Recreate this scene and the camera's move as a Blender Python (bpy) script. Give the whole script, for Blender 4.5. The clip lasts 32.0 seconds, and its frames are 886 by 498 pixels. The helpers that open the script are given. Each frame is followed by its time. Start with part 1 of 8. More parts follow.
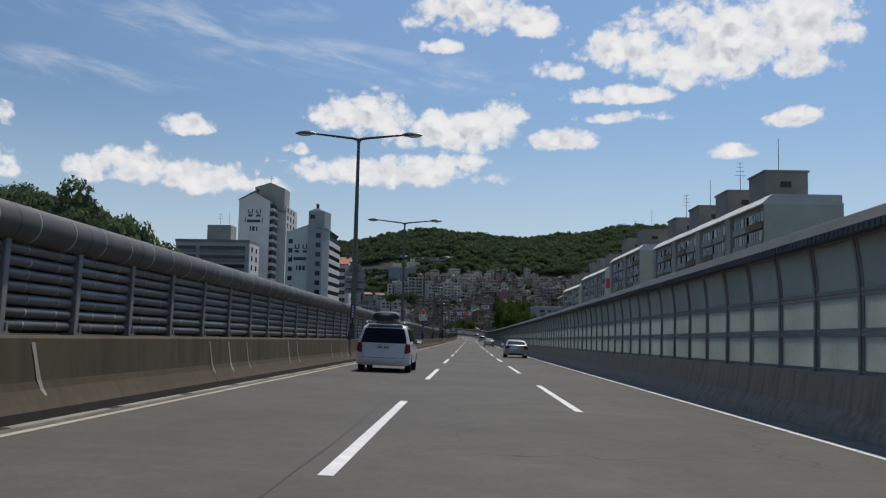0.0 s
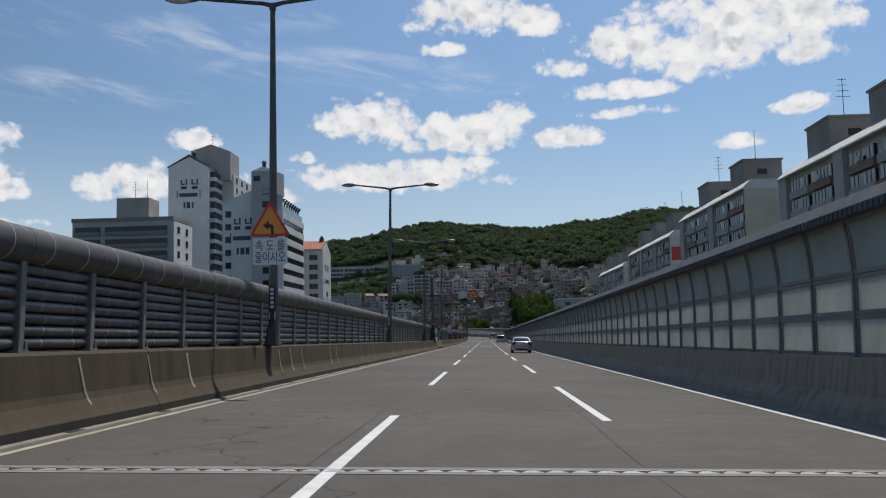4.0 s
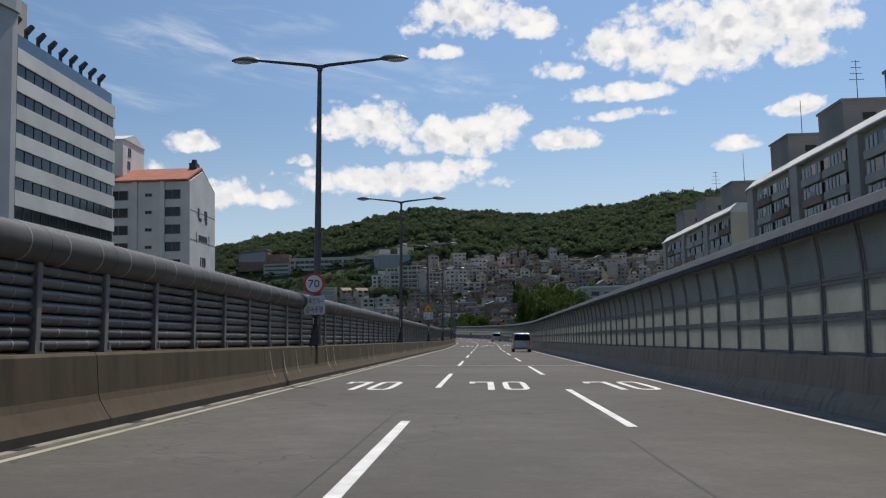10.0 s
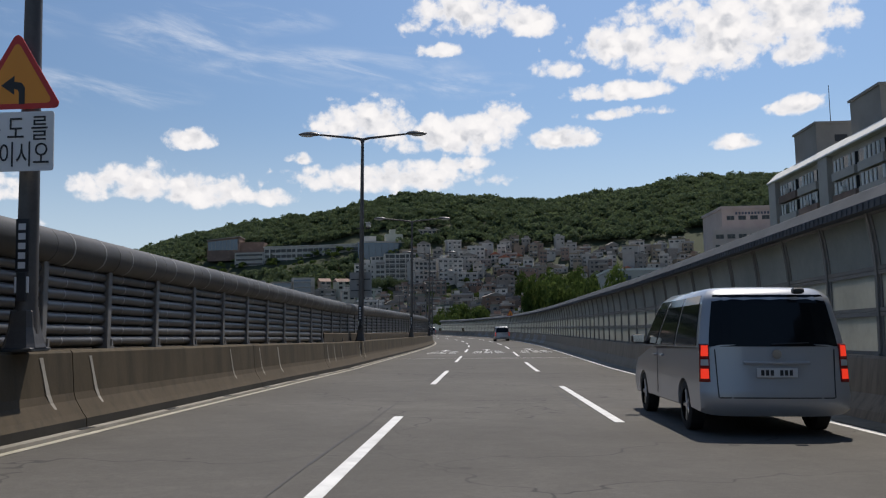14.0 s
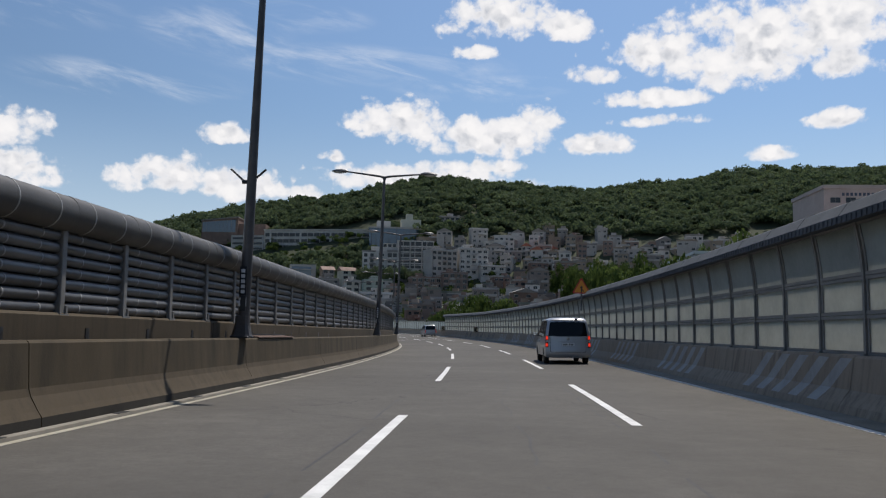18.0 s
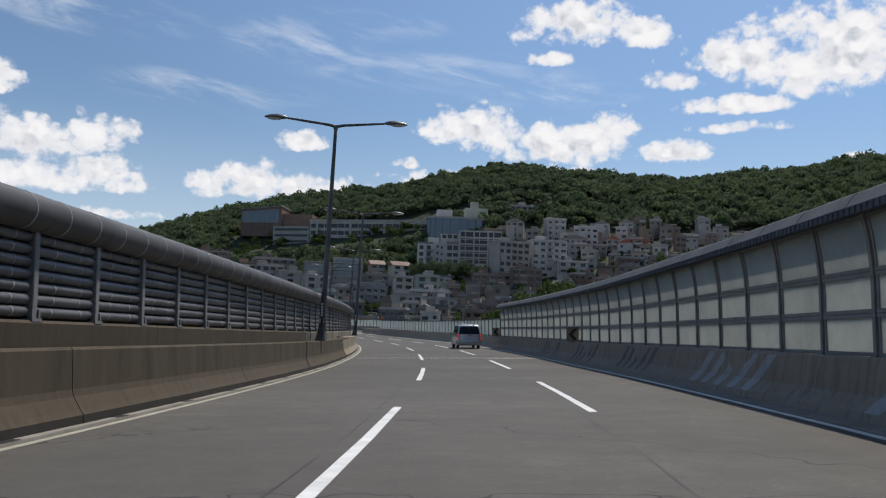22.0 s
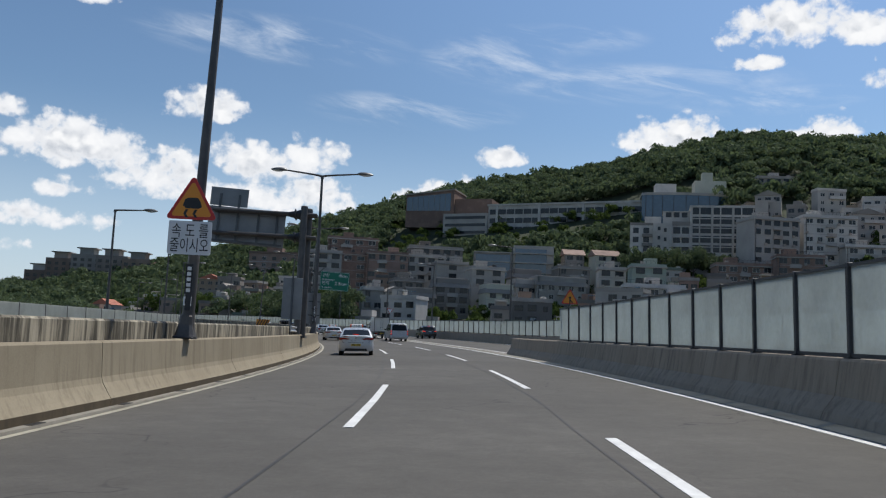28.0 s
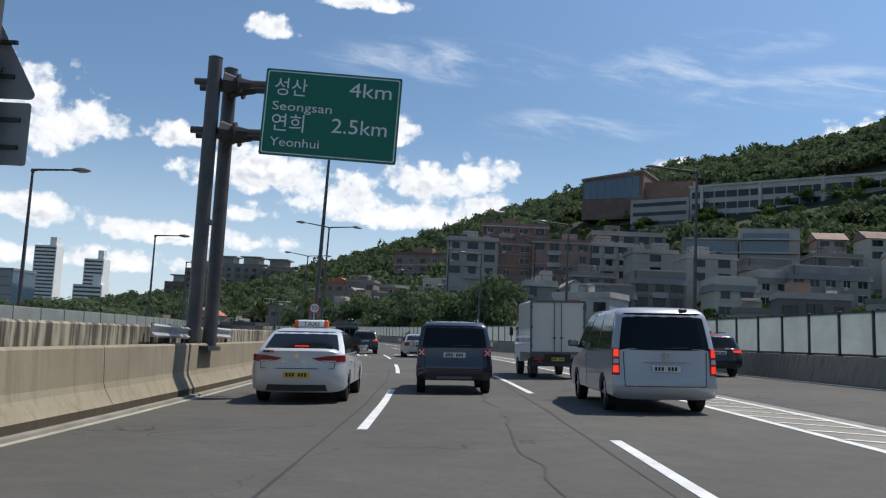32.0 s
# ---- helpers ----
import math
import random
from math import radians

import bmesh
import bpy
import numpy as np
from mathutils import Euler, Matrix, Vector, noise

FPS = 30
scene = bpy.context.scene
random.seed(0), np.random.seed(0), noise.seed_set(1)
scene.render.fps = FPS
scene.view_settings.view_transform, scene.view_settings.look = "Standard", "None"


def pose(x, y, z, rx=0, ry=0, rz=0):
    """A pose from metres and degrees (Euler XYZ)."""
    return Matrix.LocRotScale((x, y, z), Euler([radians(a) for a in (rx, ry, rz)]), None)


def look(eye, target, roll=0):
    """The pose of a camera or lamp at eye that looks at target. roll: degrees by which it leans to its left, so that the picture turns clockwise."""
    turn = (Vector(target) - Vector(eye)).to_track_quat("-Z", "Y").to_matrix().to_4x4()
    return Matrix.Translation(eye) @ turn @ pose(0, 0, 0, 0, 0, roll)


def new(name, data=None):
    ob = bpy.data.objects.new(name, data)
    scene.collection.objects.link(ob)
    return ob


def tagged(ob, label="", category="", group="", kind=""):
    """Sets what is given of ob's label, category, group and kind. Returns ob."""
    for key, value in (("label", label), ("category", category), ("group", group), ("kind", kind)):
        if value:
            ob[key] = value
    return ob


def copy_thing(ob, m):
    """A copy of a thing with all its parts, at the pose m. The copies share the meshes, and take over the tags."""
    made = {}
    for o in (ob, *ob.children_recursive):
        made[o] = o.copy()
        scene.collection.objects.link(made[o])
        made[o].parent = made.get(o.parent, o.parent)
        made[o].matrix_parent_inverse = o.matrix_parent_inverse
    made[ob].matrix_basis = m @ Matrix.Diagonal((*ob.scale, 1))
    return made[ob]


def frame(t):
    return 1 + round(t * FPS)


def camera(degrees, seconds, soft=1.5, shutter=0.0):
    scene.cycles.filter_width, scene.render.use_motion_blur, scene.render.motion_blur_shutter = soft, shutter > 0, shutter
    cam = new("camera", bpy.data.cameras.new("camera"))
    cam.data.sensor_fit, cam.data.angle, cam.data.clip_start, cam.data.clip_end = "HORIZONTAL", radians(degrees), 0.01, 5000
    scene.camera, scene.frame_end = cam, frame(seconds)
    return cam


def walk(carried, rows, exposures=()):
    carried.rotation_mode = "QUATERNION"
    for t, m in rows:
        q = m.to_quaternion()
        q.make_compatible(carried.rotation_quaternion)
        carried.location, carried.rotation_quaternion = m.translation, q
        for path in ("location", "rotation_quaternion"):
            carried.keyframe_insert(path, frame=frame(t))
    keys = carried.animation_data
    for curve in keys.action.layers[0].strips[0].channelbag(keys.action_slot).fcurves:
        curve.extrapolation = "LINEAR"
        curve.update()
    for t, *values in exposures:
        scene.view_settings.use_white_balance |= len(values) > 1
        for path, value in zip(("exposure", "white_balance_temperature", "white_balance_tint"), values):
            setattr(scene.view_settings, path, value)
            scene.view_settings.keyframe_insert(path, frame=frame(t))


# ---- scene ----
cam = camera(52.88, 32.0, soft=1.2)
PATH = [
    (0.0, pose(-0.152, 0.100, 1.861, 95.003, -1.159, 1.667)),
    (0.5, pose(-0.051, 10.312, 1.714, 94.941, -0.649, 1.936)),
    (1.0, pose(0.024, 20.541, 1.568, 95.117, 0.207, 2.055)),
    (1.5, pose(0.051, 30.811, 1.423, 95.071, 0.967, 2.200)),
    (2.0, pose(0.051, 41.142, 1.277, 95.088, 1.274, 2.187)),
    (2.5, pose(0.072, 51.541, 1.129, 95.069, 1.425, 2.189)),
    (3.0, pose(0.104, 62.026, 0.981, 95.048, 1.368, 2.160)),
    (3.5, pose(0.096, 72.593, 0.832, 95.211, 1.374, 2.472)),
    (4.0, pose(0.081, 83.183, 0.692, 95.190, 1.311, 2.578)),
    (4.5, pose(0.063, 93.764, 0.573, 95.077, 1.224, 2.574)),
    (5.0, pose(0.045, 104.306, 0.455, 94.958, 1.161, 2.552)),
    (5.5, pose(0.027, 114.773, 0.338, 94.924, 1.170, 2.606)),
    (6.0, pose(0.010, 125.129, 0.222, 95.063, 1.297, 2.830)),
    (6.5, pose(-0.028, 135.338, 0.108, 94.953, 1.263, 2.747)),
    (7.0, pose(-0.042, 145.435, -0.005, 95.051, 1.248, 2.462)),
    (7.5, pose(-0.025, 155.432, -0.118, 95.015, 1.264, 2.582)),
    (8.0, pose(0.005, 165.309, -0.222, 95.063, 1.250, 2.612)),
    (8.5, pose(-0.011, 175.046, -0.317, 95.195, 1.255, 2.616)),
    (9.0, pose(-0.017, 184.710, -0.411, 95.227, 1.417, 2.386)),
    (9.5, pose(-0.026, 194.363, -0.505, 95.271, 1.430, 2.541)),
    (10.0, pose(-0.020, 204.027, -0.600, 95.343, 1.382, 2.431)),
    (10.5, pose(0.008, 213.749, -0.695, 95.316, 1.086, 2.538)),
    (11.0, pose(0.047, 223.537, -0.792, 95.196, 0.962, 2.538)),
    (11.5, pose(0.073, 233.407, -0.888, 95.183, 1.127, 2.382)),
    (12.0, pose(0.108, 243.341, -0.982, 95.275, 1.411, 3.011)),
    (12.5, pose(0.153, 253.334, -1.070, 95.060, 1.401, 3.069)),
    (13.0, pose(0.207, 263.393, -1.158, 95.157, 1.238, 2.354)),
    (13.5, pose(0.264, 273.534, -1.246, 95.145, 1.193, 2.353)),
    (14.0, pose(0.322, 283.718, -1.336, 95.223, 1.279, 2.290)),
    (14.5, pose(0.377, 293.908, -1.425, 95.169, 1.308, 2.181)),
    (15.0, pose(0.426, 304.061, -1.513, 95.190, 1.189, 2.225)),
    (15.5, pose(0.479, 314.190, -1.601, 95.248, 0.947, 2.389)),
    (16.0, pose(0.541, 324.300, -1.655, 95.305, 0.609, 2.637)),
    (16.5, pose(0.620, 334.389, -1.662, 95.322, 0.202, 2.934)),
    (17.0, pose(0.705, 344.451, -1.669, 95.263, -0.246, 3.250)),
    (17.5, pose(0.765, 354.482, -1.676, 95.382, -0.580, 3.851)),
    (18.0, pose(0.772, 364.470, -1.683, 95.327, -0.945, 3.965)),
    (18.5, pose(0.695, 374.405, -1.690, 95.472, -1.179, 4.382)),
    (19.0, pose(0.519, 384.271, -1.696, 95.528, -1.221, 4.827)),
    (19.5, pose(0.238, 394.046, -1.703, 95.524, -1.165, 5.533)),
    (20.0, pose(-0.192, 403.737, -1.702, 95.617, -1.310, 6.146)),
    (20.5, pose(-0.731, 413.370, -1.688, 95.551, -1.646, 6.679)),
    (21.0, pose(-1.384, 422.933, -1.674, 95.664, -1.978, 7.204)),
    (21.5, pose(-2.120, 432.394, -1.659, 95.680, -1.887, 7.840)),
    (22.0, pose(-2.965, 441.772, -1.644, 95.664, -1.924, 8.588)),
    (22.5, pose(-3.944, 451.089, -1.628, 95.659, -2.125, 9.355)),
    (23.0, pose(-5.081, 460.357, -1.613, 95.766, -2.415, 10.214)),
    (23.5, pose(-6.397, 469.582, -1.598, 95.760, -2.488, 11.213)),
    (24.0, pose(-7.899, 478.791, -1.584, 95.896, -2.578, 12.167)),
    (24.5, pose(-9.595, 488.014, -1.519, 96.040, -2.656, 13.286)),
    (25.0, pose(-11.478, 497.318, -1.447, 96.102, -2.650, 14.439)),
    (25.5, pose(-13.516, 506.634, -1.374, 95.987, -2.451, 15.717)),
    (26.0, pose(-15.769, 515.916, -1.302, 95.970, -2.429, 16.882)),
    (26.5, pose(-18.236, 525.176, -1.229, 96.012, -2.512, 17.983)),
    (27.0, pose(-20.918, 534.429, -1.156, 96.078, -2.632, 19.070)),
    (27.5, pose(-23.814, 543.693, -1.082, 96.128, -2.718, 20.190)),
    (28.0, pose(-26.926, 552.986, -1.005, 96.124, -2.702, 21.395)),
    (28.5, pose(-30.346, 562.231, -0.900, 96.187, -2.796, 22.742)),
    (29.0, pose(-34.029, 571.449, -0.772, 96.249, -2.766, 24.130)),
    (29.5, pose(-37.971, 580.625, -0.644, 96.392, -2.651, 25.742)),
    (30.0, pose(-42.155, 589.720, -0.516, 96.544, -2.503, 27.165)),
    (30.5, pose(-46.568, 598.680, -0.389, 96.609, -2.652, 28.514)),
    (31.0, pose(-51.184, 607.503, -0.262, 96.671, -2.721, 29.896)),
    (31.5, pose(-55.993, 616.158, -0.136, 96.654, -2.938, 31.169)),
    (32.0, pose(-60.995, 624.669, -0.011, 96.697, -2.907, 32.435)),
]
walk(cam, PATH, [(0.0, 0.0, 6600, 11), (8.0, 0.14, 6710, 11), (14.0, 0.18, 6760, 13), (20.0, 0.14, 6610, 12), (25.0, 0.16, 6560, 12), (29.0, 0.24, 6500, 10), (32.0, 0.36, 6500, 10)])

# ---- light: clear summer sky with cumulus, sun high ahead ----
SUN_AZ, SUN_EL = radians(22.0), radians(61.0)      # azimuth clockwise from +y
world = bpy.data.worlds.new("sky")
scene.world = world
world.use_nodes = True


class Nodes:
    """Short hand for building node trees."""

    def __init__(self, tree):
        self.t = tree
        tree.nodes.clear()

    def add(self, kind, **kw):
        n = self.t.nodes.new(kind)
        for k, v in kw.items():
            if k == "op":
                n.operation = v
            elif k == "sky":
                n.sky_type = v
        return n

    def put(self, sock, v):
        if isinstance(v, bpy.types.NodeSocket):
            self.t.links.new(v, sock)
        elif v is not None:
            sock.default_value = v

    def math(self, op, a, b=None, c=None, clamp=False):
        n = self.add("ShaderNodeMath", op=op)
        n.use_clamp = clamp
        for i, v in enumerate((a, b, c)):
            self.put(n.inputs[i], v)
        return n.outputs[0]

    def noise(self, vec, scale, detail=4.0, rough=0.55, dist=0.0):
        n = self.add("ShaderNodeTexNoise")
        self.put(n.inputs["Vector"], vec)
        self.put(n.inputs["Scale"], scale)
        self.put(n.inputs["Detail"], detail)
        self.put(n.inputs["Roughness"], rough)
        self.put(n.inputs["Distortion"], dist)
        return n.outputs[0]

    def ramp(self, fac, stops):
        n = self.add("ShaderNodeValToRGB")
        e = n.color_ramp.elements
        while len(e) < len(stops):
            e.new(0.5)
        for el, (p, c) in zip(e, stops):
            el.position = p
            el.color = (*c, 1) if isinstance(c, tuple) else (c, c, c, 1)
        self.put(n.inputs[0], fac)
        return n.outputs[0]

    def mix(self, fac, a, b, mode="MIX"):
        n = self.add("ShaderNodeMix")
        n.data_type, n.blend_type = "RGBA", mode
        self.put(n.inputs[0], fac)
        for i, v in ((6, a), (7, b)):
            self.put(n.inputs[i], (*v, 1) if isinstance(v, tuple) else v)
        return n.outputs[2]

    def smooth(self, v, lo, hi):
        n = self.add("ShaderNodeMapRange")
        n.interpolation_type = "SMOOTHSTEP"
        self.put(n.inputs[0], v)
        n.inputs[1].default_value, n.inputs[2].default_value = lo, hi
        return n.outputs[0]


w = Nodes(world.node_tree)
sky = w.add("ShaderNodeTexSky", sky="NISHITA")
sky.sun_disc, sky.sun_elevation, sky.sun_rotation = False, SUN_EL, SUN_AZ
sky.air_density, sky.dust_density, sky.ozone_density = 1.0, 0.6, 2.0
tc = w.add("ShaderNodeTexCoord").outputs["Generated"]
sep = w.add("ShaderNodeSeparateXYZ")
w.put(sep.inputs[0], tc)
az = w.math("MULTIPLY", w.math("ARCTAN2", sep.outputs[0], sep.outputs[1]), 57.2958)
el = w.math("MULTIPLY", w.math("ARCSINE", sep.outputs[2]), 57.2958)
pl = w.add("ShaderNodeCombineXYZ")
w.put(pl.inputs[0], az)
w.put(pl.inputs[1], el)


def vec(op, a, b=None):
    n = w.add("ShaderNodeVectorMath", op=op)
    for i, v in enumerate((a, b)):
        w.put(n.inputs[i], v)
    return n.outputs["Value"] if op == "DOT_PRODUCT" else n.outputs[0]


def billow(p, scale):
    """Rounded heads of cloud, as the rising lumps of a cellular pattern."""
    n = w.add("ShaderNodeTexVoronoi")
    n.feature, n.voronoi_dimensions = "SMOOTH_F1", "2D"
    w.put(n.inputs["Vector"], p)
    n.inputs["Scale"].default_value, n.inputs["Smoothness"].default_value = scale, 0.35
    return w.math("SUBTRACT", 0.45, n.outputs["Distance"])


def warped(p):
    n = w.add("ShaderNodeTexNoise")
    w.put(n.inputs["Vector"], p)
    n.inputs["Scale"].default_value, n.inputs["Detail"].default_value = 0.9, 3.0
    return vec("ADD", vec("MULTIPLY", p, (0.8, 1.0, 1.0)), vec("MULTIPLY", vec("SUBTRACT", n.outputs[1], (0.5, 0.5, 0.5)), (0.9, 0.9, 0.0)))


def heads(p):
    """The large lumps alone, for the light on them."""
    q = warped(p)
    return w.math("ADD", w.math("MULTIPLY", w.noise(q, 0.30, 2.0, 0.5), 1.3), w.math("ADD", w.math("MULTIPLY", billow(q, 0.62), 0.8), w.math("MULTIPLY", billow(q, 1.5), 0.45)))


def puffs(p, big):
    """The lumps with their ragged finer edges."""
    return w.math("ADD", big, w.math("ADD", w.math("MULTIPLY", w.math("SUBTRACT", w.noise(p, 1.5, 6.0, 0.62, 0.2), 0.5), 1.0), w.math("MULTIPLY", billow(warped(p), 3.4), 0.15)))


# cumulus: azimuth, elevation, half width, half height in degrees
CUMULUS = [
    (-7.2, 13.6, 3.1, 1.3), (-1.1, 12.6, 4.0, 1.5), (1.8, 13.7, 1.8, 1.0), (5.5, 12.0, 2.3, 0.7), (-1.8, 10.7, 2.9, 0.5), (-5.5, 9.9, 6.2, 0.9),
    (-21.8, 9.4, 3.1, 1.2), (-17.0, 9.0, 3.9, 1.0), (-13.4, 8.7, 2.2, 0.6), (14.8, 17.8, 6.1, 2.4), (9.7, 17.6, 3.4, 0.9), (9.4, 14.8, 2.6, 0.6),
    (19.7, 18.6, 3.3, 2.2), (20.3, 16.1, 2.1, 1.0), (-0.5, 19.9, 3.5, 1.3), (4.0, 19.4, 1.6, 0.9), (-1.9, 17.8, 1.4, 0.5), (-18.5, 12.2, 1.7, 0.6),
    (9.9, 13.4, 2.5, 0.4), (20.1, 12.9, 1.5, 0.6), (16.6, 11.1, 1.3, 0.5), (-11.4, 11.1, 0.9, 0.4), (5.1, 16.3, 2.0, 0.6)]
CUMULUS += [
    (-37.6, 14.1, 2.2, 1.0), (-33.8, 10.8, 3.0, 1.4), (-30.5, 11.8, 2.0, 1.2), (-34.3, 8.8, 6.3, 0.9), (-29.8, 6.8, 2.7, 0.4),
    (-58.3, 13.1, 3.4, 2.4), (-55.4, 12.7, 1.9, 1.6), (-49.5, 12.6, 2.1, 0.8), (-45.5, 10.9, 3.9, 1.4), (-39.7, 9.8, 4.0, 1.4), (-30.1, 9.5, 2.9, 0.8),
    (-45.3, 8.2, 1.5, 0.7), (-57.7, 7.2, 2.3, 0.9), (-44.8, 19.8, 1.5, 0.7), (-39.0, 21.8, 2.6, 0.5), (-49.0, 6.5, 5.5, 0.7), (-54.7, 4.7, 6.5, 0.7)]
cover = None
for a, e, hw, hh in CUMULUS:
    q = vec("MULTIPLY", vec("SUBTRACT", pl.outputs[0], (a, e - 0.22 * hh, 0)), (0.80 / hw, 0.72 / hh, 0))
    q = vec("MAXIMUM", q, vec("MULTIPLY", q, (-1.0, -1.5, 0.0)))
    r = vec("DOT_PRODUCT", q, q)
    cover = r if cover is None else w.math("MINIMUM", cover, r)
cover = w.math("MAXIMUM", w.math("SUBTRACT", 1.0, cover), -1.3)
big, big_above = heads(pl.outputs[0]), heads(vec("ADD", pl.outputs[0], (0.30, 0.75, 0)))
body = w.math("ADD", w.math("MULTIPLY", cover, 0.80), w.math("SUBTRACT", puffs(pl.outputs[0], big), 0.78))
cloud = w.smooth(body, -0.06, 0.52)
thick = w.smooth(body, 0.30, 1.05)
lit_side = w.smooth(w.math("SUBTRACT", big, big_above), -0.40, 0.24)
# thin soft veils of cirrus
VEILS = [(-9.5, 16.8, 10.0, 1.3), (-19.0, 18.2, 5.0, 1.6), (-2.0, 15.6, 6.0, 0.9), (-33.0, 18.5, 9.0, 1.5), (-15.0, 19.5, 6.0, 1.0), (-24.0, 14.8, 7.0, 1.2)]
veil = None
for a, e, hw, hh in VEILS:
    q = vec("SUBTRACT", pl.outputs[0], (a, e, 0))
    q = vec("MULTIPLY", q, (1 / hw, 1 / hh, 0))
    r = vec("DOT_PRODUCT", q, q)
    veil = r if veil is None else w.math("MINIMUM", veil, r)
streak = w.add("ShaderNodeCombineXYZ")
w.put(streak.inputs[0], w.math("MULTIPLY", az, 0.16))
w.put(streak.inputs[1], w.math("ADD", w.math("MULTIPLY", el, 0.75), w.math("MULTIPLY", az, 0.12)))
cirrus = w.math("MULTIPLY", w.smooth(veil, 1.3, 0.0), w.smooth(w.noise(streak.outputs[0], 1.0, 7.0, 0.62, 0.5), 0.40, 0.78))
sunward = vec("DOT_PRODUCT", tc, (math.sin(SUN_AZ) * math.cos(SUN_EL), math.cos(SUN_AZ) * math.cos(SUN_EL), math.sin(SUN_EL)))
glow = w.math("MINIMUM", w.math("MAXIMUM", w.math("ADD", w.math("MULTIPLY", sunward, 0.95), 0.38), 0.88), 1.2)
blue = vec("MULTIPLY", vec("MULTIPLY", sky.outputs[0], (0.745, 0.855, 0.925)), glow)
haze = w.smooth(el, 15.0, 0.0)
tint = w.mix(w.math("MULTIPLY", haze, 0.58), blue, (5.9, 6.9, 8.1))
tint = w.mix(w.math("MULTIPLY", cirrus, 0.60), tint, (6.6, 7.2, 8.0))
shade = w.mix(lit_side, (4.3, 4.7, 5.3), (8.3, 8.4, 8.5))
shade = w.mix(thick, (7.4, 7.6, 7.9), shade)
tint = w.mix(cloud, tint, shade)
bg = w.add("ShaderNodeBackground")
w.put(bg.inputs[0], tint)
bg.inputs[1].default_value = 0.10
w.put(w.add("ShaderNodeOutputWorld").inputs[0], bg.outputs[0])

sun = new("sun", bpy.data.lights.new("sun", "SUN"))
sun.data.energy, sun.data.angle, sun.data.color = 3.6, radians(0.53), (1.0, 0.955, 0.88)
sun.matrix_world = look((0, 0, 0), (-math.sin(SUN_AZ) * math.cos(SUN_EL), -math.cos(SUN_AZ) * math.cos(SUN_EL), -math.sin(SUN_EL)))

# ---- materials ----
def material(name, rough=0.6, metal=0.0, spec=0.5):
    m = bpy.data.materials.new(name)
    m.use_nodes = True
    n = Nodes(m.node_tree)
    out = n.add("ShaderNodeOutputMaterial")
    b = n.add("ShaderNodeBsdfPrincipled")
    b.inputs["Roughness"].default_value = rough
    b.inputs["Metallic"].default_value = metal
    b.inputs["Specular IOR Level"].default_value = spec
    n.put(out.inputs[0], b.outputs[0])
    return m, n, b


def bump(n, b, height, strength, distance):
    k = n.add("ShaderNodeBump")
    k.inputs["Strength"].default_value, k.inputs["Distance"].default_value = strength, distance
    n.put(k.inputs["Height"], height)
    n.put(b.inputs["Normal"], k.outputs[0])


def position(n):
    return n.add("ShaderNodeNewGeometry").outputs["Position"]


def worn(name, c0, c1, scale=1.2, rough=0.7, metal=0.0, grain=25.0, bumps=0.25, spec=0.4, rand=0.0):
    """A painted or plain surface with broad stains and fine grain."""
    m, n, b = material(name, rough, metal, spec)
    p = position(n)
    big = n.noise(p, scale, 5.0, 0.6)
    small = n.noise(p, grain, 3.0, 0.6)
    f = n.math("ADD", n.math("MULTIPLY", big, 0.75), n.math("MULTIPLY", small, 0.25))
    if rand:
        f = n.math("ADD", f, n.math("MULTIPLY", n.math("SUBTRACT", n.add("ShaderNodeObjectInfo").outputs["Random"], 0.5), rand))
    n.put(b.inputs["Base Color"], n.ramp(f, [(0.32, c0), (0.68, c1)]))
    n.put(b.inputs["Roughness"], n.math("ADD", rough - 0.1, n.math("MULTIPLY", small, 0.2)))
    bump(n, b, small, bumps, 0.01)
    return m


def varied(name, stops):
    """House walls: each its own tone, with broad stains and a fine grain."""
    m, n, b = material(name, 0.85, 0.0, 0.3)
    p = position(n)
    tone = n.ramp(n.add("ShaderNodeObjectInfo").outputs["Random"], stops)
    stain = n.noise(p, 0.22, 5.0, 0.6)
    small = n.noise(p, 14.0, 3.0, 0.6)
    f = n.math("ADD", n.math("MULTIPLY", stain, 0.7), n.math("MULTIPLY", small, 0.3))
    n.put(b.inputs["Base Color"], n.mix(1.0, tone, n.ramp(f, [(0.32, 0.72), (0.66, 1.12)]), "MULTIPLY"))
    bump(n, b, small, 0.25, 0.01)
    return m


def plain(name, c, rough=0.5, metal=0.0, spec=0.5, coat=0.0):
    m, n, b = material(name, rough, metal, spec)
    p = n.noise(position(n), 3.0, 3.0, 0.6)
    n.put(b.inputs["Base Color"], n.mix(n.math("MULTIPLY", p, 0.25), c, tuple(v * 0.72 for v in c)))
    b.inputs["Coat Weight"].default_value = coat
    b.inputs["Coat Roughness"].default_value = 0.05
    return m


def lit(name, c, power, base=None):
    m, n, b = material(name, 0.25)
    b.inputs["Base Color"].default_value = (*(base or c), 1)
    b.inputs["Emission Color"].default_value = (*c, 1)
    b.inputs["Emission Strength"].default_value = power
    return m


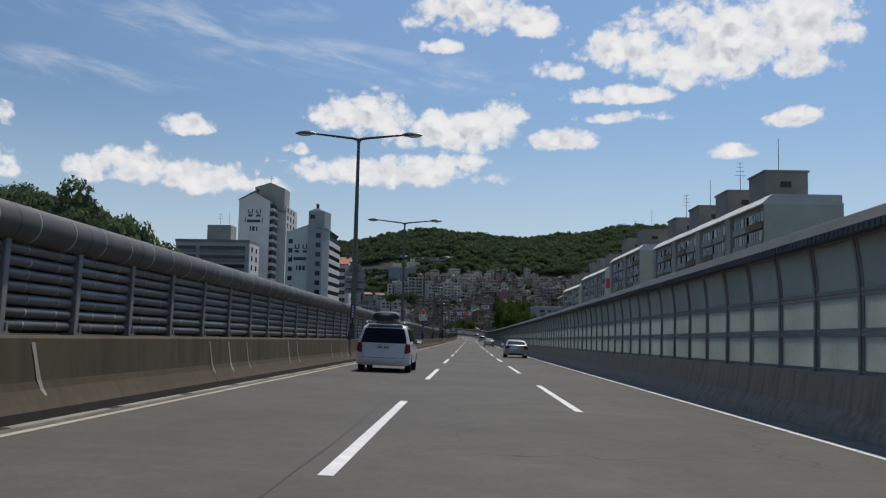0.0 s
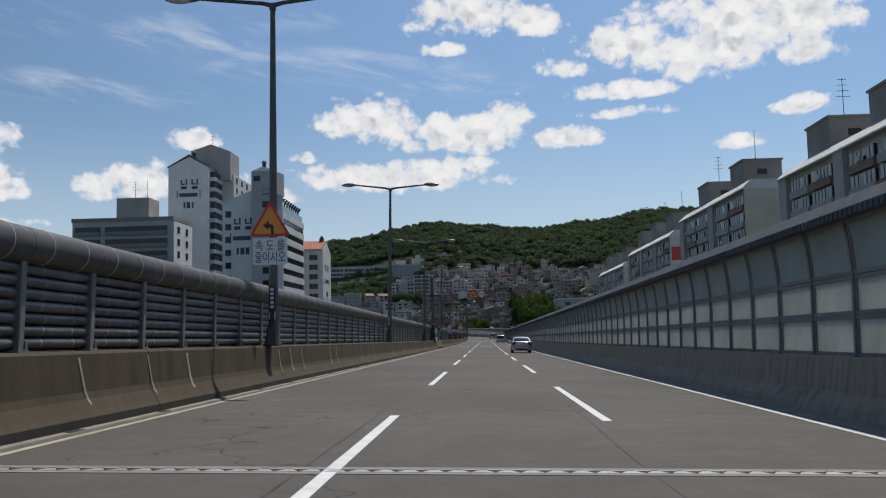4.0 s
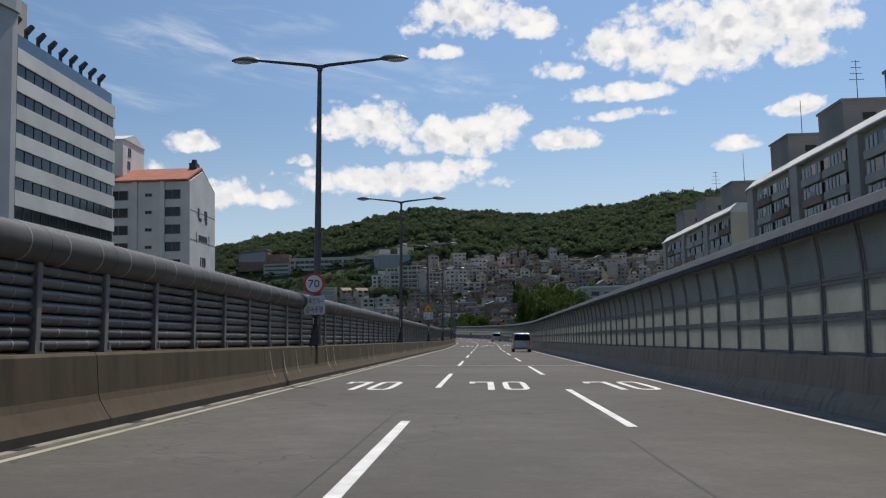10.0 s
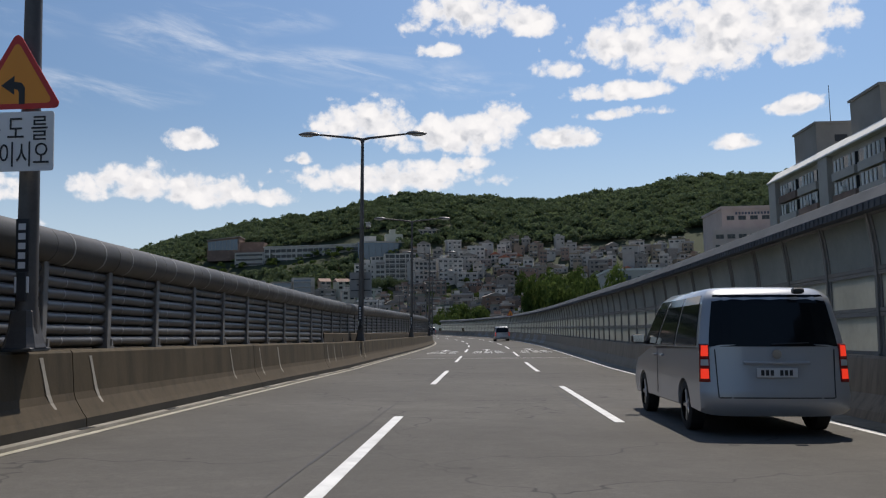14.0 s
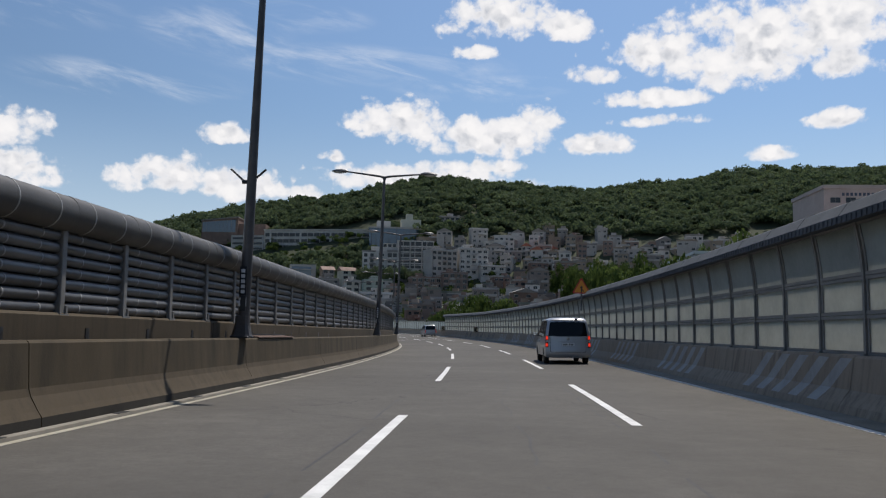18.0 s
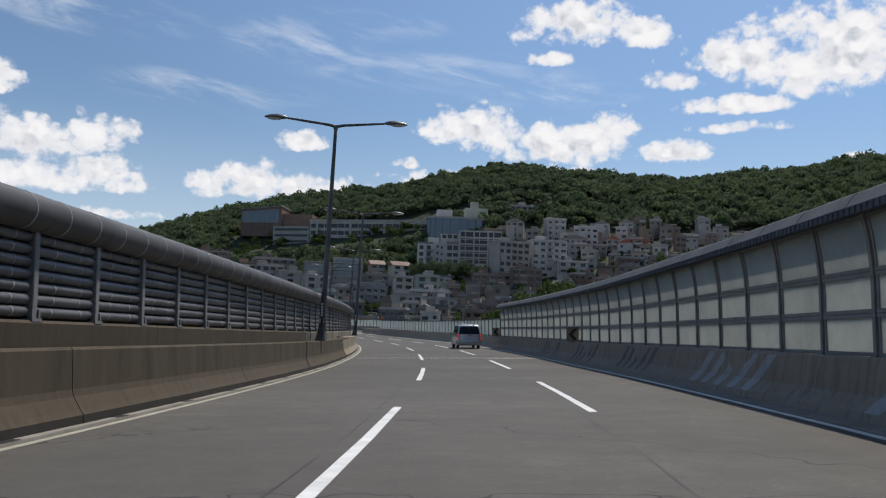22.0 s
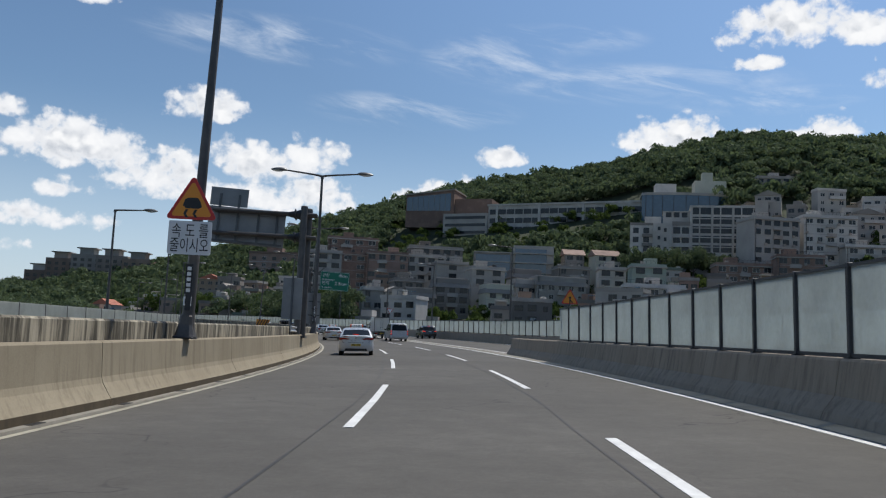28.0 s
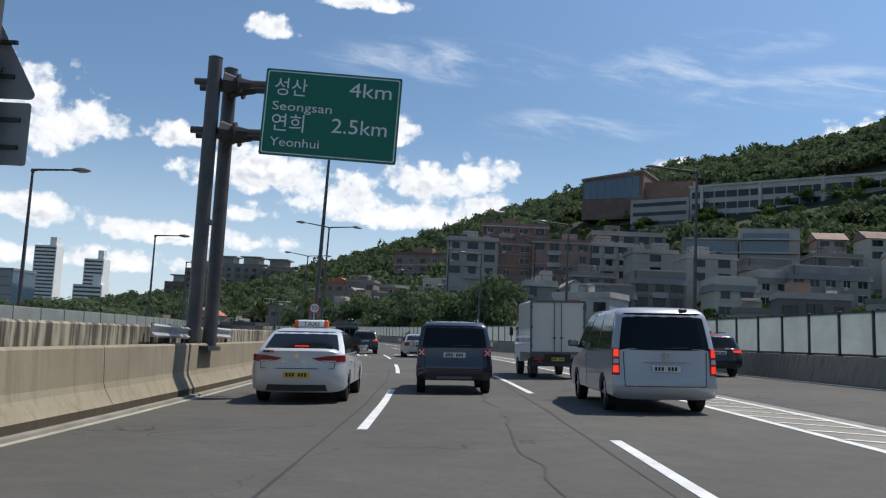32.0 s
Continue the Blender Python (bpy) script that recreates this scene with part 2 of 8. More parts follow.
def asphalt():
    m, n, b = material("asphalt", 0.86, 0.0, 0.3)
    p = position(n)
    big = n.noise(p, 0.16, 4.0, 0.6)
    mid = n.noise(p, 1.7, 5.0, 0.65)
    grit = n.noise(p, 45.0, 3.0, 0.8)
    clod = n.noise(p, 11.0, 3.0, 0.75)
    f = n.math("ADD", n.math("ADD", n.math("MULTIPLY", big, 0.33), n.math("MULTIPLY", mid, 0.22)), n.math("ADD", n.math("MULTIPLY", grit, 0.27), n.math("MULTIPLY", clod, 0.18)))
    col = n.ramp(f, [(0.30, (0.046, 0.042, 0.036)), (0.52, (0.088, 0.082, 0.072)), (0.72, (0.158, 0.148, 0.131))])
    v = n.add("ShaderNodeTexVoronoi")
    v.feature = "DISTANCE_TO_EDGE"
    v.inputs["Scale"].default_value = 0.16
    wob = n.add("ShaderNodeVectorMath", op="ADD")
    n.put(wob.inputs[0], p)
    ns = n.add("ShaderNodeTexNoise")
    n.put(ns.inputs["Vector"], p)
    ns.inputs["Scale"].default_value = 1.1
    sc = n.add("ShaderNodeVectorMath", op="SCALE")
    n.put(sc.inputs[0], ns.outputs[1])
    sc.inputs[3].default_value = 1.6
    n.put(wob.inputs[1], sc.outputs[0])
    n.put(v.inputs["Vector"], wob.outputs[0])
    crack = n.math("MULTIPLY", n.smooth(v.outputs["Distance"], 0.0045, 0.001), n.smooth(n.noise(p, 0.07, 2.0), 0.45, 0.57))
    n.put(b.inputs["Base Color"], n.mix(n.math("MULTIPLY", crack, 0.75), col, (0.02, 0.02, 0.02)))
    bump(n, b, n.math("SUBTRACT", grit, crack), 0.5, 0.006)
    return m


def concrete(name, c0, c1, streaks=0.5, dirt=(0.06, 0.055, 0.045), lo=0.50, hi=0.70, across=5.0):
    """Weathered concrete with runs of dirt down its face."""
    m, n, b = material(name, 0.85, 0.0, 0.25)
    p = position(n)
    mp = n.add("ShaderNodeMapping")
    n.put(mp.inputs[0], p)
    mp.inputs["Scale"].default_value = (across, across, 0.35)
    run = n.noise(mp.outputs[0], 1.0, 5.0, 0.65)
    big = n.noise(p, 0.55, 5.0, 0.6)
    pit = n.noise(p, 30.0, 4.0, 0.7)
    base = n.ramp(n.math("ADD", n.math("MULTIPLY", big, 0.7), n.math("MULTIPLY", pit, 0.3)), [(0.30, c0), (0.70, c1)])
    mask = n.math("MULTIPLY", n.smooth(n.math("ADD", n.math("MULTIPLY", run, 0.75), n.math("MULTIPLY", big, 0.30)), lo, hi), streaks)
    n.put(b.inputs["Base Color"], n.mix(mask, base, dirt))
    bump(n, b, pit, 0.35, 0.008)
    return m


def glassy(name, tint, rough=0.06, shine=0.8):
    """Dark glazing seen from outside."""
    m, n, b = material(name, rough, 0.0, shine)
    p = n.noise(position(n), 0.8, 3.0, 0.6)
    n.put(b.inputs["Base Color"], n.mix(p, tint, tuple(v * 0.5 for v in tint)))
    return m


def frosted(name, c, alpha=0.35, pass_on=0.5):
    """Hazy plastic sheet that lets daylight through."""
    m = bpy.data.materials.new(name)
    m.use_nodes = True
    n = Nodes(m.node_tree)
    out = n.add("ShaderNodeOutputMaterial")
    d, t, g = n.add("ShaderNodeBsdfDiffuse"), n.add("ShaderNodeBsdfTranslucent"), n.add("ShaderNodeBsdfTransparent")
    p = position(n)
    col = n.ramp(n.math("ADD", n.math("MULTIPLY", n.noise(p, 0.9, 5.0, 0.6), 0.7), n.math("MULTIPLY", n.noise(p, 9.0, 4.0), 0.3)), [(0.3, tuple(v * 0.72 for v in c)), (0.7, c)])
    for s in (d, t):
        n.put(s.inputs[0], col)
    g.inputs[0].default_value = (0.82, 0.86, 0.86, 1)
    a, k = n.add("ShaderNodeMixShader"), n.add("ShaderNodeMixShader")
    a.inputs[0].default_value, k.inputs[0].default_value = pass_on, alpha
    n.put(a.inputs[1], d.outputs[0])
    n.put(a.inputs[2], t.outputs[0])
    n.put(k.inputs[1], a.outputs[0])
    n.put(k.inputs[2], g.outputs[0])
    n.put(out.inputs[0], k.outputs[0])
    return m


def leafy(name, dark, light, through_=0.4):
    """Foliage: each spray its own green, part of the light passing through."""
    m, n, b = material(name, 0.85, 0.0, 0.08)
    p = position(n)
    isl = n.add("ShaderNodeNewGeometry").outputs["Random Per Island"]
    f = n.math("ADD", n.math("MULTIPLY", n.noise(p, 0.035, 3.0), 0.55), n.math("MULTIPLY", isl, 0.45))
    col = n.ramp(f, [(0.28, dark), (0.55, tuple((a + c) / 2 for a, c in zip(dark, light))), (0.78, light)])
    n.put(b.inputs["Base Color"], col)
    t, k = n.add("ShaderNodeBsdfTranslucent"), n.add("ShaderNodeMixShader")
    n.put(t.inputs[0], n.mix(0.4, col, (0.12, 0.16, 0.05)))
    k.inputs[0].default_value = through_
    n.put(k.inputs[1], b.outputs[0])
    n.put(k.inputs[2], t.outputs[0])
    for o in n.t.nodes:
        if o.type == "OUTPUT_MATERIAL":
            n.put(o.inputs[0], k.outputs[0])
    return m


ASPHALT = asphalt()
PAINT = worn("road_paint", (0.50, 0.50, 0.48), (0.78, 0.78, 0.75), 2.5, 0.6, grain=40)
PAINT_Y = worn("edge_paint", (0.27, 0.25, 0.19), (0.45, 0.42, 0.34), 2.0, 0.6, grain=40)
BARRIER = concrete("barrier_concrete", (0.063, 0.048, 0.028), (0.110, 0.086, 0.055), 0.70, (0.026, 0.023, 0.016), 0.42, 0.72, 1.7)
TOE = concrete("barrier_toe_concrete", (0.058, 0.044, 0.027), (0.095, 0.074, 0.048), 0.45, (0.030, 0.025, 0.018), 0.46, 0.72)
# darkest concrete, for the barrier's foot and the joint gaps
DARK_CONC = concrete("dark_concrete", (0.030, 0.027, 0.022), (0.050, 0.046, 0.038), 0.4, (0.03, 0.028, 0.024))
PARAPET = concrete("parapet_concrete", (0.250, 0.202, 0.150), (0.360, 0.300, 0.230), 0.55, (0.085, 0.070, 0.054), 0.46, 0.72)
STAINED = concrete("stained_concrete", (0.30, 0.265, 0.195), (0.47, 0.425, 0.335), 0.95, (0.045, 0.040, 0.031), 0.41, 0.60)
CAST = concrete("cream_cast_concrete", (0.20, 0.165, 0.112), (0.33, 0.285, 0.205), 0.40, (0.10, 0.08, 0.055))
LIP = worn("gutter_concrete", (0.16, 0.145, 0.115), (0.27, 0.25, 0.21), 1.5, 0.85)
STEEL = worn("galvanised_steel", (0.085, 0.09, 0.095), (0.155, 0.16, 0.165), 2.0, 0.5, 0.35)
STEEL_D = worn("dark_steel", (0.035, 0.037, 0.04), (0.07, 0.072, 0.075), 2.0, 0.55, 0.3)
LOUVRE = worn("louvre_aluminium", (0.064, 0.062, 0.060), (0.140, 0.136, 0.131), 1.5, 0.38, 0.1, rand=0.25)
PIPE = worn("pipe_sheet", (0.046, 0.044, 0.041), (0.088, 0.085, 0.080), 1.2, 0.55, 0.05, rand=0.1)
SEAM = worn("pipe_seam", (0.26, 0.26, 0.25), (0.36, 0.36, 0.35), 3.0, 0.6)
FRAME = worn("panel_frame", (0.16, 0.156, 0.147), (0.24, 0.236, 0.225), 2.0, 0.6, 0.1, rand=0.1)
CAP = worn("wall_cap", (0.060, 0.067, 0.075), (0.100, 0.109, 0.120), 1.0, 0.8, 0.0, spec=0.2)
SHEET = frosted("hazy_sheet", (0.717, 0.723, 0.672), 0.09, 0.76)
SHEET_T = frosted("grey_hazy_sheet", (0.587, 0.600, 0.569), 0.08, 0.72)
SHEET_C = frosted("clear_sheet", (0.60, 0.65, 0.64), 0.46, 0.72)
POLE = worn("lamp_pole_paint", (0.075, 0.07, 0.068), (0.13, 0.122, 0.115), 2.0, 0.45, 0.4)
EARTH = worn("earth", (0.022, 0.032, 0.013), (0.050, 0.060, 0.030), 0.03, 0.95, grain=1.5)
FOREST = leafy("forest_leaves", (0.070, 0.100, 0.057), (0.144, 0.181, 0.100))
GREEN = leafy("roadside_leaves", (0.020, 0.042, 0.010), (0.105, 0.150, 0.035))
BARK = worn("bark", (0.05, 0.04, 0.03), (0.11, 0.09, 0.07), 6.0, 0.9)
WHITE_W = worn("white_render", (0.50, 0.50, 0.48), (0.66, 0.66, 0.63), 0.25, 0.8, rand=0.2)
PALE_W = worn("pale_grey_render", (0.62, 0.61, 0.585), (0.78, 0.77, 0.745), 0.25, 0.8)
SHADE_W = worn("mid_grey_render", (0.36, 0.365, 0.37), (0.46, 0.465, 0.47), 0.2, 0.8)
GREY_W = worn("grey_render", (0.319, 0.297, 0.269), (0.431, 0.406, 0.369), 0.2, 0.8)
GREY_D = worn("dark_grey_render", (0.189, 0.173, 0.154), (0.277, 0.257, 0.232), 0.2, 0.8)
CREAM = worn("cream_render", (0.42, 0.41, 0.33), (0.56, 0.55, 0.45), 0.2, 0.8)
WHITE_F = worn("weathered_white_render", (0.389, 0.366, 0.330), (0.590, 0.557, 0.507), 0.25, 0.8, rand=0.25)
TAN_W = worn("tan_render", (0.221, 0.176, 0.130), (0.325, 0.267, 0.202), 0.2, 0.85)
MORTAR = worn("pale_mortar", (0.26, 0.24, 0.20), (0.42, 0.39, 0.33), 2.0, 0.85)
GREENISH = worn("pale_green_render", (0.26, 0.31, 0.26), (0.36, 0.41, 0.35), 0.2, 0.8)
PINK = worn("pink_render", (0.42, 0.33, 0.29), (0.52, 0.43, 0.38), 0.2, 0.8)
RED = worn("red_paint", (0.42, 0.06, 0.05), (0.56, 0.10, 0.08), 1.0, 0.6)
TILE_R = worn("red_roof_tile", (0.30, 0.10, 0.06), (0.44, 0.17, 0.11), 0.8, 0.8)
BRICK = worn("brown_brick", (0.168, 0.114, 0.090), (0.312, 0.216, 0.174), 0.4, 0.85, rand=0.4)
HOUSE = varied("house_render", [(0.0, (0.140, 0.133, 0.126)), (0.2, (0.238, 0.217, 0.196)), (0.38, (0.210, 0.140, 0.105)), (0.55, (0.308, 0.287, 0.259)), (0.72, (0.280, 0.203, 0.154)), (0.86, (0.378, 0.364, 0.336)), (1.0, (0.504, 0.490, 0.462))])
HOUSE_L = varied("pale_house_render", [(0.0, (0.312, 0.299, 0.273)), (0.35, (0.429, 0.403, 0.364)), (0.6, (0.377, 0.312, 0.260)), (1.0, (0.572, 0.559, 0.533))])
ROOF = varied("flat_roof", [(0.0, (0.115, 0.115, 0.113)), (0.4, (0.230, 0.218, 0.207)), (0.6, (0.138, 0.184, 0.138)), (0.8, (0.276, 0.253, 0.230)), (1.0, (0.391, 0.380, 0.368))])
WINDOW = glassy("window_glass", (0.030, 0.036, 0.043), 0.10, 0.35)
GLASS_B = glassy("blue_curtain_glass", (0.07, 0.13, 0.19), 0.08)
BLACK = plain("black_plastic", (0.018, 0.018, 0.019), 0.45)
RUBBER = worn("tyre_rubber", (0.012, 0.012, 0.012), (0.028, 0.028, 0.028), 8.0, 0.85)
ALLOY = plain("alloy", (0.45, 0.46, 0.47), 0.3, 0.9)
CHROME = plain("chrome", (0.75, 0.75, 0.76), 0.12, 1.0)
TINT = glassy("tinted_car_glass", (0.010, 0.012, 0.014), 0.06, 0.22)
CAR_WHITE = plain("white_car_paint", (0.72, 0.73, 0.72), 0.3, 0.0, 0.5, 0.8)
CAR_SILVER = plain("silver_car_paint", (0.42, 0.45, 0.48), 0.32, 0.5, 0.5, 0.8)
CAR_BLUE = plain("pale_silver_paint", (0.58, 0.595, 0.60), 0.30, 0.25, 0.5, 0.8)
CAR_GREY = plain("grey_van_paint", (0.40, 0.41, 0.42), 0.32, 0.3, 0.5, 0.8)
CAR_DARK = plain("dark_navy_paint", (0.018, 0.022, 0.034), 0.25, 0.2, 0.5, 1.0)
CAR_BLACK = plain("black_car_paint", (0.014, 0.015, 0.017), 0.25, 0.2, 0.5, 1.0)
LAMP_RED = plain("dark_red_lens", (0.26, 0.014, 0.012), 0.15, 0.0, 0.6)
BRAKE = lit("brake_light", (1.0, 0.05, 0.02), 0.6, (0.5, 0.02, 0.02))
PLATE = plain("plate_white", (0.62, 0.63, 0.62), 0.5)
PLATE_Y = plain("plate_yellow", (0.72, 0.48, 0.06), 0.5)
SIGN_W = plain("sign_white", (0.74, 0.75, 0.75), 0.5)
SIGN_G = plain("sign_green", (0.0, 0.155, 0.095), 0.5)
SIGN_Y = plain("sign_yellow", (0.80, 0.30, 0.03), 0.5)
SIGN_R = plain("sign_red", (0.55, 0.035, 0.03), 0.5)
SIGN_K = plain("sign_black", (0.02, 0.02, 0.022), 0.5)
SIGN_BACK = worn("sign_back", (0.20, 0.205, 0.205), (0.29, 0.295, 0.295), 1.0, 0.5, 0.3)
ORANGE = plain("orange_plastic", (0.72, 0.115, 0.03), 0.5)
BAR_W = plain("dirty_white_plastic", (0.62, 0.60, 0.54), 0.55)
INK = plain("letter_blue_grey", (0.05, 0.065, 0.10), 0.6)
# faded sign yellow with the shade of a backlit plate in its colour
FADED_BACKLIT = plain("faded_backlit_yellow", (0.24, 0.20, 0.14), 0.6)
RAIL = worn("bright_galvanised", (0.32, 0.33, 0.33), (0.52, 0.53, 0.53), 3.0, 0.4, 0.5)

# ---- building helpers ----
class MB:
    """Collects faces of one mesh."""

    def __init__(self):
        self.v, self.f, self.m = [], [], []

    def add(self, vs, fs, mat=0, M=None):
        o = len(self.v)
        self.v += [tuple(M @ Vector(p)) for p in vs] if M is not None else [tuple(p) for p in vs]
        self.f += [tuple(o + i for i in f) for f in fs]
        self.m += [mat] * len(fs)
        return self

    def box(self, x0, x1, y0, y1, z0, z1, mat=0, M=None, c=0.0):
        """A box; c > 0 chamfers its upright edges and its rims."""
        if c <= 0:
            vs = [(x, y, z) for z in (z0, z1) for x, y in ((x0, y0), (x1, y0), (x1, y1), (x0, y1))]
            return self.add(vs, [(3, 2, 1, 0), (4, 5, 6, 7), (0, 1, 5, 4), (1, 2, 6, 5), (2, 3, 7, 6), (3, 0, 4, 7)], mat, M)

        def ring(i, z):
            return [(x0 + c + i, y0 + i, z), (x1 - c - i, y0 + i, z), (x1 - i, y0 + c + i, z), (x1 - i, y1 - c - i, z),
                    (x1 - c - i, y1 - i, z), (x0 + c + i, y1 - i, z), (x0 + i, y1 - c - i, z), (x0 + i, y0 + c + i, z)]
        return self.loft([ring(c, z0), ring(0, z0 + c), ring(0, z1 - c), ring(c, z1)], mat, M)

    def loft(self, rings, mat=0, M=None, caps=True, closed=True):
        n = len(rings[0])
        vs = [p for r in rings for p in r]
        fs = []
        for k in range(len(rings) - 1):
            for i in range(n if closed else n - 1):
                j = (i + 1) % n
                fs.append((k * n + i, k * n + j, (k + 1) * n + j, (k + 1) * n + i))
        if caps:
            fs.append(tuple(range(n - 1, -1, -1)))
            fs.append(tuple((len(rings) - 1) * n + i for i in range(n)))
        return self.add(vs, fs, mat, M)

    def tube(self, a, b, r0, r1=None, n=10, mat=0, M=None):
        a, b = Vector(a), Vector(b)
        r1 = r0 if r1 is None else r1
        z = (b - a).normalized()
        x = z.orthogonal().normalized()
        y = z.cross(x)
        rings = [[tuple(p + (x * math.cos(t) + y * math.sin(t)) * r) for t in (2 * math.pi * i / n for i in range(n))] for p, r in ((a, r0), (b, r1))]
        return self.loft(rings, mat, M)

    def path(self, pts, r, n=8, mat=0, M=None):
        for a, b in zip(pts, pts[1:]):
            self.tube(a, b, r, r, n, mat, M)
        return self

    def plate(self, poly, depth, mat=0, M=None):
        """A flat outline in x-z, given a depth along y."""
        return self.loft([[(x, 0, z) for x, z in poly], [(x, depth, z) for x, z in poly]], mat, M)

    def mesh(self, name, mats, smooth=False):
        me = bpy.data.meshes.new(name)
        me.from_pydata(self.v, [], self.f)
        for m in mats:
            me.materials.append(m)
        if len(mats) > 1:
            me.polygons.foreach_set("material_index", self.m)
        bm = bmesh.new()
        bm.from_mesh(me)
        bmesh.ops.recalc_face_normals(bm, faces=bm.faces)
        bm.to_mesh(me)
        bm.free()
        if smooth:
            me.polygons.foreach_set("use_smooth", [True] * len(me.polygons))
            me.set_sharp_from_angle(angle=radians(38))
        return me


def part(name, shape, mats, parent=None, label="", M=None, smooth=False):
    """Links a shape as one mesh object under a thing or under a part."""
    if isinstance(shape, MB):
        shape = shape.mesh(name, mats if isinstance(mats, (list, tuple)) else [mats], smooth)
    ob = new(name, shape)
    if M is not None:
        ob.matrix_basis = M
    if parent is not None:
        ob.parent = parent
    if label:
        tagged(ob, label)
    return ob


def thing(name, label, category, M=None, group="", kind=""):
    ob = new(name)
    ob.empty_display_size = 0.3
    if M is not None:
        ob.matrix_basis = M
    return tagged(ob, label, category, group, kind)


# ---- the line of the road: s along it, d to its right, z above it ----
CURV_S = [0, 150, 290, 330, 370, 410, 450, 490, 530, 570, 610, 650]
CURV_K = [-0.0002, -0.0012, -0.0004, -0.0122, 0.0567, 0.0753, 0.1003, 0.1148, 0.1368, 0.1485, 0.1369, 0.1353]
GRADE_S = [0, 80, 160, 240, 320, 400, 480, 560, 640, 720, 800, 1000]
GRADE_Z = [0.58, -0.55, -1.45, -2.23, -2.93, -2.98, -2.86, -2.25, -1.23, 0.1, 1.4, 3.0]
_s = np.arange(-60.0, 1000.5, 1.0)
_k = np.radians(np.interp(_s, CURV_S, CURV_K))
_h = np.concatenate([[0], np.cumsum((_k[1:] + _k[:-1]) / 2)])
_h += radians(0.0248) - _h[60]
_a = (_h[1:] + _h[:-1]) / 2
_x = np.concatenate([[0], np.cumsum(-np.sin(_a))])
_y = np.concatenate([[0], np.cumsum(np.cos(_a))])
_x, _y = _x - _x[60] - 0.05, _y - _y[60]


def bank(s):
    return np.radians(-1.2 + 3.2 * np.clip((s - 310) / 160, 0, 1))


def RP(s, d, z):
    h = np.interp(s, _s, _h)
    return Vector((np.interp(s, _s, _x) + math.cos(h) * d, np.interp(s, _s, _y) + math.sin(h) * d,
                   np.interp(s, GRADE_S, GRADE_Z) + z + d * math.tan(bank(s))))


def RM(s, d=0.0, z=0.0, upright=False):
    """A frame at a place of the road: x to the right, y ahead, z up."""
    h = math.degrees(np.interp(s, _s, _h))
    p = RP(s, d, z)
    if upright:
        return pose(*p, 0, 0, h)
    rise = (np.interp(s + 2, GRADE_S, GRADE_Z) - np.interp(s - 2, GRADE_S, GRADE_Z)) / 4
    return pose(*p, math.degrees(math.atan(rise)), -math.degrees(bank(s)), h)


def sweep(mb, profile, s0, s1, step=4.0, mat=0, closed=True, shift=None):
    """Draws a profile of (d, z) along the road."""
    n = max(1, int(math.ceil((s1 - s0) / step)))
    rings = []
    for i in range(n + 1):
        s = s0 + (s1 - s0) * i / n
        o = shift(s) if shift else 0.0
        rings.append([tuple(RP(s, d + o, z)) for d, z in profile])
    return mb.loft(rings, mat, None, caps=closed, closed=closed)


# ---- ground and hill ----
RIDGE = [(-900, 900, -4), (-600, 960, 8), (-430, 985, 26), (-330, 1010, 50), (-262, 1035, 76), (-200, 1035, 89), (-130, 1035, 96), (-56, 1035, 112),
         (56, 1035, 101), (126, 1035, 108), (175, 1035, 117), (260, 1035, 119), (420, 1010, 124), (700, 1000, 130)]


def hill(x, y):
    x, y = np.asarray(x, float), np.asarray(y, float)
    rx, ry, rz = (np.array(c, float) for c in zip(*RIDGE))
    top, yr = np.interp(x, rx, rz), np.interp(x, rx, ry)
    foot = np.interp(x, [-600, -300, -160, -80, 0, 100, 300], [800, 770, 740, 700, 660, 600, 520])
    t = np.clip((y - foot) / np.maximum(yr - foot, 1), 0, 1)
    up = np.interp(t, [0, 0.11, 0.32, 0.457, 0.56, 0.65, 0.8, 1.0], [0, 0.06, 0.165, 0.26, 0.41, 0.56, 0.79, 1.0])
    steep = np.interp(t, [0, 0.11, 0.32, 0.457, 0.65, 0.8, 1.0], [0, 0.12, 0.26, 0.345, 0.60, 0.80, 1.0])
    up = up + 0.65 * np.clip((-88 - x) / 40, 0, 1) * (steep - up)
    down = np.clip(1 - (y - yr) / 500, 0, 1)
    knoll = 32.0 * np.exp(-((x + 98) / 36) ** 2 - ((y - 178) / 55) ** 2)
    return -11.0 + knoll + (top + 11.0) * np.where(y < yr, up, down * down * (3 - 2 * down))


gx = np.concatenate([np.linspace(-2600, -620, 14), np.linspace(-600, 500, 78), np.linspace(540, 2600, 12)])
gy = np.concatenate([np.linspace(-900, 480, 12), np.linspace(500, 1120, 52), np.linspace(1150, 4200, 20)])
GX, GY = np.meshgrid(gx, gy)
GZ = hill(GX, GY)
nx, ny = len(gx), len(gy)
me = bpy.data.meshes.new("ground")
me.from_pydata(np.stack([GX, GY, GZ], -1).reshape(-1, 3).tolist(), [],
               [(j * nx + i, j * nx + i + 1, (j + 1) * nx + i + 1, (j + 1) * nx + i) for j in range(ny - 1) for i in range(nx - 1)])
me.materials.append(EARTH)
me.polygons.foreach_set("use_smooth", [True] * len(me.polygons))
tagged(new("ground", me), "earth ground rising to a wooded hill behind the town", "ground", kind="structure")

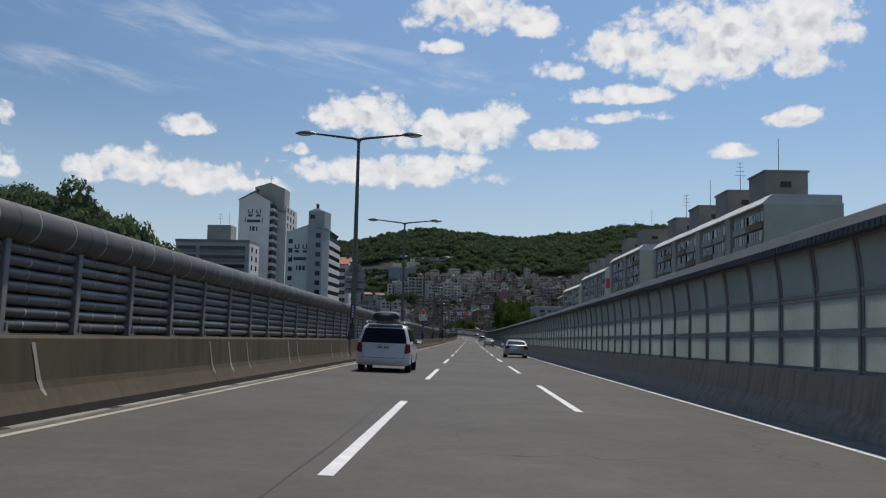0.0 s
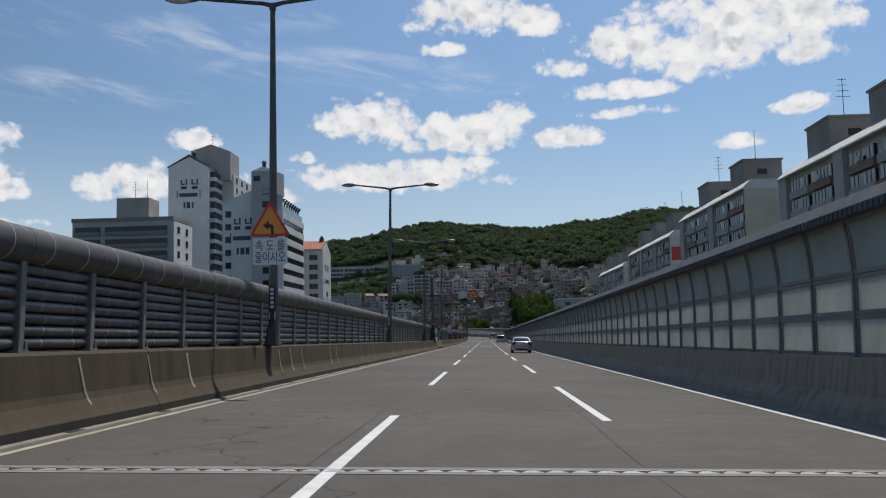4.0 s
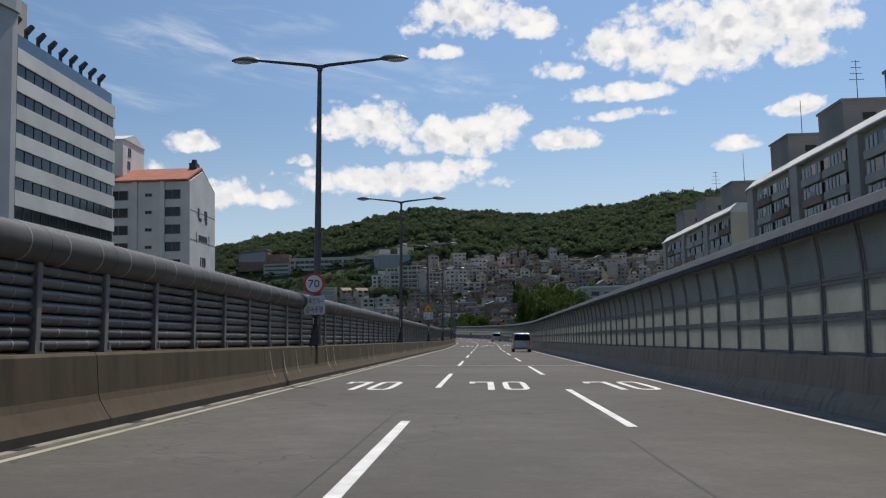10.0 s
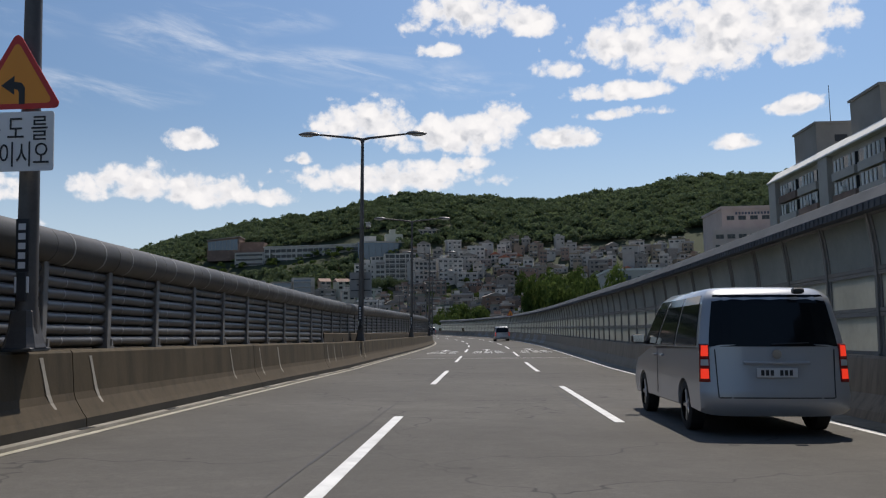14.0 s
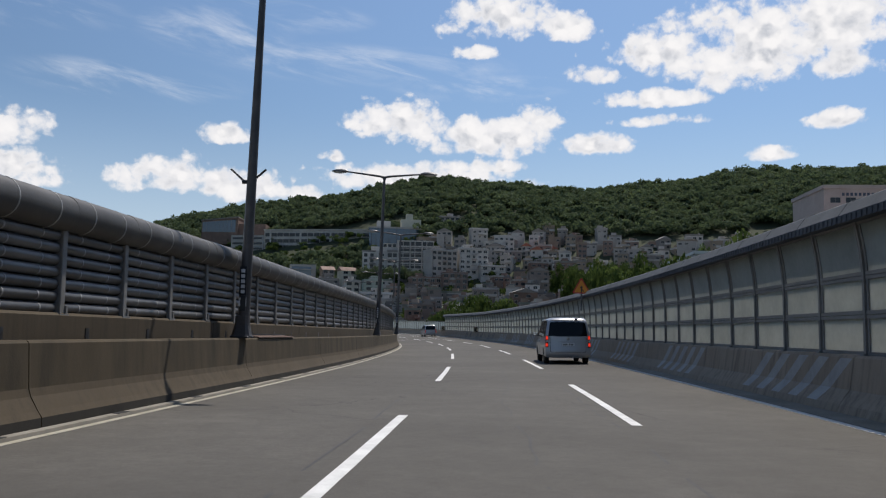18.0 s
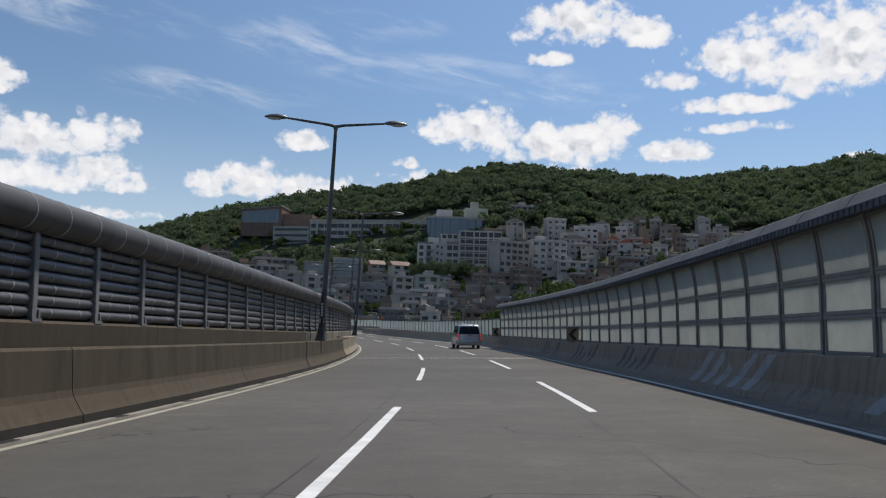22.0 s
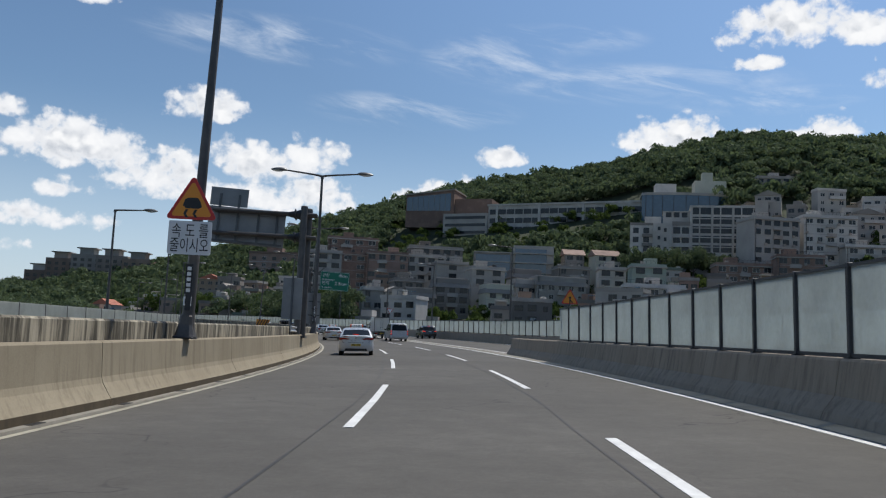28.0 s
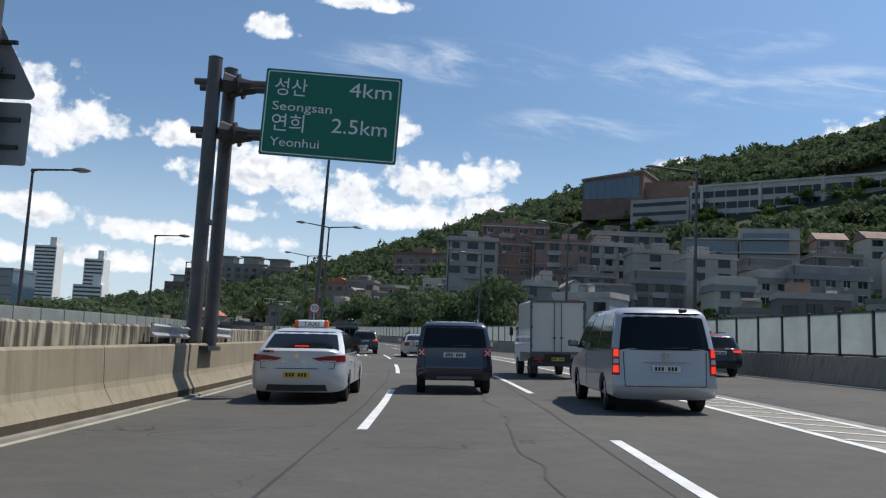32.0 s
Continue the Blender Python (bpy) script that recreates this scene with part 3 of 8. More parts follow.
# ---- road deck, both carriageways ----
S0, S1 = -40.0, 900.0
mb = MB()
sweep(mb, [(-6.48, 0.0), (5.9, 0.0), (6.7, 0.0), (6.7, -1.6), (-6.48, -1.6)], S0, S1, 5.0)
road = tagged(part("road", mb, ASPHALT), "grey worn asphalt carriageway of an elevated expressway", "road", kind="structure")
mb = MB()
sweep(mb, [(-20.2, 0.0), (-6.5, 0.0), (-6.5, -1.6), (-20.2, -1.6)], S0, S1, 5.0)
road_2 = tagged(part("road_2", mb, ASPHALT), "grey asphalt carriageway of the opposite direction", "road", kind="structure")


def ramp_d(s):
    """How far out the edge of the joining slip road lies."""
    return float(np.interp(s, [520, 560, 600, 640, 680, 720, 760, 1000], [17.5, 17.0, 16.0, 14.6, 13.2, 11.2, 9.8, 9.6]))


mb = MB()
rings = [[tuple(RP(s, d, z)) for d, z in ((6.72, -0.004), (ramp_d(s) + 0.6, -0.004), (ramp_d(s) + 0.6, -1.5), (6.72, -1.5))] for s in np.arange(530, 901, 6.0)]
mb.loft(rings)
tagged(part("road_3", mb, ASPHALT), "grey asphalt slip road joining the expressway", "road", kind="structure")


def strip(name, s0, s1, d, wdt, mat, parent=road, step=5.0, z=0.006, shift=None):
    m = MB()
    n = max(1, int(math.ceil((s1 - s0) / step)))
    rings = []
    for i in range(n + 1):
        s = s0 + (s1 - s0) * i / n
        o = shift(s) if shift else 0.0
        rings.append([tuple(RP(s, d + o + e * wdt / 2, z + k)) for e, k in ((-1, 0), (1, 0), (1, -0.004), (-1, -0.004))])
    m.loft(rings)
    return part(name, m, mat, parent)


for k in range(-2, 44):
    strip("lane_dash", 8.3 + 20 * k, 18.3 + 20 * k, -1.38, 0.15, PAINT)
    strip("lane_dash", 17.4 + 20 * k, 27.4 + 20 * k, 2.04, 0.15, PAINT)
strip("edge_line", S0, S1, -5.28, 0.12, PAINT_Y)
strip("edge_line", S0, 900, 5.22, 0.15, PAINT)
for k in range(9, 44):
    strip("lane_dash", 8 + 20 * k, 18 + 20 * k, -12.0, 0.15, PAINT, road_2)
strip("edge_line", S0, S1, -8.1, 0.15, PAINT_Y, road_2)
# tarred seams beside the lanes
TAR = worn("tar_seam", (0.022, 0.021, 0.020), (0.045, 0.043, 0.040), 3.0, 0.7)
rs = random.Random(3)
for d, s0, s1, wob in ((-1.72, -20, 250, 0.05), (-1.72, 262, 700, 0.06), (1.72, 20, 240, 0.05), (1.75, 300, 690, 0.07), (0.62, 470, 560, 0.25), (0.9, 590, 690, 0.3), (-3.4, 150, 176, 0.2), (0.4, 372, 400, 0.2)):
    pts, s = [], s0
    while s < s1:
        pts.append((s, d + wob * (math.sin(s * 0.21) + 0.5 * math.sin(s * 0.57 + 1)) * 0.6 + rs.uniform(-0.35, 0.35) * wob))
        s += 0.9 if wob > 0.1 else 2.2
    m = MB()
    for (sa, da), (sb, db) in zip(pts, pts[1:]):
        if rs.random() < (0.90 if wob > 0.1 else 0.97):
            h0 = rs.uniform(0.008, 0.02)
            m.add([RP(sa, da - h0, 0.004), RP(sb, db - h0, 0.004), RP(sb, db + h0, 0.004), RP(sa, da + h0, 0.004)], [(0, 1, 2, 3)])
    part("seam", m, TAR, road)["kind"] = "stuff"
# hatched nose of the slip road
strip("edge_line", 611, 712, 6.45, 0.13, PAINT, road, z=0.008)
strip("deck_joint", 609, 760, 6.95, 0.22, TAR, road, z=0.006)
strip("edge_line", 560, 900, -0.9, 0.14, PAINT, road, shift=ramp_d)
strip("nose_paving", 609.5, 712, 6.1, 1.6, LIP, road, z=0.0045)
for i in range(78):
    s = 613 + i * 1.26
    a, b = RP(s, 6.38, 0.009), RP(s + 0.95, 5.31, 0.009)
    u = (b - a).normalized() * 0.10
    v = Vector((-u.y, u.x, 0))
    part("hatch_mark", MB().add([a - v, b - v, b + v, a + v], [(0, 1, 2, 3)]), PAINT, road)

# ---- median barrier of the near carriageway, cast in lengths ----
NJ = [(-5.50, 0.0), (-5.505, 0.17), (-5.56, 0.25), (-5.66, 0.42), (-5.69, 0.52), (-5.72, 1.07), (-5.75, 1.105), (-6.44, 1.105), (-6.46, 0.0)]
NJ_THIN = NJ[:7] + [(-6.06, 1.105), (-6.08, 0.0)]
mb = MB()
barrier = thing("median_barrier", "brown weathered concrete barrier along the median, cast in lengths", "barrier", kind="structure")


def barrier_run(s0, s1, length, mat, toe, foot):
    s = s0
    while s < s1 - 0.1:
        e = min(s + length, s1)
        m = sweep(MB(), NJ if s < 315 else NJ_THIN, s + 0.012, e - 0.012, 5.0)
        # banded by height: darkest foot, then the toe, then the main face
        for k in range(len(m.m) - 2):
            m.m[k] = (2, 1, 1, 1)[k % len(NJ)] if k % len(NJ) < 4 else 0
        part("barrier_length", m, [mat, toe, foot], barrier)
        s = e


barrier_run(S0, 191.5, 9.9, BARRIER, TOE, DARK_CONC)
barrier_run(206.9, 491.35, 9.9, BARRIER, TOE, DARK_CONC)
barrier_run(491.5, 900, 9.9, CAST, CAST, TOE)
# sloping ends either side of the opening
for s0, s1 in ((191.5, 195.2), (206.9, 204.8)):
    part("barrier_end", MB().loft([[tuple(RP(s0, d, z)) for d, z in NJ], [tuple(RP(s1, d, min(z, 0.16))) for d, z in NJ]]), BARRIER, barrier)
part("gutter", sweep(MB(), [(-5.51, -0.02), (-5.51, 0.05), (-5.37, 0.045), (-5.355, -0.02)], S0, S1, 5.0), LIP, road)
mb = MB()
for s in np.arange(0, 640, 3.4):
    mb.box(-0.055, 0.055, -0.20, 0.20, 0.040, 0.054, 0, RM(s, -5.435))
part("drain_slots", mb, BLACK, road)["kind"] = "stuff"

# ---- louvred noise wall with a round top on the median ----
BAY = 2.3
SLAT = [(-0.155, 0.002)] + [(-0.078 + 0.098 * math.cos(radians(a)), 0.091 + 0.088 * math.sin(radians(a))) for a in range(-90, 91, 20)] + [(-0.155, 0.180)]


def slats(m, rows):
    """Rounded hollow slats, one above the other, each with two pale clips."""
    for r in rows:
        z0 = 0.035 + 0.187 * r
        m.loft([[(x, y, z0 + z) for y, z in SLAT] for x in (-1.09, 1.09)])
        for o in (-0.55 + 0.06 * (r % 2), 0.50 - 0.05 * (r % 3)):
            m.loft([[(x, y + 0.006, z0 + z) for y, z in SLAT] for x in (o - 0.018, o + 0.018)], 1)
    return m


slat_l = [slats(MB(), (r,)).mesh("slat", [LOUVRE, SEAM], True) for r in range(3)]
upper_slats = slats(MB(), range(3, 7)).mesh("upper_slats", [LOUVRE, SEAM], True)
wpost = MB().box(-0.07, 0.07, -0.17, 0.062, -0.02, 1.40, 0, None, 0.012).box(-0.14, 0.14, -0.17, 0.10, -0.02, 0.03).box(-0.12, -0.07, 0.0, 0.085, 0.0, 0.16).box(0.07, 0.12, 0.0, 0.085, 0.0, 0.16).mesh("post", [FRAME])
back_bay = MB().box(-1.15, 1.15, -0.20, -0.162, 0.0, 1.52).box(-1.15, 1.15, -0.17, -0.06, 1.33, 1.42).box(-1.20, -1.10, -0.28, 0.12, 1.42, 1.47)


def hoop(x, k):
    return [(x, 0.285 * k * math.cos(t), 0.285 * k * math.sin(t)) for t in (2 * math.pi * i / 20 for i in range(20))]


pipe_seg = MB().loft([hoop(-1.145, 1.0), hoop(1.145, 1.0)])
for o in (-0.58, 0.57):
    pipe_seg.loft([hoop(o - 0.02, 0.99), hoop(o - 0.013, 1.022), hoop(o + 0.013, 1.022), hoop(o + 0.02, 0.99)], 1)
pipe_seg = pipe_seg.mesh("pipe_length", [PIPE, SEAM], True)
DW, ZW, KW = -6.20, 1.115, 0.923


def noise_wall(s0, bay, bays):
    """Bays of louvres between posts, from s0 on, below the round top."""
    wall = None
    slim = Matrix.Diagonal((bay / BAY, KW, KW, 1))
    for i in range(bays):
        s = s0 + bay * (i + 0.5)
        if i % 10 == 0:
            wall = thing("noise_wall_length", "grey louvred noise wall with a round sheet-metal top above the median", "noise wall", RM(s, DW, ZW), "lengths of the median noise wall", "structure")
            inv = wall.matrix_basis.inverted()
            backs = MB()
        lift = 0.365 * float(np.clip((s - 325) / 60, 0, 1))
        M = inv @ RM(s, DW, ZW + lift) @ pose(0, 0, 0, 0, 0, -90) @ slim
        part("post", wpost, None, wall, M=inv @ RM(s - bay / 2, DW, ZW + lift) @ pose(0, 0, 0, 0, 0, -90) @ Matrix.Diagonal((1, KW, KW, 1)))
        for sl in slat_l:
            part("slat", sl, None, wall, M=M)
        part("upper_slats", upper_slats, None, wall, M=M)
        backs.add(back_bay.v, back_bay.f, 0, M)
        if i % 10 == 9 or i == bays - 1:
            part("back_sheet", backs, STEEL_D, wall)
        part("pipe_length", pipe_seg, None, wall, M=inv @ RM(s, DW - 0.02, ZW + lift + 1.60 * KW) @ pose(0, 0, 0, 0, 0, 90) @ slim)


noise_wall(-8.3, 2.2, 91)
noise_wall(207.1, 2.2, 35)
noise_wall(284.1, 1.0, 1)
noise_wall(285.1, 2.185, 60)
noise_wall(416.2, 2.104, 36)
noise_wall(491.94, 2.15, 13)
# rear parapet of the opposite deck
parapet_2 = thing("median_parapet", "stained concrete parapet of the opposite deck with drain slots", "parapet", kind="structure")
for i in range(62):
    s = 318 + i * 9.4
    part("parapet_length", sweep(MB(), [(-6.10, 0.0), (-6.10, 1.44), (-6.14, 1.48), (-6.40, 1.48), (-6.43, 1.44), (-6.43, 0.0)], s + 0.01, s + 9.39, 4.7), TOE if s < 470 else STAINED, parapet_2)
mb = MB()
for s in np.arange(320, 700, 2.4):
    mb.box(-0.010, 0.008, -0.06, 0.06, 1.10, 1.27, 0, RM(s, -6.098))
part("drain_slots", mb, BLACK, parapet_2)["kind"] = "stuff"

# ---- wall on the outer side: parapet, curved sheets between posts, cap ----
PRF = [(5.78, 0.0), (5.84, 0.16), (6.02, 0.40), (6.10, 0.94), (6.13, 0.98), (6.50, 0.98), (6.52, 0.0)]
parapet = thing("outer_parapet", "grey concrete parapet along the outer edge of the road", "parapet", kind="structure")
s = S0
while s < 609:
    e = min(s + 10.0, 609)
    part("parapet_length", sweep(MB(), PRF, s + 0.01, e - 0.01, 5.0), PARAPET, parapet)
    s = e
part("gutter", sweep(MB(), [(5.33, -0.02), (5.34, 0.012), (5.79, 0.03), (5.79, -0.02)], S0, 609, 5.0), LIP, road)
BAYR = 2.0
ZR = 0.98


def curve(t):
    """The bowed line of the outer wall: offset towards the road and height."""
    z = 2.30 * t
    return -0.13 * max(0.0, (t - 0.50) / 0.50) ** 2, z


def bowed(t0, t1, n, w0, thick, mats, mat=0, mbx=None, out=0.0):
    mbx = mbx or MB()
    rings = []
    for i in range(n + 1):
        x, z = curve(t0 + (t1 - t0) * i / n)
        rings.append([(x + out, -w0, z), (x + out, w0, z), (x + out + thick, w0, z), (x + out + thick, -w0, z)])
    return mbx.loft(rings, mat)


rpost_bay = bowed(0.0, 1.0, 10, 0.042, 0.12, None, out=-0.02).box(-0.07, 0.20, -0.09, 0.09, 0, 0.03)
rpost = rpost_bay.mesh("post", [FRAME])
LV = (0.0, 0.303, 0.592, 1.0)


def sheet_panel(t0, t1, n):
    m = bowed(t0 + 0.012, t1 - 0.012, n, 0.94, 0.02, None, 0, None, 0.03)
    bowed(t0 + 0.002, t0 + 0.030, 1, 0.95, 0.07, None, 1, m, 0.0)
    bowed(t1 - 0.030, t1 - 0.002, 1, 0.95, 0.07, None, 1, m, 0.0)
    for o in (-0.915, 0.915):
        rings = []
        for i in range(n + 1):
            x, z = curve(t0 + 0.03 + (t1 - t0 - 0.06) * i / n)
            rings.append([(x + 0.012, o - 0.035, z), (x + 0.012, o + 0.035, z), (x + 0.065, o + 0.035, z), (x + 0.065, o - 0.035, z)])
        m.loft(rings, 1)
    return m


sheet_bays = [sheet_panel(LV[0], LV[1], 1), sheet_panel(LV[1], LV[2], 2), sheet_panel(LV[2], LV[3], 6)]
sheets = [m.mesh("sheet", [g_, FRAME]) for m, g_ in zip(sheet_bays, (SHEET, SHEET, SHEET_T))]
cap_bay = MB().loft([[(x, y, z) for x, z in ((-0.42, 2.24), (-0.40, 2.38), (-0.24, 2.60), (-0.02, 2.69), (0.14, 2.66), (0.20, 2.24), (-0.20, 2.28))] for y in (-1.0, 1.0)])
for i in range(10):
    cap_bay.box(-0.432, -0.41, -0.98 + i * 0.2, -0.88 + i * 0.2, 2.24, 2.36)


def outer_wall(s0, bay, bays):
    wall, fit = None, Matrix.Diagonal((1, bay / BAYR, 1, 1))
    for i in range(bays):
        s = s0 + bay * (i + 0.5)
        if i % 10 == 0:
            wall = thing("sheet_wall_length", "grey steel-framed noise wall of hazy plastic sheets, bowed towards the road", "noise wall", RM(s, 6.30, ZR), "lengths of the outer noise wall", "structure")
            inv = wall.matrix_basis.inverted()
            caps = MB()
        M = inv @ RM(s, 6.30, ZR) @ fit
        part("post", rpost, None, wall, M=inv @ RM(s - bay / 2, 6.30, ZR))
        for sh in sheets:
            part("sheet", sh, None, wall, M=M)
        caps.add(cap_bay.v, cap_bay.f, 0, M)
        if i % 10 == 9 or i == bays - 1:
            part("cap", caps, CAP, wall)


outer_wall(-4.0, 1.895, 76)
outer_wall(140.02, 1.889, 74)
outer_wall(279.81, 2.0444, 68)
outer_wall(418.83, 2.0767, 36)
outer_wall(493.59, 2.055, 11)
# clear sheets beyond it
cpost_bay = MB().box(-0.05, 0.06, -0.05, 0.05, 0, 1.52, 0, None, 0.01).box(-0.09, 0.10, -0.08, 0.08, 0, 0.03)
cpanel_bay = MB().box(-0.008, 0.008, -0.97, 0.97, 0.07, 1.46, 0).box(-0.03, 0.03, -1.0, 1.0, 0.02, 0.08, 1).box(-0.03, 0.03, -1.0, 1.0, 1.45, 1.50, 1)
cpost, cpanel = cpost_bay.mesh("post", [STEEL_D]), cpanel_bay.mesh("sheet", [SHEET_C, STEEL_D])


def clear_wall(s0, s1, dist, z0, label):
    bays, wall = int(round((s1 - s0) / 2.07)), None
    for i in range(bays):
        s = s0 + 2.07 * (i + 0.5)
        if i % 10 == 0:
            wall = thing("clear_wall_length", label, "noise wall", RM(s, dist(s), z0), "lengths of the clear noise wall", "structure")
            inv = wall.matrix_basis.inverted()
            posts, panes = MB(), MB()
        turn = math.degrees(math.atan((dist(s + 1) - dist(s - 1)) / 2))
        M = inv @ RM(s, dist(s), z0) @ pose(0, 0, 0, 0, 0, -turn)
        MP = inv @ RM(s - 1.035, dist(s - 1.035), z0) @ pose(0, 0, 0, 0, 0, -turn)
        if s < 690:
            part("post", cpost, None, wall, M=MP)
            part("sheet", cpanel, None, wall, M=M)
            continue
        posts.add(cpost_bay.v, cpost_bay.f, 0, MP)
        panes.add(cpanel_bay.v, cpanel_bay.f, 0, M)
        panes.m[-len(cpanel_bay.m):] = cpanel_bay.m
        if i % 10 == 9 or i == bays - 1:
            part("posts", posts, STEEL_D, wall)["kind"] = "stuff"
            part("sheets", panes, [SHEET_C, STEEL_D], wall)["kind"] = "stuff"


clear_wall(516.2, 597.0, lambda s: 6.30, ZR, "clear hazy sheets between dark posts on the outer parapet")
mb = MB()
n = 70
rings = [[tuple(RP(s, ramp_d(s) + d, z)) for d, z in ((-0.30, 0.0), (-0.22, 0.3), (-0.08, 0.92), (0.28, 0.92), (0.30, -0.4))] for s in np.linspace(560, 900, n)]
for k in range(0, n - 1, 2):
    part("parapet_length", MB().loft(rings[k:k + 3]), PARAPET, parapet)
clear_wall(560.0, 900.0, ramp_d, 0.92, "clear hazy sheets between dark posts beside the slip road")
# far side of the opposite carriageway
parapet_3 = thing("far_parapet", "grey concrete parapet beyond the opposite carriageway", "parapet", kind="structure")
for i in range(47):
    s = S0 + i * 20
    part("parapet_length", sweep(MB(), [(-19.9, 0.0), (-19.9, 0.95), (-20.2, 0.95), (-20.2, 0.0)], s + 0.01, s + 19.98, 5.0), PARAPET, parapet_3)
fpanel = MB().box(-0.02, 0.02, -1.96, 1.96, 0.03, 1.55, 0).box(-0.05, 0.05, -2.0, -1.93, 0, 1.6, 1).box(-0.05, 0.05, -2.0, 2.0, 0.74, 0.80, 1).mesh("sheet", [SHEET, FRAME])
for s0 in (190.0, 210.0, 230.0, 250.0, 270.0, 290.0):
    wall = thing("far_wall_length", "grey steel-framed noise wall of hazy sheets beyond the opposite carriageway", "noise wall", RM(s0, -20.0, 0.95), "lengths of the far noise wall", "structure")
    inv = wall.matrix_basis.inverted()
    panes, caps = MB(), MB()
    for i in range(10):
        M = inv @ RM(s0 + 2.0 * (i + 0.5), -20.0, 0.95) @ pose(0, 0, 0, 0, 0, 180)
        part("post", rpost, None, wall, M=M @ pose(0, -1, 0))
        for sh in sheet_bays:
            panes.add(sh.v, sh.f, 0, M)
            panes.m[-len(sh.m):] = sh.m
        caps.add(cap_bay.v, cap_bay.f, 0, M)
    part("sheets", panes, [SHEET, FRAME], wall)["kind"] = "stuff"
    part("cap", caps, CAP, wall)
for j in range(10, 24):
    s0 = 150 + j * 31.2
    if s0 > 880:
        break
    wall = thing("far_wall_length", "low grey framed noise wall beyond the opposite carriageway", "noise wall", RM(s0, -20.0, 0.95), "lengths of the far noise wall", "structure")
    inv = wall.matrix_basis.inverted()
    for i in range(8):
        s = s0 + 3.9 * (i + 0.5)
        part("sheet", fpanel, None, wall, M=inv @ RM(s, -20.0, 0.95) @ Matrix.Diagonal((1, 0.97, 1, 1)))

# ---- piers that carry the decks ----
for s in np.arange(-20, 900, 40.0):
    for d, name_label in ((0.0, "plain concrete pier under the near carriageway"), (-13.2, "plain concrete pier under the opposite carriageway")):
        p = RP(s, d, -1.5)
        low = float(hill(p.x, p.y)) - 0.5
        if p.z - low < 1.5:
            continue
        t = thing("pier", name_label, "pier", RM(s, d, -1.5, True), "piers of the elevated road", "structure")
        part("cap_beam", MB().loft([[(-5.2, y, 0.05), (5.2, y, 0.05), (5.2, y, -0.7), (1.6, y, -1.7), (-1.6, y, -1.7), (-5.2, y, -0.7)] for y in (-0.9, 0.9)]), PARAPET, t)
        part("column", MB().tube((0, 0, -1.6), (0, 0, low - p.z), 1.15, 1.15, 20), PARAPET, t, smooth=True)

# ---- buildings ----
def window_shape(m, wd, ht, ox=0.0, oz=0.0):
    """A window in a wall that faces -y: one frame with one or two panes set back in it."""
    f, mu = 0.07, 0.035
    xs = [-wd / 2 - f, -wd / 2, -mu, mu, wd / 2, wd / 2 + f] if wd > 0.9 else [-wd / 2 - f, -wd / 2, wd / 2, wd / 2 + f]
    zs = [-f, 0.0, ht, ht + f]
    nx_ = len(xs)
    vs = [(ox + x, -0.10, oz + z) for z in zs for x in xs]
    fs, mt = [], []
    for j in range(3):
        for i in range(nx_ - 1):
            q = [j * nx_ + i, j * nx_ + i + 1, (j + 1) * nx_ + i + 1, (j + 1) * nx_ + i]
            if j == 1 and i % 2 == 1:
                o = len(vs)
                vs += [(vs[k][0], -0.03, vs[k][2]) for k in q]
                fs += [(q[k], q[(k + 1) % 4], o + (k + 1) % 4, o + k) for k in range(4)] + [(o, o + 1, o + 2, o + 3)]
                mt += [1, 1, 1, 1, 0]
            else:
                fs.append(tuple(q))
                mt.append(1)
    c = [0, nx_ - 1, 4 * nx_ - 1, 3 * nx_]
    rim = list(range(nx_)) + [2 * nx_ - 1, 3 * nx_ - 1] + list(range(4 * nx_ - 1, 3 * nx_ - 1, -1)) + [2 * nx_, nx_]
    o = len(vs)
    vs += [(vs[k][0], 0.05, vs[k][2]) for k in rim]
    n_ = len(rim)
    fs += [(rim[k], rim[(k + 1) % n_], o + (k + 1) % n_, o + k) for k in range(n_)]
    mt += [1] * n_
    start = len(m.f)
    m.add(vs, fs)
    m.m[start:] = mt
    return m


FRAME_KINDS = (WHITE_W, FRAME, BLACK)


def window_mesh(wd, ht, kind=0):
    return window_shape(MB(), wd, ht).mesh("window", [WINDOW, FRAME_KINDS[kind]])


WIN = {}


def window(parent, wd, ht, place, turn=0.0, kind=0):
    key = (round(wd, 2), round(ht, 2), kind)
    if key not in WIN:
        WIN[key] = window_mesh(wd, ht, kind)
    return part("window", WIN[key], None, parent, M=pose(*place, 0, 0, turn))


def building(label, x, y, z, turn=0.0, name="apartment_building", category="building", group=""):
    return thing(name, label, category, pose(x, y, z, 0, 0, turn), group)


def antenna(parent, x, y, z, h, comb=False):
    m = MB().tube((x, y, z), (x, y, z + h), 0.06, 0.04, 5)
    if comb:
        for i in range(4):
            zz = z + h * (0.55 + 0.14 * i)
            m.tube((x - 0.9 + 0.12 * i, y, zz), (x + 0.9 - 0.12 * i, y, zz), 0.04, 0.04, 4)
    part("antenna", m, STEEL_D, parent)


def bars(parent, name, rows, mat, place, turn=0.0):
    """Lettering given as plain bars: rows of (x, z, width, height)."""
    for x, z, wd, ht in rows:
        part(name, MB().box(x - wd / 2, x + wd / 2, -0.05, 0.0, z - ht / 2, z + ht / 2), mat, parent, M=pose(*place, 0, 0, turn))


GZ0 = -11.0
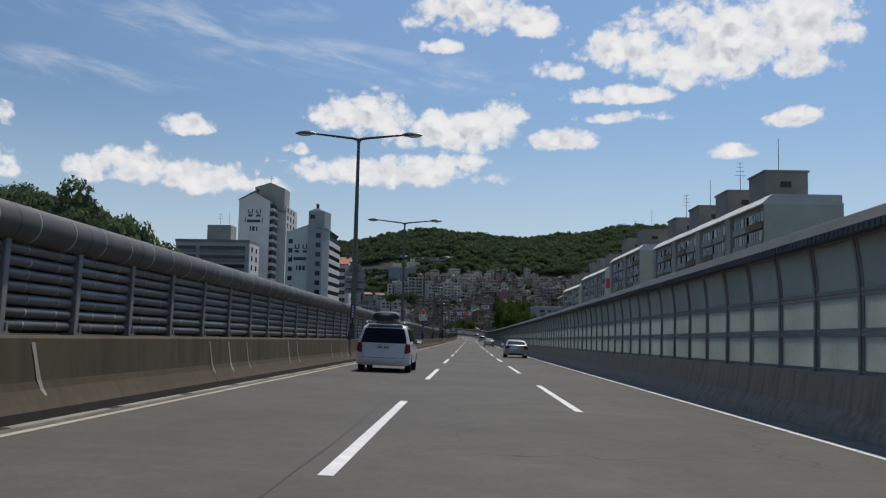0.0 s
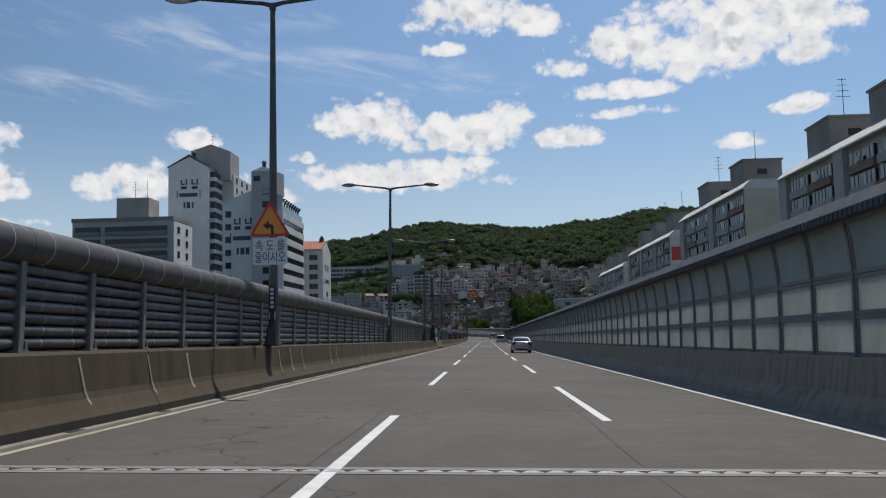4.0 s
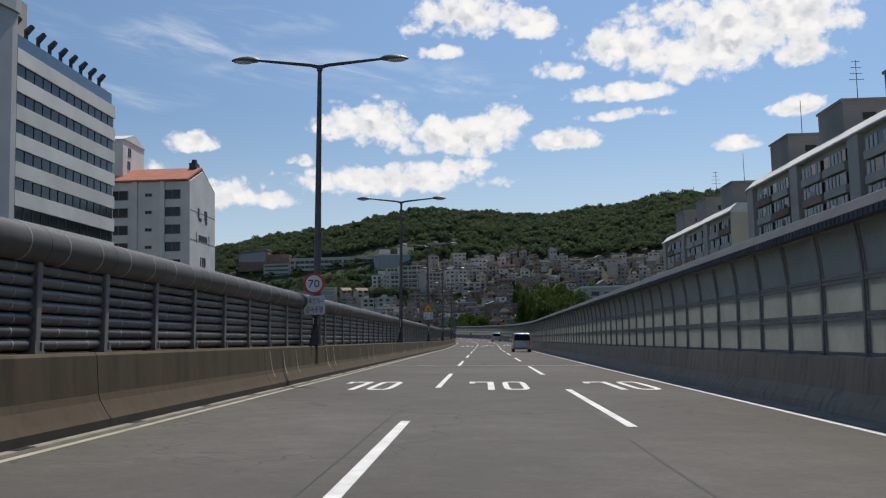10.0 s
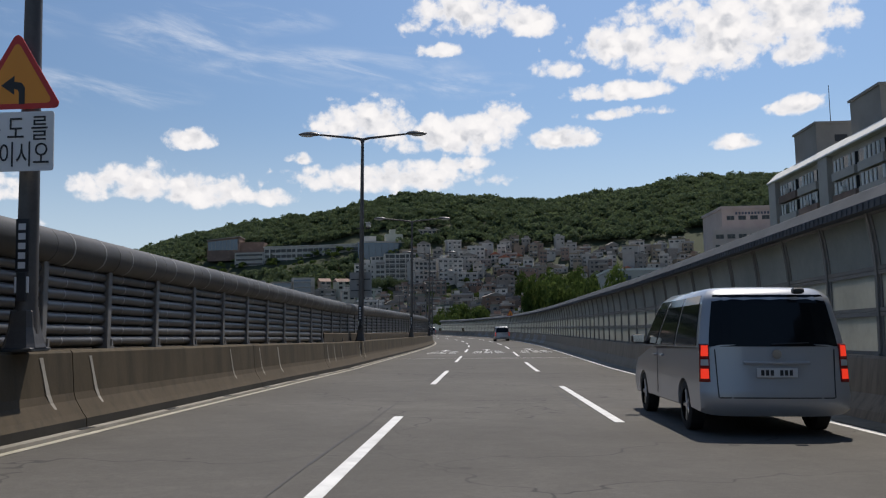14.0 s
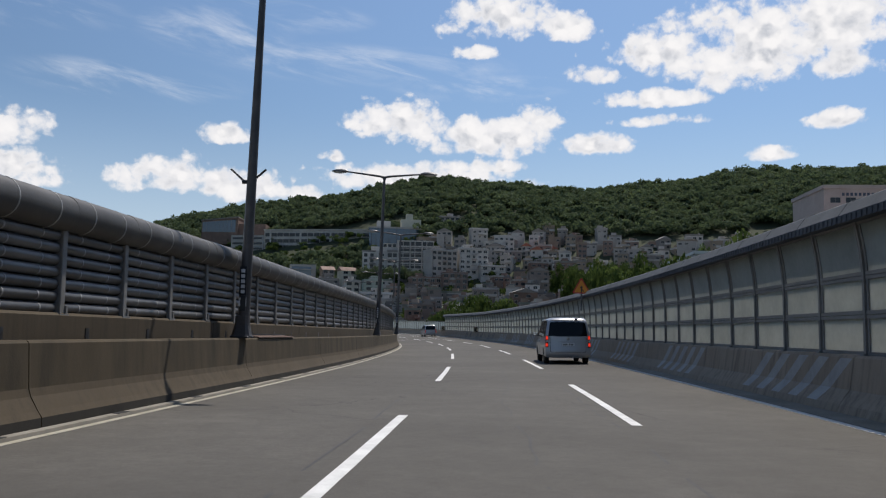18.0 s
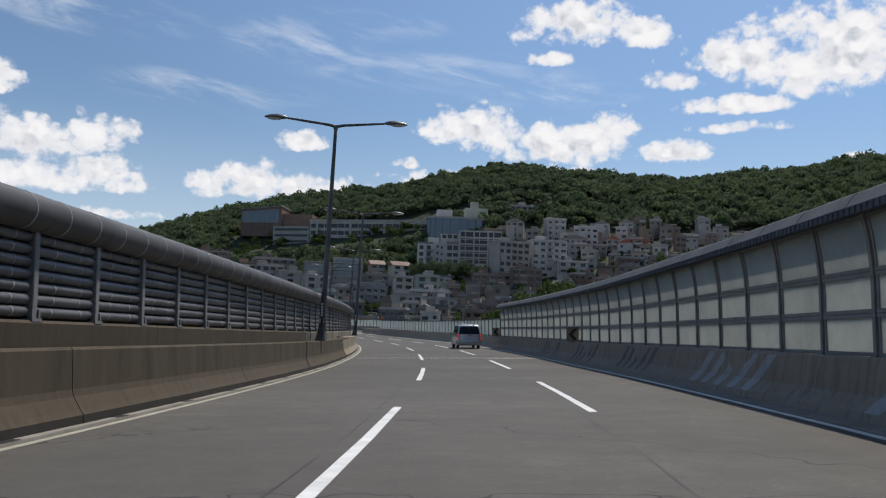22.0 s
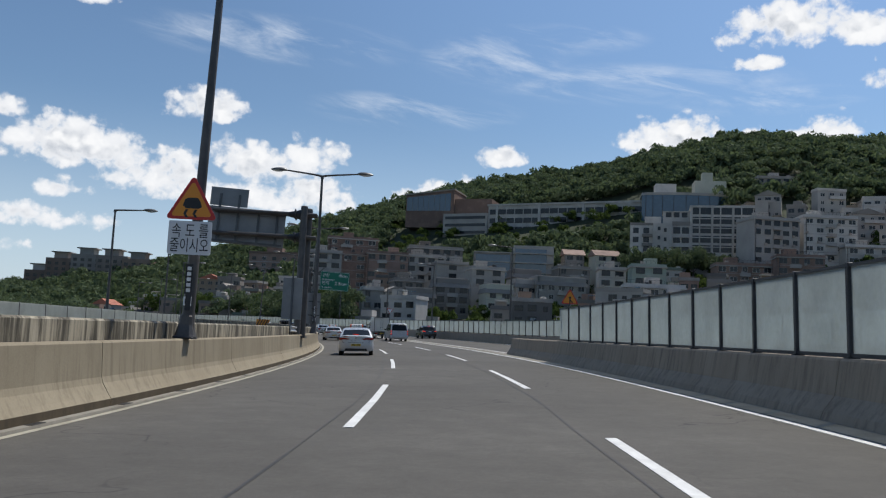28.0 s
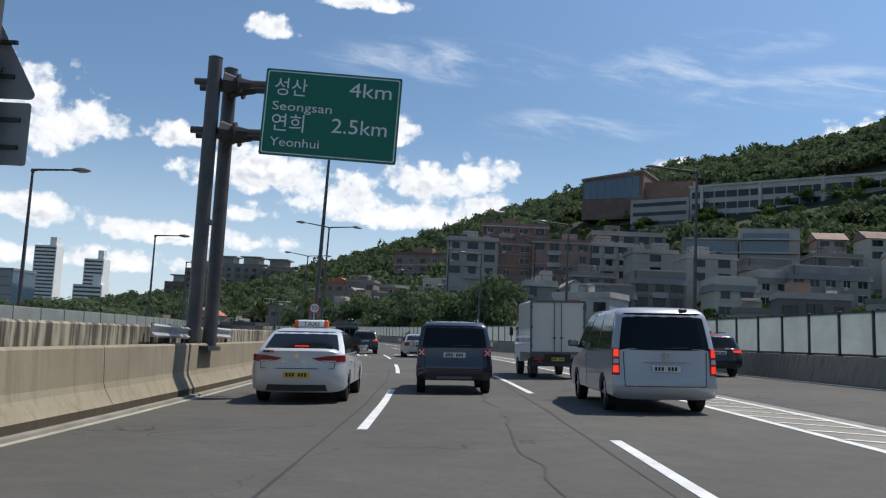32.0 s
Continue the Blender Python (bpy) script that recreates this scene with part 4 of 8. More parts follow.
# tall pale block with a blank gable towards the road
b = building("tall pale grey apartment tower with a gabled blank end wall", -85, 321, GZ0)
gab = [(0, 0), (11.2, 0), (11.2, 57.5), (5.8, 60.6), (0, 57.7)]
part("wall", MB().plate(gab, 16.0), PALE_W, b)
part("roof", MB().plate([(-0.3, 57.6), (5.8, 61.0), (11.5, 57.4), (11.5, 57.7), (5.8, 61.3), (-0.3, 57.9)], 16.0, M=pose(0, -0.15, 0)), GREY_D, b)
part("stair_tower", MB().plate([(4, 55), (15.2, 55), (15.2, 63.2), (9.6, 65.4), (4, 63.6)], 9.0, M=pose(0, 7, 0)), GREY_W, b)
part("side_wing", MB().box(11.2, 15.6, 9.0, 30.0, 0, 57.0), WHITE_W, b)
for i in range(19):
    z = 2.6 + i * 2.85
    part("balcony", MB().box(11.21, 12.6, 1.2, 8.6, z, z + 1.05).box(11.21, 12.4, 1.2, 8.6, z + 1.05, z + 2.55, 1), [WHITE_W, WINDOW], b)
    for k in range(3):
        window(b, 1.6, 1.5, (15.6, 12 + 5.5 * k, z + 0.9), 90, 1)
window(b, 1.1, 1.2, (9.0, 7.0, 57.2), 0, 1)
antenna(b, 9.6, 9, 65.2, 3.0, True)
part("vent", MB().tube((5.8, 4, 60.8), (5.8, 4, 62.4), 0.5, 0.5, 8).tube((5.8, 4, 62.4), (5.8, 4, 62.9), 0.75, 0.3, 8), STEEL_D, b)
bars(b, "lettering", [(x + o, z, w_, h_) for x in (4.2, 7.2) for o, z, w_, h_ in ((-0.6, 53.6, 0.4, 1.3), (-0.1, 53.0, 1.0, 0.35), (0.8, 53.6, 0.4, 1.7), (0.1, 52.0, 1.6, 0.8))]
     + [(5.6, 50.0, 5.0, 1.0), (2.5, 50.2, 0.25, 2.1), (8.8, 50.2, 0.25, 2.1), (4.5, 47.2, 0.5, 1.7), (5.6, 47.2, 1.0, 1.7), (6.8, 47.2, 0.5, 1.7)], INK, (0, -0.004, 0))

# striped slab with a stair tower
b = building("pale grey apartment slab with long window bands and a stair tower", -60, 285, GZ0)
part("wall", MB().loft([[(x, y, z) for x, y in ((0, 2), (7.5, 2), (7.5, 30.5), (0, 30.5))] for z in (0, 42.0)]).plate([(0, 42), (7.5, 42), (7.5, 45.4), (0, 42.6)], 12, M=pose(0, 2, 0)), PALE_W, b)
part("stair_tower", MB().loft([[(x, y, z) for x, y in ((7.4, 0), (12.0, 0), (13.4, 5.0), (13.4, 6.0), (7.4, 6.0))] for z in (0, 44.0)])
     .loft([[(x, y, z) for x, y in ((7.4, -0.1), (12.6, -0.1), (13.7, 5.0), (13.7, 6.1), (7.4, 6.1))] for z in (44.0, 49.3)])
     .loft([[(7.4, -0.1, 49.3), (12.6, -0.1, 49.3), (13.7, 5.0, 49.0), (7.4, 6.1, 49.3)], [(9.6, 0.6, 50.4), (10.4, 0.6, 50.4), (11.0, 3.0, 50.2), (9.6, 4.0, 50.4)]]), SHADE_W, b)
for i in range(14):
    window(b, 1.4, 1.35, (10.7, -0.01, 4.2 + 3.05 * i), 0, 2)
window(b, 1.4, 1.1, (8.7, -0.1, 47.0), 0, 2)
part("slab", MB().box(7.5, 13.2, 6.0, 30.5, 0, 40.0), WHITE_W, b)
for i in range(13):
    z = 2.2 + 2.95 * i
    part("window_band", MB().box(13.0, 13.24, 6.3, 30.3, z, z + 1.35, 0), WINDOW, b)
    part("spandrel", MB().box(13.2, 13.42, 6.05, 30.5, z + 1.36, z + 2.94), WHITE_W if i not in (3, 5) else CREAM, b)
    m = MB()
    for k in range(13):
        m.box(13.2, 13.30, 6.2 + k * 1.86, 6.28 + k * 1.86, z, z + 1.35)
    part("mullions", m, BLACK, b)["kind"] = "stuff"
part("roof_shed", MB().box(8.2, 13.0, 6.3, 30.3, 40.0, 42.2), GLASS_B, b)
for k in range(9):
    part("roof_vent", MB().tube((12.4, 7 + k * 2.6, 42.1), (12.4, 7 + k * 2.6, 43.4), 0.22, 0.22, 6).tube((12.4, 7 + k * 2.6, 43.3), (12.9, 7.4 + k * 2.6, 44.1), 0.35, 0.28, 6), STEEL_D, b)
for i in range(8):
    window(b, 1.2, 1.3, (1.4, 2, 18 + 3.0 * i), 0, 2)
part("vent", MB().tube((9.9, 2, 50.0), (9.9, 2, 51.6), 0.45, 0.45, 8).tube((9.9, 2, 51.6), (9.9, 2, 52.1), 0.7, 0.3, 8), STEEL_D, b)
bars(b, "lettering", [(x + o, z, w_, h_) for x in (3.4, 6.0) for o, z, w_, h_ in ((-0.5, 38.0, 0.4, 1.2), (-0.1, 37.4, 0.8, 0.35), (0.7, 38.0, 0.4, 1.6), (0.1, 36.4, 1.4, 0.8))]
     + [(4.6, 34.0, 4.2, 1.0), (1.9, 34.2, 0.25, 2.0), (3.6, 31.0, 0.5, 1.6), (4.7, 31.0, 0.9, 1.6), (5.9, 31.0, 0.9, 1.6)], INK, (0, 1.99, 0))

# low-rise end block with a tiled roof and a gable towards the road
b = building("white apartment block with red tiled roof and a gabled end wall", -76, 348, GZ0)
part("wall", MB().box(0, 28.3, 0, 14, 0, 36.4).loft([[(28.3, 0, 0), (28.3, 14, 0), (28.3, 14, 36.4), (28.3, 7, 39.2), (28.3, 0, 36.4)], [(28.5, 0, 0), (28.5, 14, 0), (28.5, 14, 36.4), (28.5, 7, 39.2), (28.5, 0, 36.4)]]), WHITE_W, b)
part("roof", MB().loft([[(x, -0.5, 36.4), (x, 7, 39.5), (x, 14.5, 36.4), (x, 14.5, 36.7), (x, 7, 39.9), (x, -0.5, 36.7)] for x in (-0.3, 28.3)]), TILE_R, b)
part("stair_tower", MB().box(11, 16.2, 2.5, 12, 36, 44.4).loft([[(x, 2.3, 44.4), (x, 7, 46.0), (x, 12.2, 44.4)] for x in (10.9, 16.4)]), WHITE_W, b)
for z in (40.0, 42.3):
    window(b, 0.9, 1.3, (16.2, 5.0 + z % 2, z - 0.4), 90, 2)
for i in range(12):
    z = 1.6 + 2.9 * i
    for x, wd in ((25.6, 2.6), (21.6, 1.0), (16.6, 3.0), (10.6, 2.4), (8.2, 1.2), (4.0, 1.0)):
        if x in (16.6, 8.2) and i in (3, 6):
            part("brown_panel", MB().box(x - wd / 2 - 0.3, x + wd / 2 + 0.3, -0.03, 0.02, z - 1.3, z), GREY_D, b)
        window(b, wd, 1.45 if wd > 1.0 else 0.4, (x, -0.0, z + (0 if wd > 1.0 else 0.5)), 0, 1)
for x in (24.0, 19.4, 13.4):
    part("pilaster", MB().box(x - 0.4, x + 0.4, -0.45, 0.0, 0, 36.6), WHITE_W, b)
for x in (3.2, 27.0):
    part("vent", MB().box(x - 0.6, x + 0.6, 6, 8, 39, 40.6).tube((x, 7, 40.6), (x, 7, 41.3), 0.6, 0.4, 8), STEEL_D, b)
for k in range(5):
    part("groove", MB().box(28.49, 28.53, 0.2, 13.8, 12 + 4.9 * k, 12.12 + 4.9 * k), GREY_D, b)
antenna(b, 13, 6, 45.5, 3.0)
bars(b, "lettering", [(4.6, 31.6, 0.8, 1.6), (5.4, 30.6, 1.5, 0.5), (8.6, 31.6, 1.4, 1.6), (8.8, 30.4, 1.2, 0.5), (7.0, 27.4, 4.6, 1.0), (3.4, 27.3, 0.2, 1.8), (10.4, 27.3, 0.2, 1.8), (5.8, 23.4, 0.4, 1.5), (6.9, 23.4, 0.7, 1.5), (8.0, 23.4, 0.7, 1.5), (3.6, 19.3, 1.2, 1.5), (5.2, 19.3, 1.2, 1.5), (6.8, 19.3, 1.2, 1.5), (8.2, 19.3, 0.9, 1.5), (9.4, 19.3, 0.5, 1.5), (10.3, 19.3, 0.6, 1.5), (11.2, 19.3, 0.6, 1.5)], SIGN_K, (28.51, 0, 0), 90)

# lower grey block with dark balconies
b = building("grey apartment block with dark glazed balconies and a roof stair", -98, 292, GZ0)
part("wall", MB().box(0, 24.5, 0, 14, 0, 39.4), SHADE_W, b)
part("end_wall", MB().box(24.5, 24.7, 0.3, 13.7, 0, 39.2), PALE_W, b)
part("parapet", MB().box(-0.2, 24.7, -0.2, 14.2, 39.4, 40.3), GREY_D, b)
part("roof_stair", MB().box(9.5, 17.5, 3, 10, 40.0, 45.5), GREY_W, b)
for i in range(12):
    z = 3.0 + 3.0 * i
    for x0, x1 in ((0.8, 6.8), (8.2, 23.2)):
        part("balcony", MB().box(x0, x1, -0.5, 0.02, z, z + 2.1, 0).box(x0, x1, -0.62, -0.5, z, z + 0.9, 1), [WINDOW, GREY_D], b)
    window(b, 1.3, 1.5, (24.7, 3.5, z + 0.6), 90, 2)
    window(b, 1.3, 1.5, (24.7, 9.5, z + 0.6), 90, 2)
antenna(b, 13, 6, 45.5, 4.5, True)
antenna(b, 16, 6, 45.5, 4.8)


# slab blocks along the outer side, all of one kind
def slab_block(y0, y1, top, modules, end_mat, flag=False, x=43.4, deep=11.5):
    lab = "grey apartment slab with white sloping eaves and windowed front" + (", a red band on its end wall" if flag else "")
    b = building(lab, x, y0, GZ0, 0, "apartment_slab", "building", "slab blocks beside the expressway")
    L, H = y1 - y0, top - GZ0
    part("wall", MB().box(0.6, deep, 0.25, L, 0, H - 1.5), GREY_W, b)
    part("end_wall", MB().box(0.0, deep + 0.2, -0.1, 0.25, 0, H - 1.2), end_mat, b)
    part("roof", MB().loft([[(-0.3, y, H - 1.6), (-0.28, y, H - 1.4), (1.2, y, H), (deep, y, H), (deep, y, H - 1.6)] for y in (-0.15, L)]), WHITE_W, b)
    if flag:
        part("red_band", MB().box(0.3, deep, -0.16, -0.1, H - 7.0, H - 3.9), RED, b)
    step = L / modules
    for k in range(modules):
        ya = k * step
        part("blank_wall", MB().box(-0.12, 0.62, ya + step * 0.84, ya + step * 0.99, 0, H - 1.5), GREY_W, b)
        part("roof_stair", MB().box(2.2, 8.8, ya + step * 0.30, ya + step * 0.30 + 8.0, H - 0.5, H + 4.4).box(2.0, 9.0, ya + step * 0.30 - 0.2, ya + step * 0.30 + 8.2, H + 4.4, H + 4.7), GREY_D, b)
        part("vent_hatch", MB().box(4.6, 6.2, ya + step * 0.30 - 0.12, ya + step * 0.30, H + 2.0, H + 2.9), BLACK, b)
        antenna(b, 5, ya + step * 0.3 + 2, H + 4.6, 5.5, k % 2 == 1)
        for i in range(8):
            z = H - 4.2 - 2.75 * i
            if z < 9:
                break
            for q in range(2):
                yy = ya + step * (0.06 + 0.39 * q)
                w0 = step * 0.34
                gm = MB().box(0.0, 0.62, yy, yy + w0, z - 0.75, z + 0.25, 2)
                gm.box(0.25, 0.62, yy + 0.05, yy + w0 - 0.05, z + 0.25, z + 1.75, 0)
                for u in range(6):
                    if (u * 7 + i * 3 + k * 5 + q) % 5:
                        gm.box(0.17, 0.25, yy + w0 * (0.02 + 0.165 * u), yy + w0 * (0.02 + 0.165 * u) + w0 * 0.09, z + 0.28, z + 1.7, 1)
                part("glazed_balcony", gm, [WINDOW, WHITE_W, GREY_W if (k + q + i) % 3 else BRICK], b)["kind"] = "stuff"
                if (i + q + k) % 3 == 0:
                    part("air_conditioner", MB().box(-0.35, 0.02, yy + w0 * 0.4, yy + w0 * 0.4 + 0.9, z + 0.3, z + 0.95, 0, None, 0.04), WHITE_W, b)
    return b


slab_block(133, 213, 22.6, 4, CREAM)
slab_block(230, 278, 24.2, 2, CREAM)
slab_block(289, 348, 22.4, 3, WHITE_W, True)
slab_block(358, 415, 20.4, 3, CREAM)

# box with a sign and the pink clinic on the slope
b = building("low pale box building with a dark sign on its front", 39.5, 550, GZ0, 0, "warehouse", "building")
part("wall", MB().box(0, 27, 0, 30, 0, 26.2), GREY_W, b)
part("parapet", MB().box(-0.2, 27.2, -0.2, 30.2, 26.2, 26.8), WHITE_W, b)
bars(b, "sign_panel", [(5.0, 23.8, 3.0, 1.6), (9.5, 23.8, 2.2, 1.2), (13.5, 23.8, 2.2, 1.2)], INK, (0, 0, 0))
b = building("large pink rendered clinic building with rows of windows", 94, 640, -5.0, 0, "clinic_building", "building")
part("wall", MB().box(8, 50, 14, 45, 0, 51.0), PINK, b)
part("lower_wing", MB().box(0, 38, 0, 14, 0, 41.0), PINK, b)
part("parapet", MB().box(7.6, 50.4, 13.6, 45.4, 51.0, 52.2), PINK, b)
for k in range(8):
    window(b, 3.0, 1.6, (11.5 + 4.8 * k, 14, 46.5), 0, 1)
    window(b, 3.0, 1.6, (3.0 + 4.5 * k, 0, 37.5), 0, 1)
    for i in range(3):
        window(b, 1.6, 1.5, (2.0 + 4.6 * k, 0, 33.5 - 3.2 * i), 0, 1)
bars(b, "lettering", [(14 + 1.3 * k, 49.2, 0.8, 1.0) for k in range(14)], INK, (0, 13.99, 0))

# ---- landmarks on the hill ----
def hz(x, y):
    return float(hill(x, y))


b = building("white stepped apartment building with balconies on the slope", -77, 852, 18.0, 8)
part("wall", MB().box(-1.5, 6.0, 1.0, 12, 0, 24.0), WHITE_F, b)
part("wall", MB().box(6.0, 12.2, -1.0, 12, 0, 24.5), WHITE_F, b)
part("wall", MB().box(12.2, 18.0, 0.6, 12, 0, 24.0), WHITE_F, b)
part("wall", MB().box(18.0, 38.0, 1.0, 14, 0, 30.2), WHITE_F, b)
part("upper_storey", MB().box(3.2, 8.6, 4.0, 11.5, 24.0, 27.4), WHITE_F, b)
part("upper_storey", MB().box(9.2, 17.9, 3.0, 11, 24.0, 28.8), WHITE_F, b)
part("parapet", MB().box(-1.6, 6.0, 0.9, 1.1, 24.0, 24.9), GREY_D, b)
part("parapet", MB().box(12.2, 18.0, 0.5, 0.7, 24.0, 25.4), GREY_D, b)
part("roof_edge", MB().box(9.0, 18.0, 2.7, 11.2, 28.8, 29.2), WHITE_F, b)
part("roof_edge", MB().box(17.8, 38.3, 0.6, 14.3, 30.2, 30.9), WHITE_F, b)
part("plinth", MB().box(-1.8, 38.2, -1.35, 0.4, 0, 13.6), GREY_W, b)
for k in range(3):
    window(b, 1.7, 1.6, (11.0 + 2.6 * k, 3.0, 27.2), 0, 2)
for i in range(3):
    z = 21.4 - 3.1 * i
    for k in range(2):
        window(b, 1.7, 1.7, (0.4 + 3.4 * k, 1.0, z), 0, 2)
        window(b, 2.1, 2.0, (13.7 + 2.8 * k, 0.6, z), 0, 2)
        window(b, 0.75, 1.1, (8.0 + 2.0 * k, -1.0, z + 0.8 - 0.5 * k), 0, 2)
    part("balcony", MB().box(2.4, 5.9, 0.0, 1.0, z - 1.35, z - 1.2).box(2.4, 5.9, 0.0, 0.08, z - 1.2, z - 0.35), GREY_D, b)
    part("balcony", MB().box(12.4, 17.9, -0.3, 0.6, z - 1.5, z - 1.35).box(12.4, 17.9, -0.3, -0.22, z - 1.35, z - 0.5), WHITE_F, b)
for i in range(5):
    z = 28.0 - 3.15 * i
    for k in range(3):
        window(b, 1.9, 2.2, (19.8 + 6.6 * k, 1.0, z), 0, 2)
        window(b, 3.5, 2.2, (22.8 + 6.6 * k, 1.0, z), 0, 2)
    part("ledge", MB().box(18.0, 38.0, 0.7, 1.0, z - 1.65, z - 1.35), WHITE_F, b)
for x in (18.2, 21.0, 24.8, 27.6, 31.4, 34.2):
    part("pier", MB().box(x - 0.2, x + 0.2, 0.45, 1.0, 13.0, 30.2), WHITE_F, b)

b = building("office block with a bowed blue glass front", -82, 900, 38.0, 14, "office_building")
front = [(-0.5 + 16.8 * (1 + math.sin(t)) * 1.0, 3.6 - 3.6 * math.cos(t)) for t in (radians(a) for a in range(-80, 81, 16))]
part("curtain_wall", MB().loft([[(x, y, z) for x, y in front + [(33, 14), (0, 14)]] for z in (8, 23.0)]), GLASS_B, b)
part("roof_edge", MB().loft([[(x, y - 0.2, z) for x, y in front + [(33.2, 14.2), (-0.2, 14.2)]] for z in (23.0, 24.0)]), GREY_W, b)
part("base", MB().box(0, 33, 2.0, 14, 0, 8), GREY_W, b)
part("roof_house", MB().box(5, 13, 4, 11, 24, 28.0), WHITE_F, b)
part("roof_house", MB().box(20, 32, 4, 12, 24, 29.5).box(23, 27, 5, 9, 29.5, 33.0), CREAM, b)
for k in range(1, 10):
    x, y = front[k]
    part("mullion", MB().box(x - 0.1, x + 0.1, y - 0.12, y + 0.05, 8, 23), STEEL_D, b)

b = building("long white two-storey school with window bands on the wooded slope", -156, 931, 47.0, -4, "school")
part("wall", MB().box(0, 74, 0, 12, 0, 15.2), WHITE_F, b)
part("roof_edge", MB().box(-0.4, 74.4, -0.5, 12.4, 15.2, 16.0), WHITE_F, b)
part("wing", MB().box(-22, 0, -1.0, 10, 0, 12.0), GREY_W, b)
for i in range(3):
    part("window_band", MB().box(-21, -1, -1.12, -0.98, 2.6 + 3.4 * i, 3.9 + 3.4 * i), WINDOW, b)
for i in range(3):
    for k in range(18):
        window(b, 3.5, 2.1, (2.6 + 4.05 * k, 0, 3.4 + 4.0 * i), 0, 2)
for k in range(4):
    part("pier", MB().box(3.8 + 20 * k, 4.9 + 20 * k, -0.5, 0.02, 0, 15.2), WHITE_F, b)

b = building("brown school hall with a grey glazed upper front", -201, 940, 54.0, 4, "school_hall")
part("wall", MB().plate([(0, 0), (24.0, 0), (24.0, 18.0), (0, 15.5)], 20), BRICK, b)
part("glazed_front", MB().plate([(0.6, 8.0), (22.5, 8.0), (22.5, 16.4), (0.6, 14.4)], 0.2, M=pose(0, -0.2, 0)), GLASS_B, b)
for k in range(1, 8):
    part("mullion", MB().box(0.6 + 2.74 * k - 0.06, 0.6 + 2.74 * k + 0.06, -0.3, -0.2, 8.0, 14.4 + 0.25 * k), GREY_D, b)
part("wing", MB().box(24.0, 42, 2, 18, 0, 14.0), BRICK, b)
part("roof_edge", MB().plate([(-0.4, 15.4), (24.4, 17.95), (24.4, 18.6), (-0.4, 16.1)], 21, M=pose(0, -0.5, 0)), GREY_D, b)

b = building("glass-fronted grey office pair among the houses", -130, 841, 14.0, 16, "office_building")
part("wall", MB().box(0, 13.2, 0, 12, 0, 17.6), GREY_D, b)
part("wall", MB().box(13.6, 27.5, 1, 13, 0, 20.2), GREY_W, b)
part("glazed_front", MB().box(0.8, 12.6, -0.15, 0.05, 4, 16.6), GLASS_B, b)
part("glazed_front", MB().box(14.4, 25.0, 0.85, 1.05, 6, 19.0), GLASS_B, b)
for k in range(5):
    part("floor_edge", MB().box(0.6, 27.2, -0.32, 1.1, 4 + 3.3 * k, 4.4 + 3.3 * k), GREY_W, b)


def brick_flats(x, y, z, w0, d0, h, turn, storeys, cols):
    b = building("brown brick apartment house with pale window frames", x, y, z, turn, "apartment_house", "building", "brick apartment houses")
    part("wall", MB().box(0, w0, 0, d0, 0, h), BRICK, b)
    part("parapet", MB().box(-0.3, w0 + 0.3, -0.3, d0 + 0.3, h, h + 0.9), BRICK, b)
    part("roof_house", MB().box(w0 * 0.3, w0 * 0.6, d0 * 0.3, d0 * 0.7, h, h + 3.2), BRICK, b)
    for i in range(storeys):
        zz = h - 3.0 - i * 3.0
        for k in range(cols):
            window(b, 1.7, 1.4, (w0 * (k + 0.5) / cols, 0, zz), 0, 0 if k % 2 else 2)
        part("string_course", MB().box(-0.1, w0 + 0.1, -0.12, 0.02, zz - 1.0, zz - 0.75), HOUSE_L, b)
    return b


brick_flats(-262, 902, 10, 24, 12, 27, 14, 4, 5)


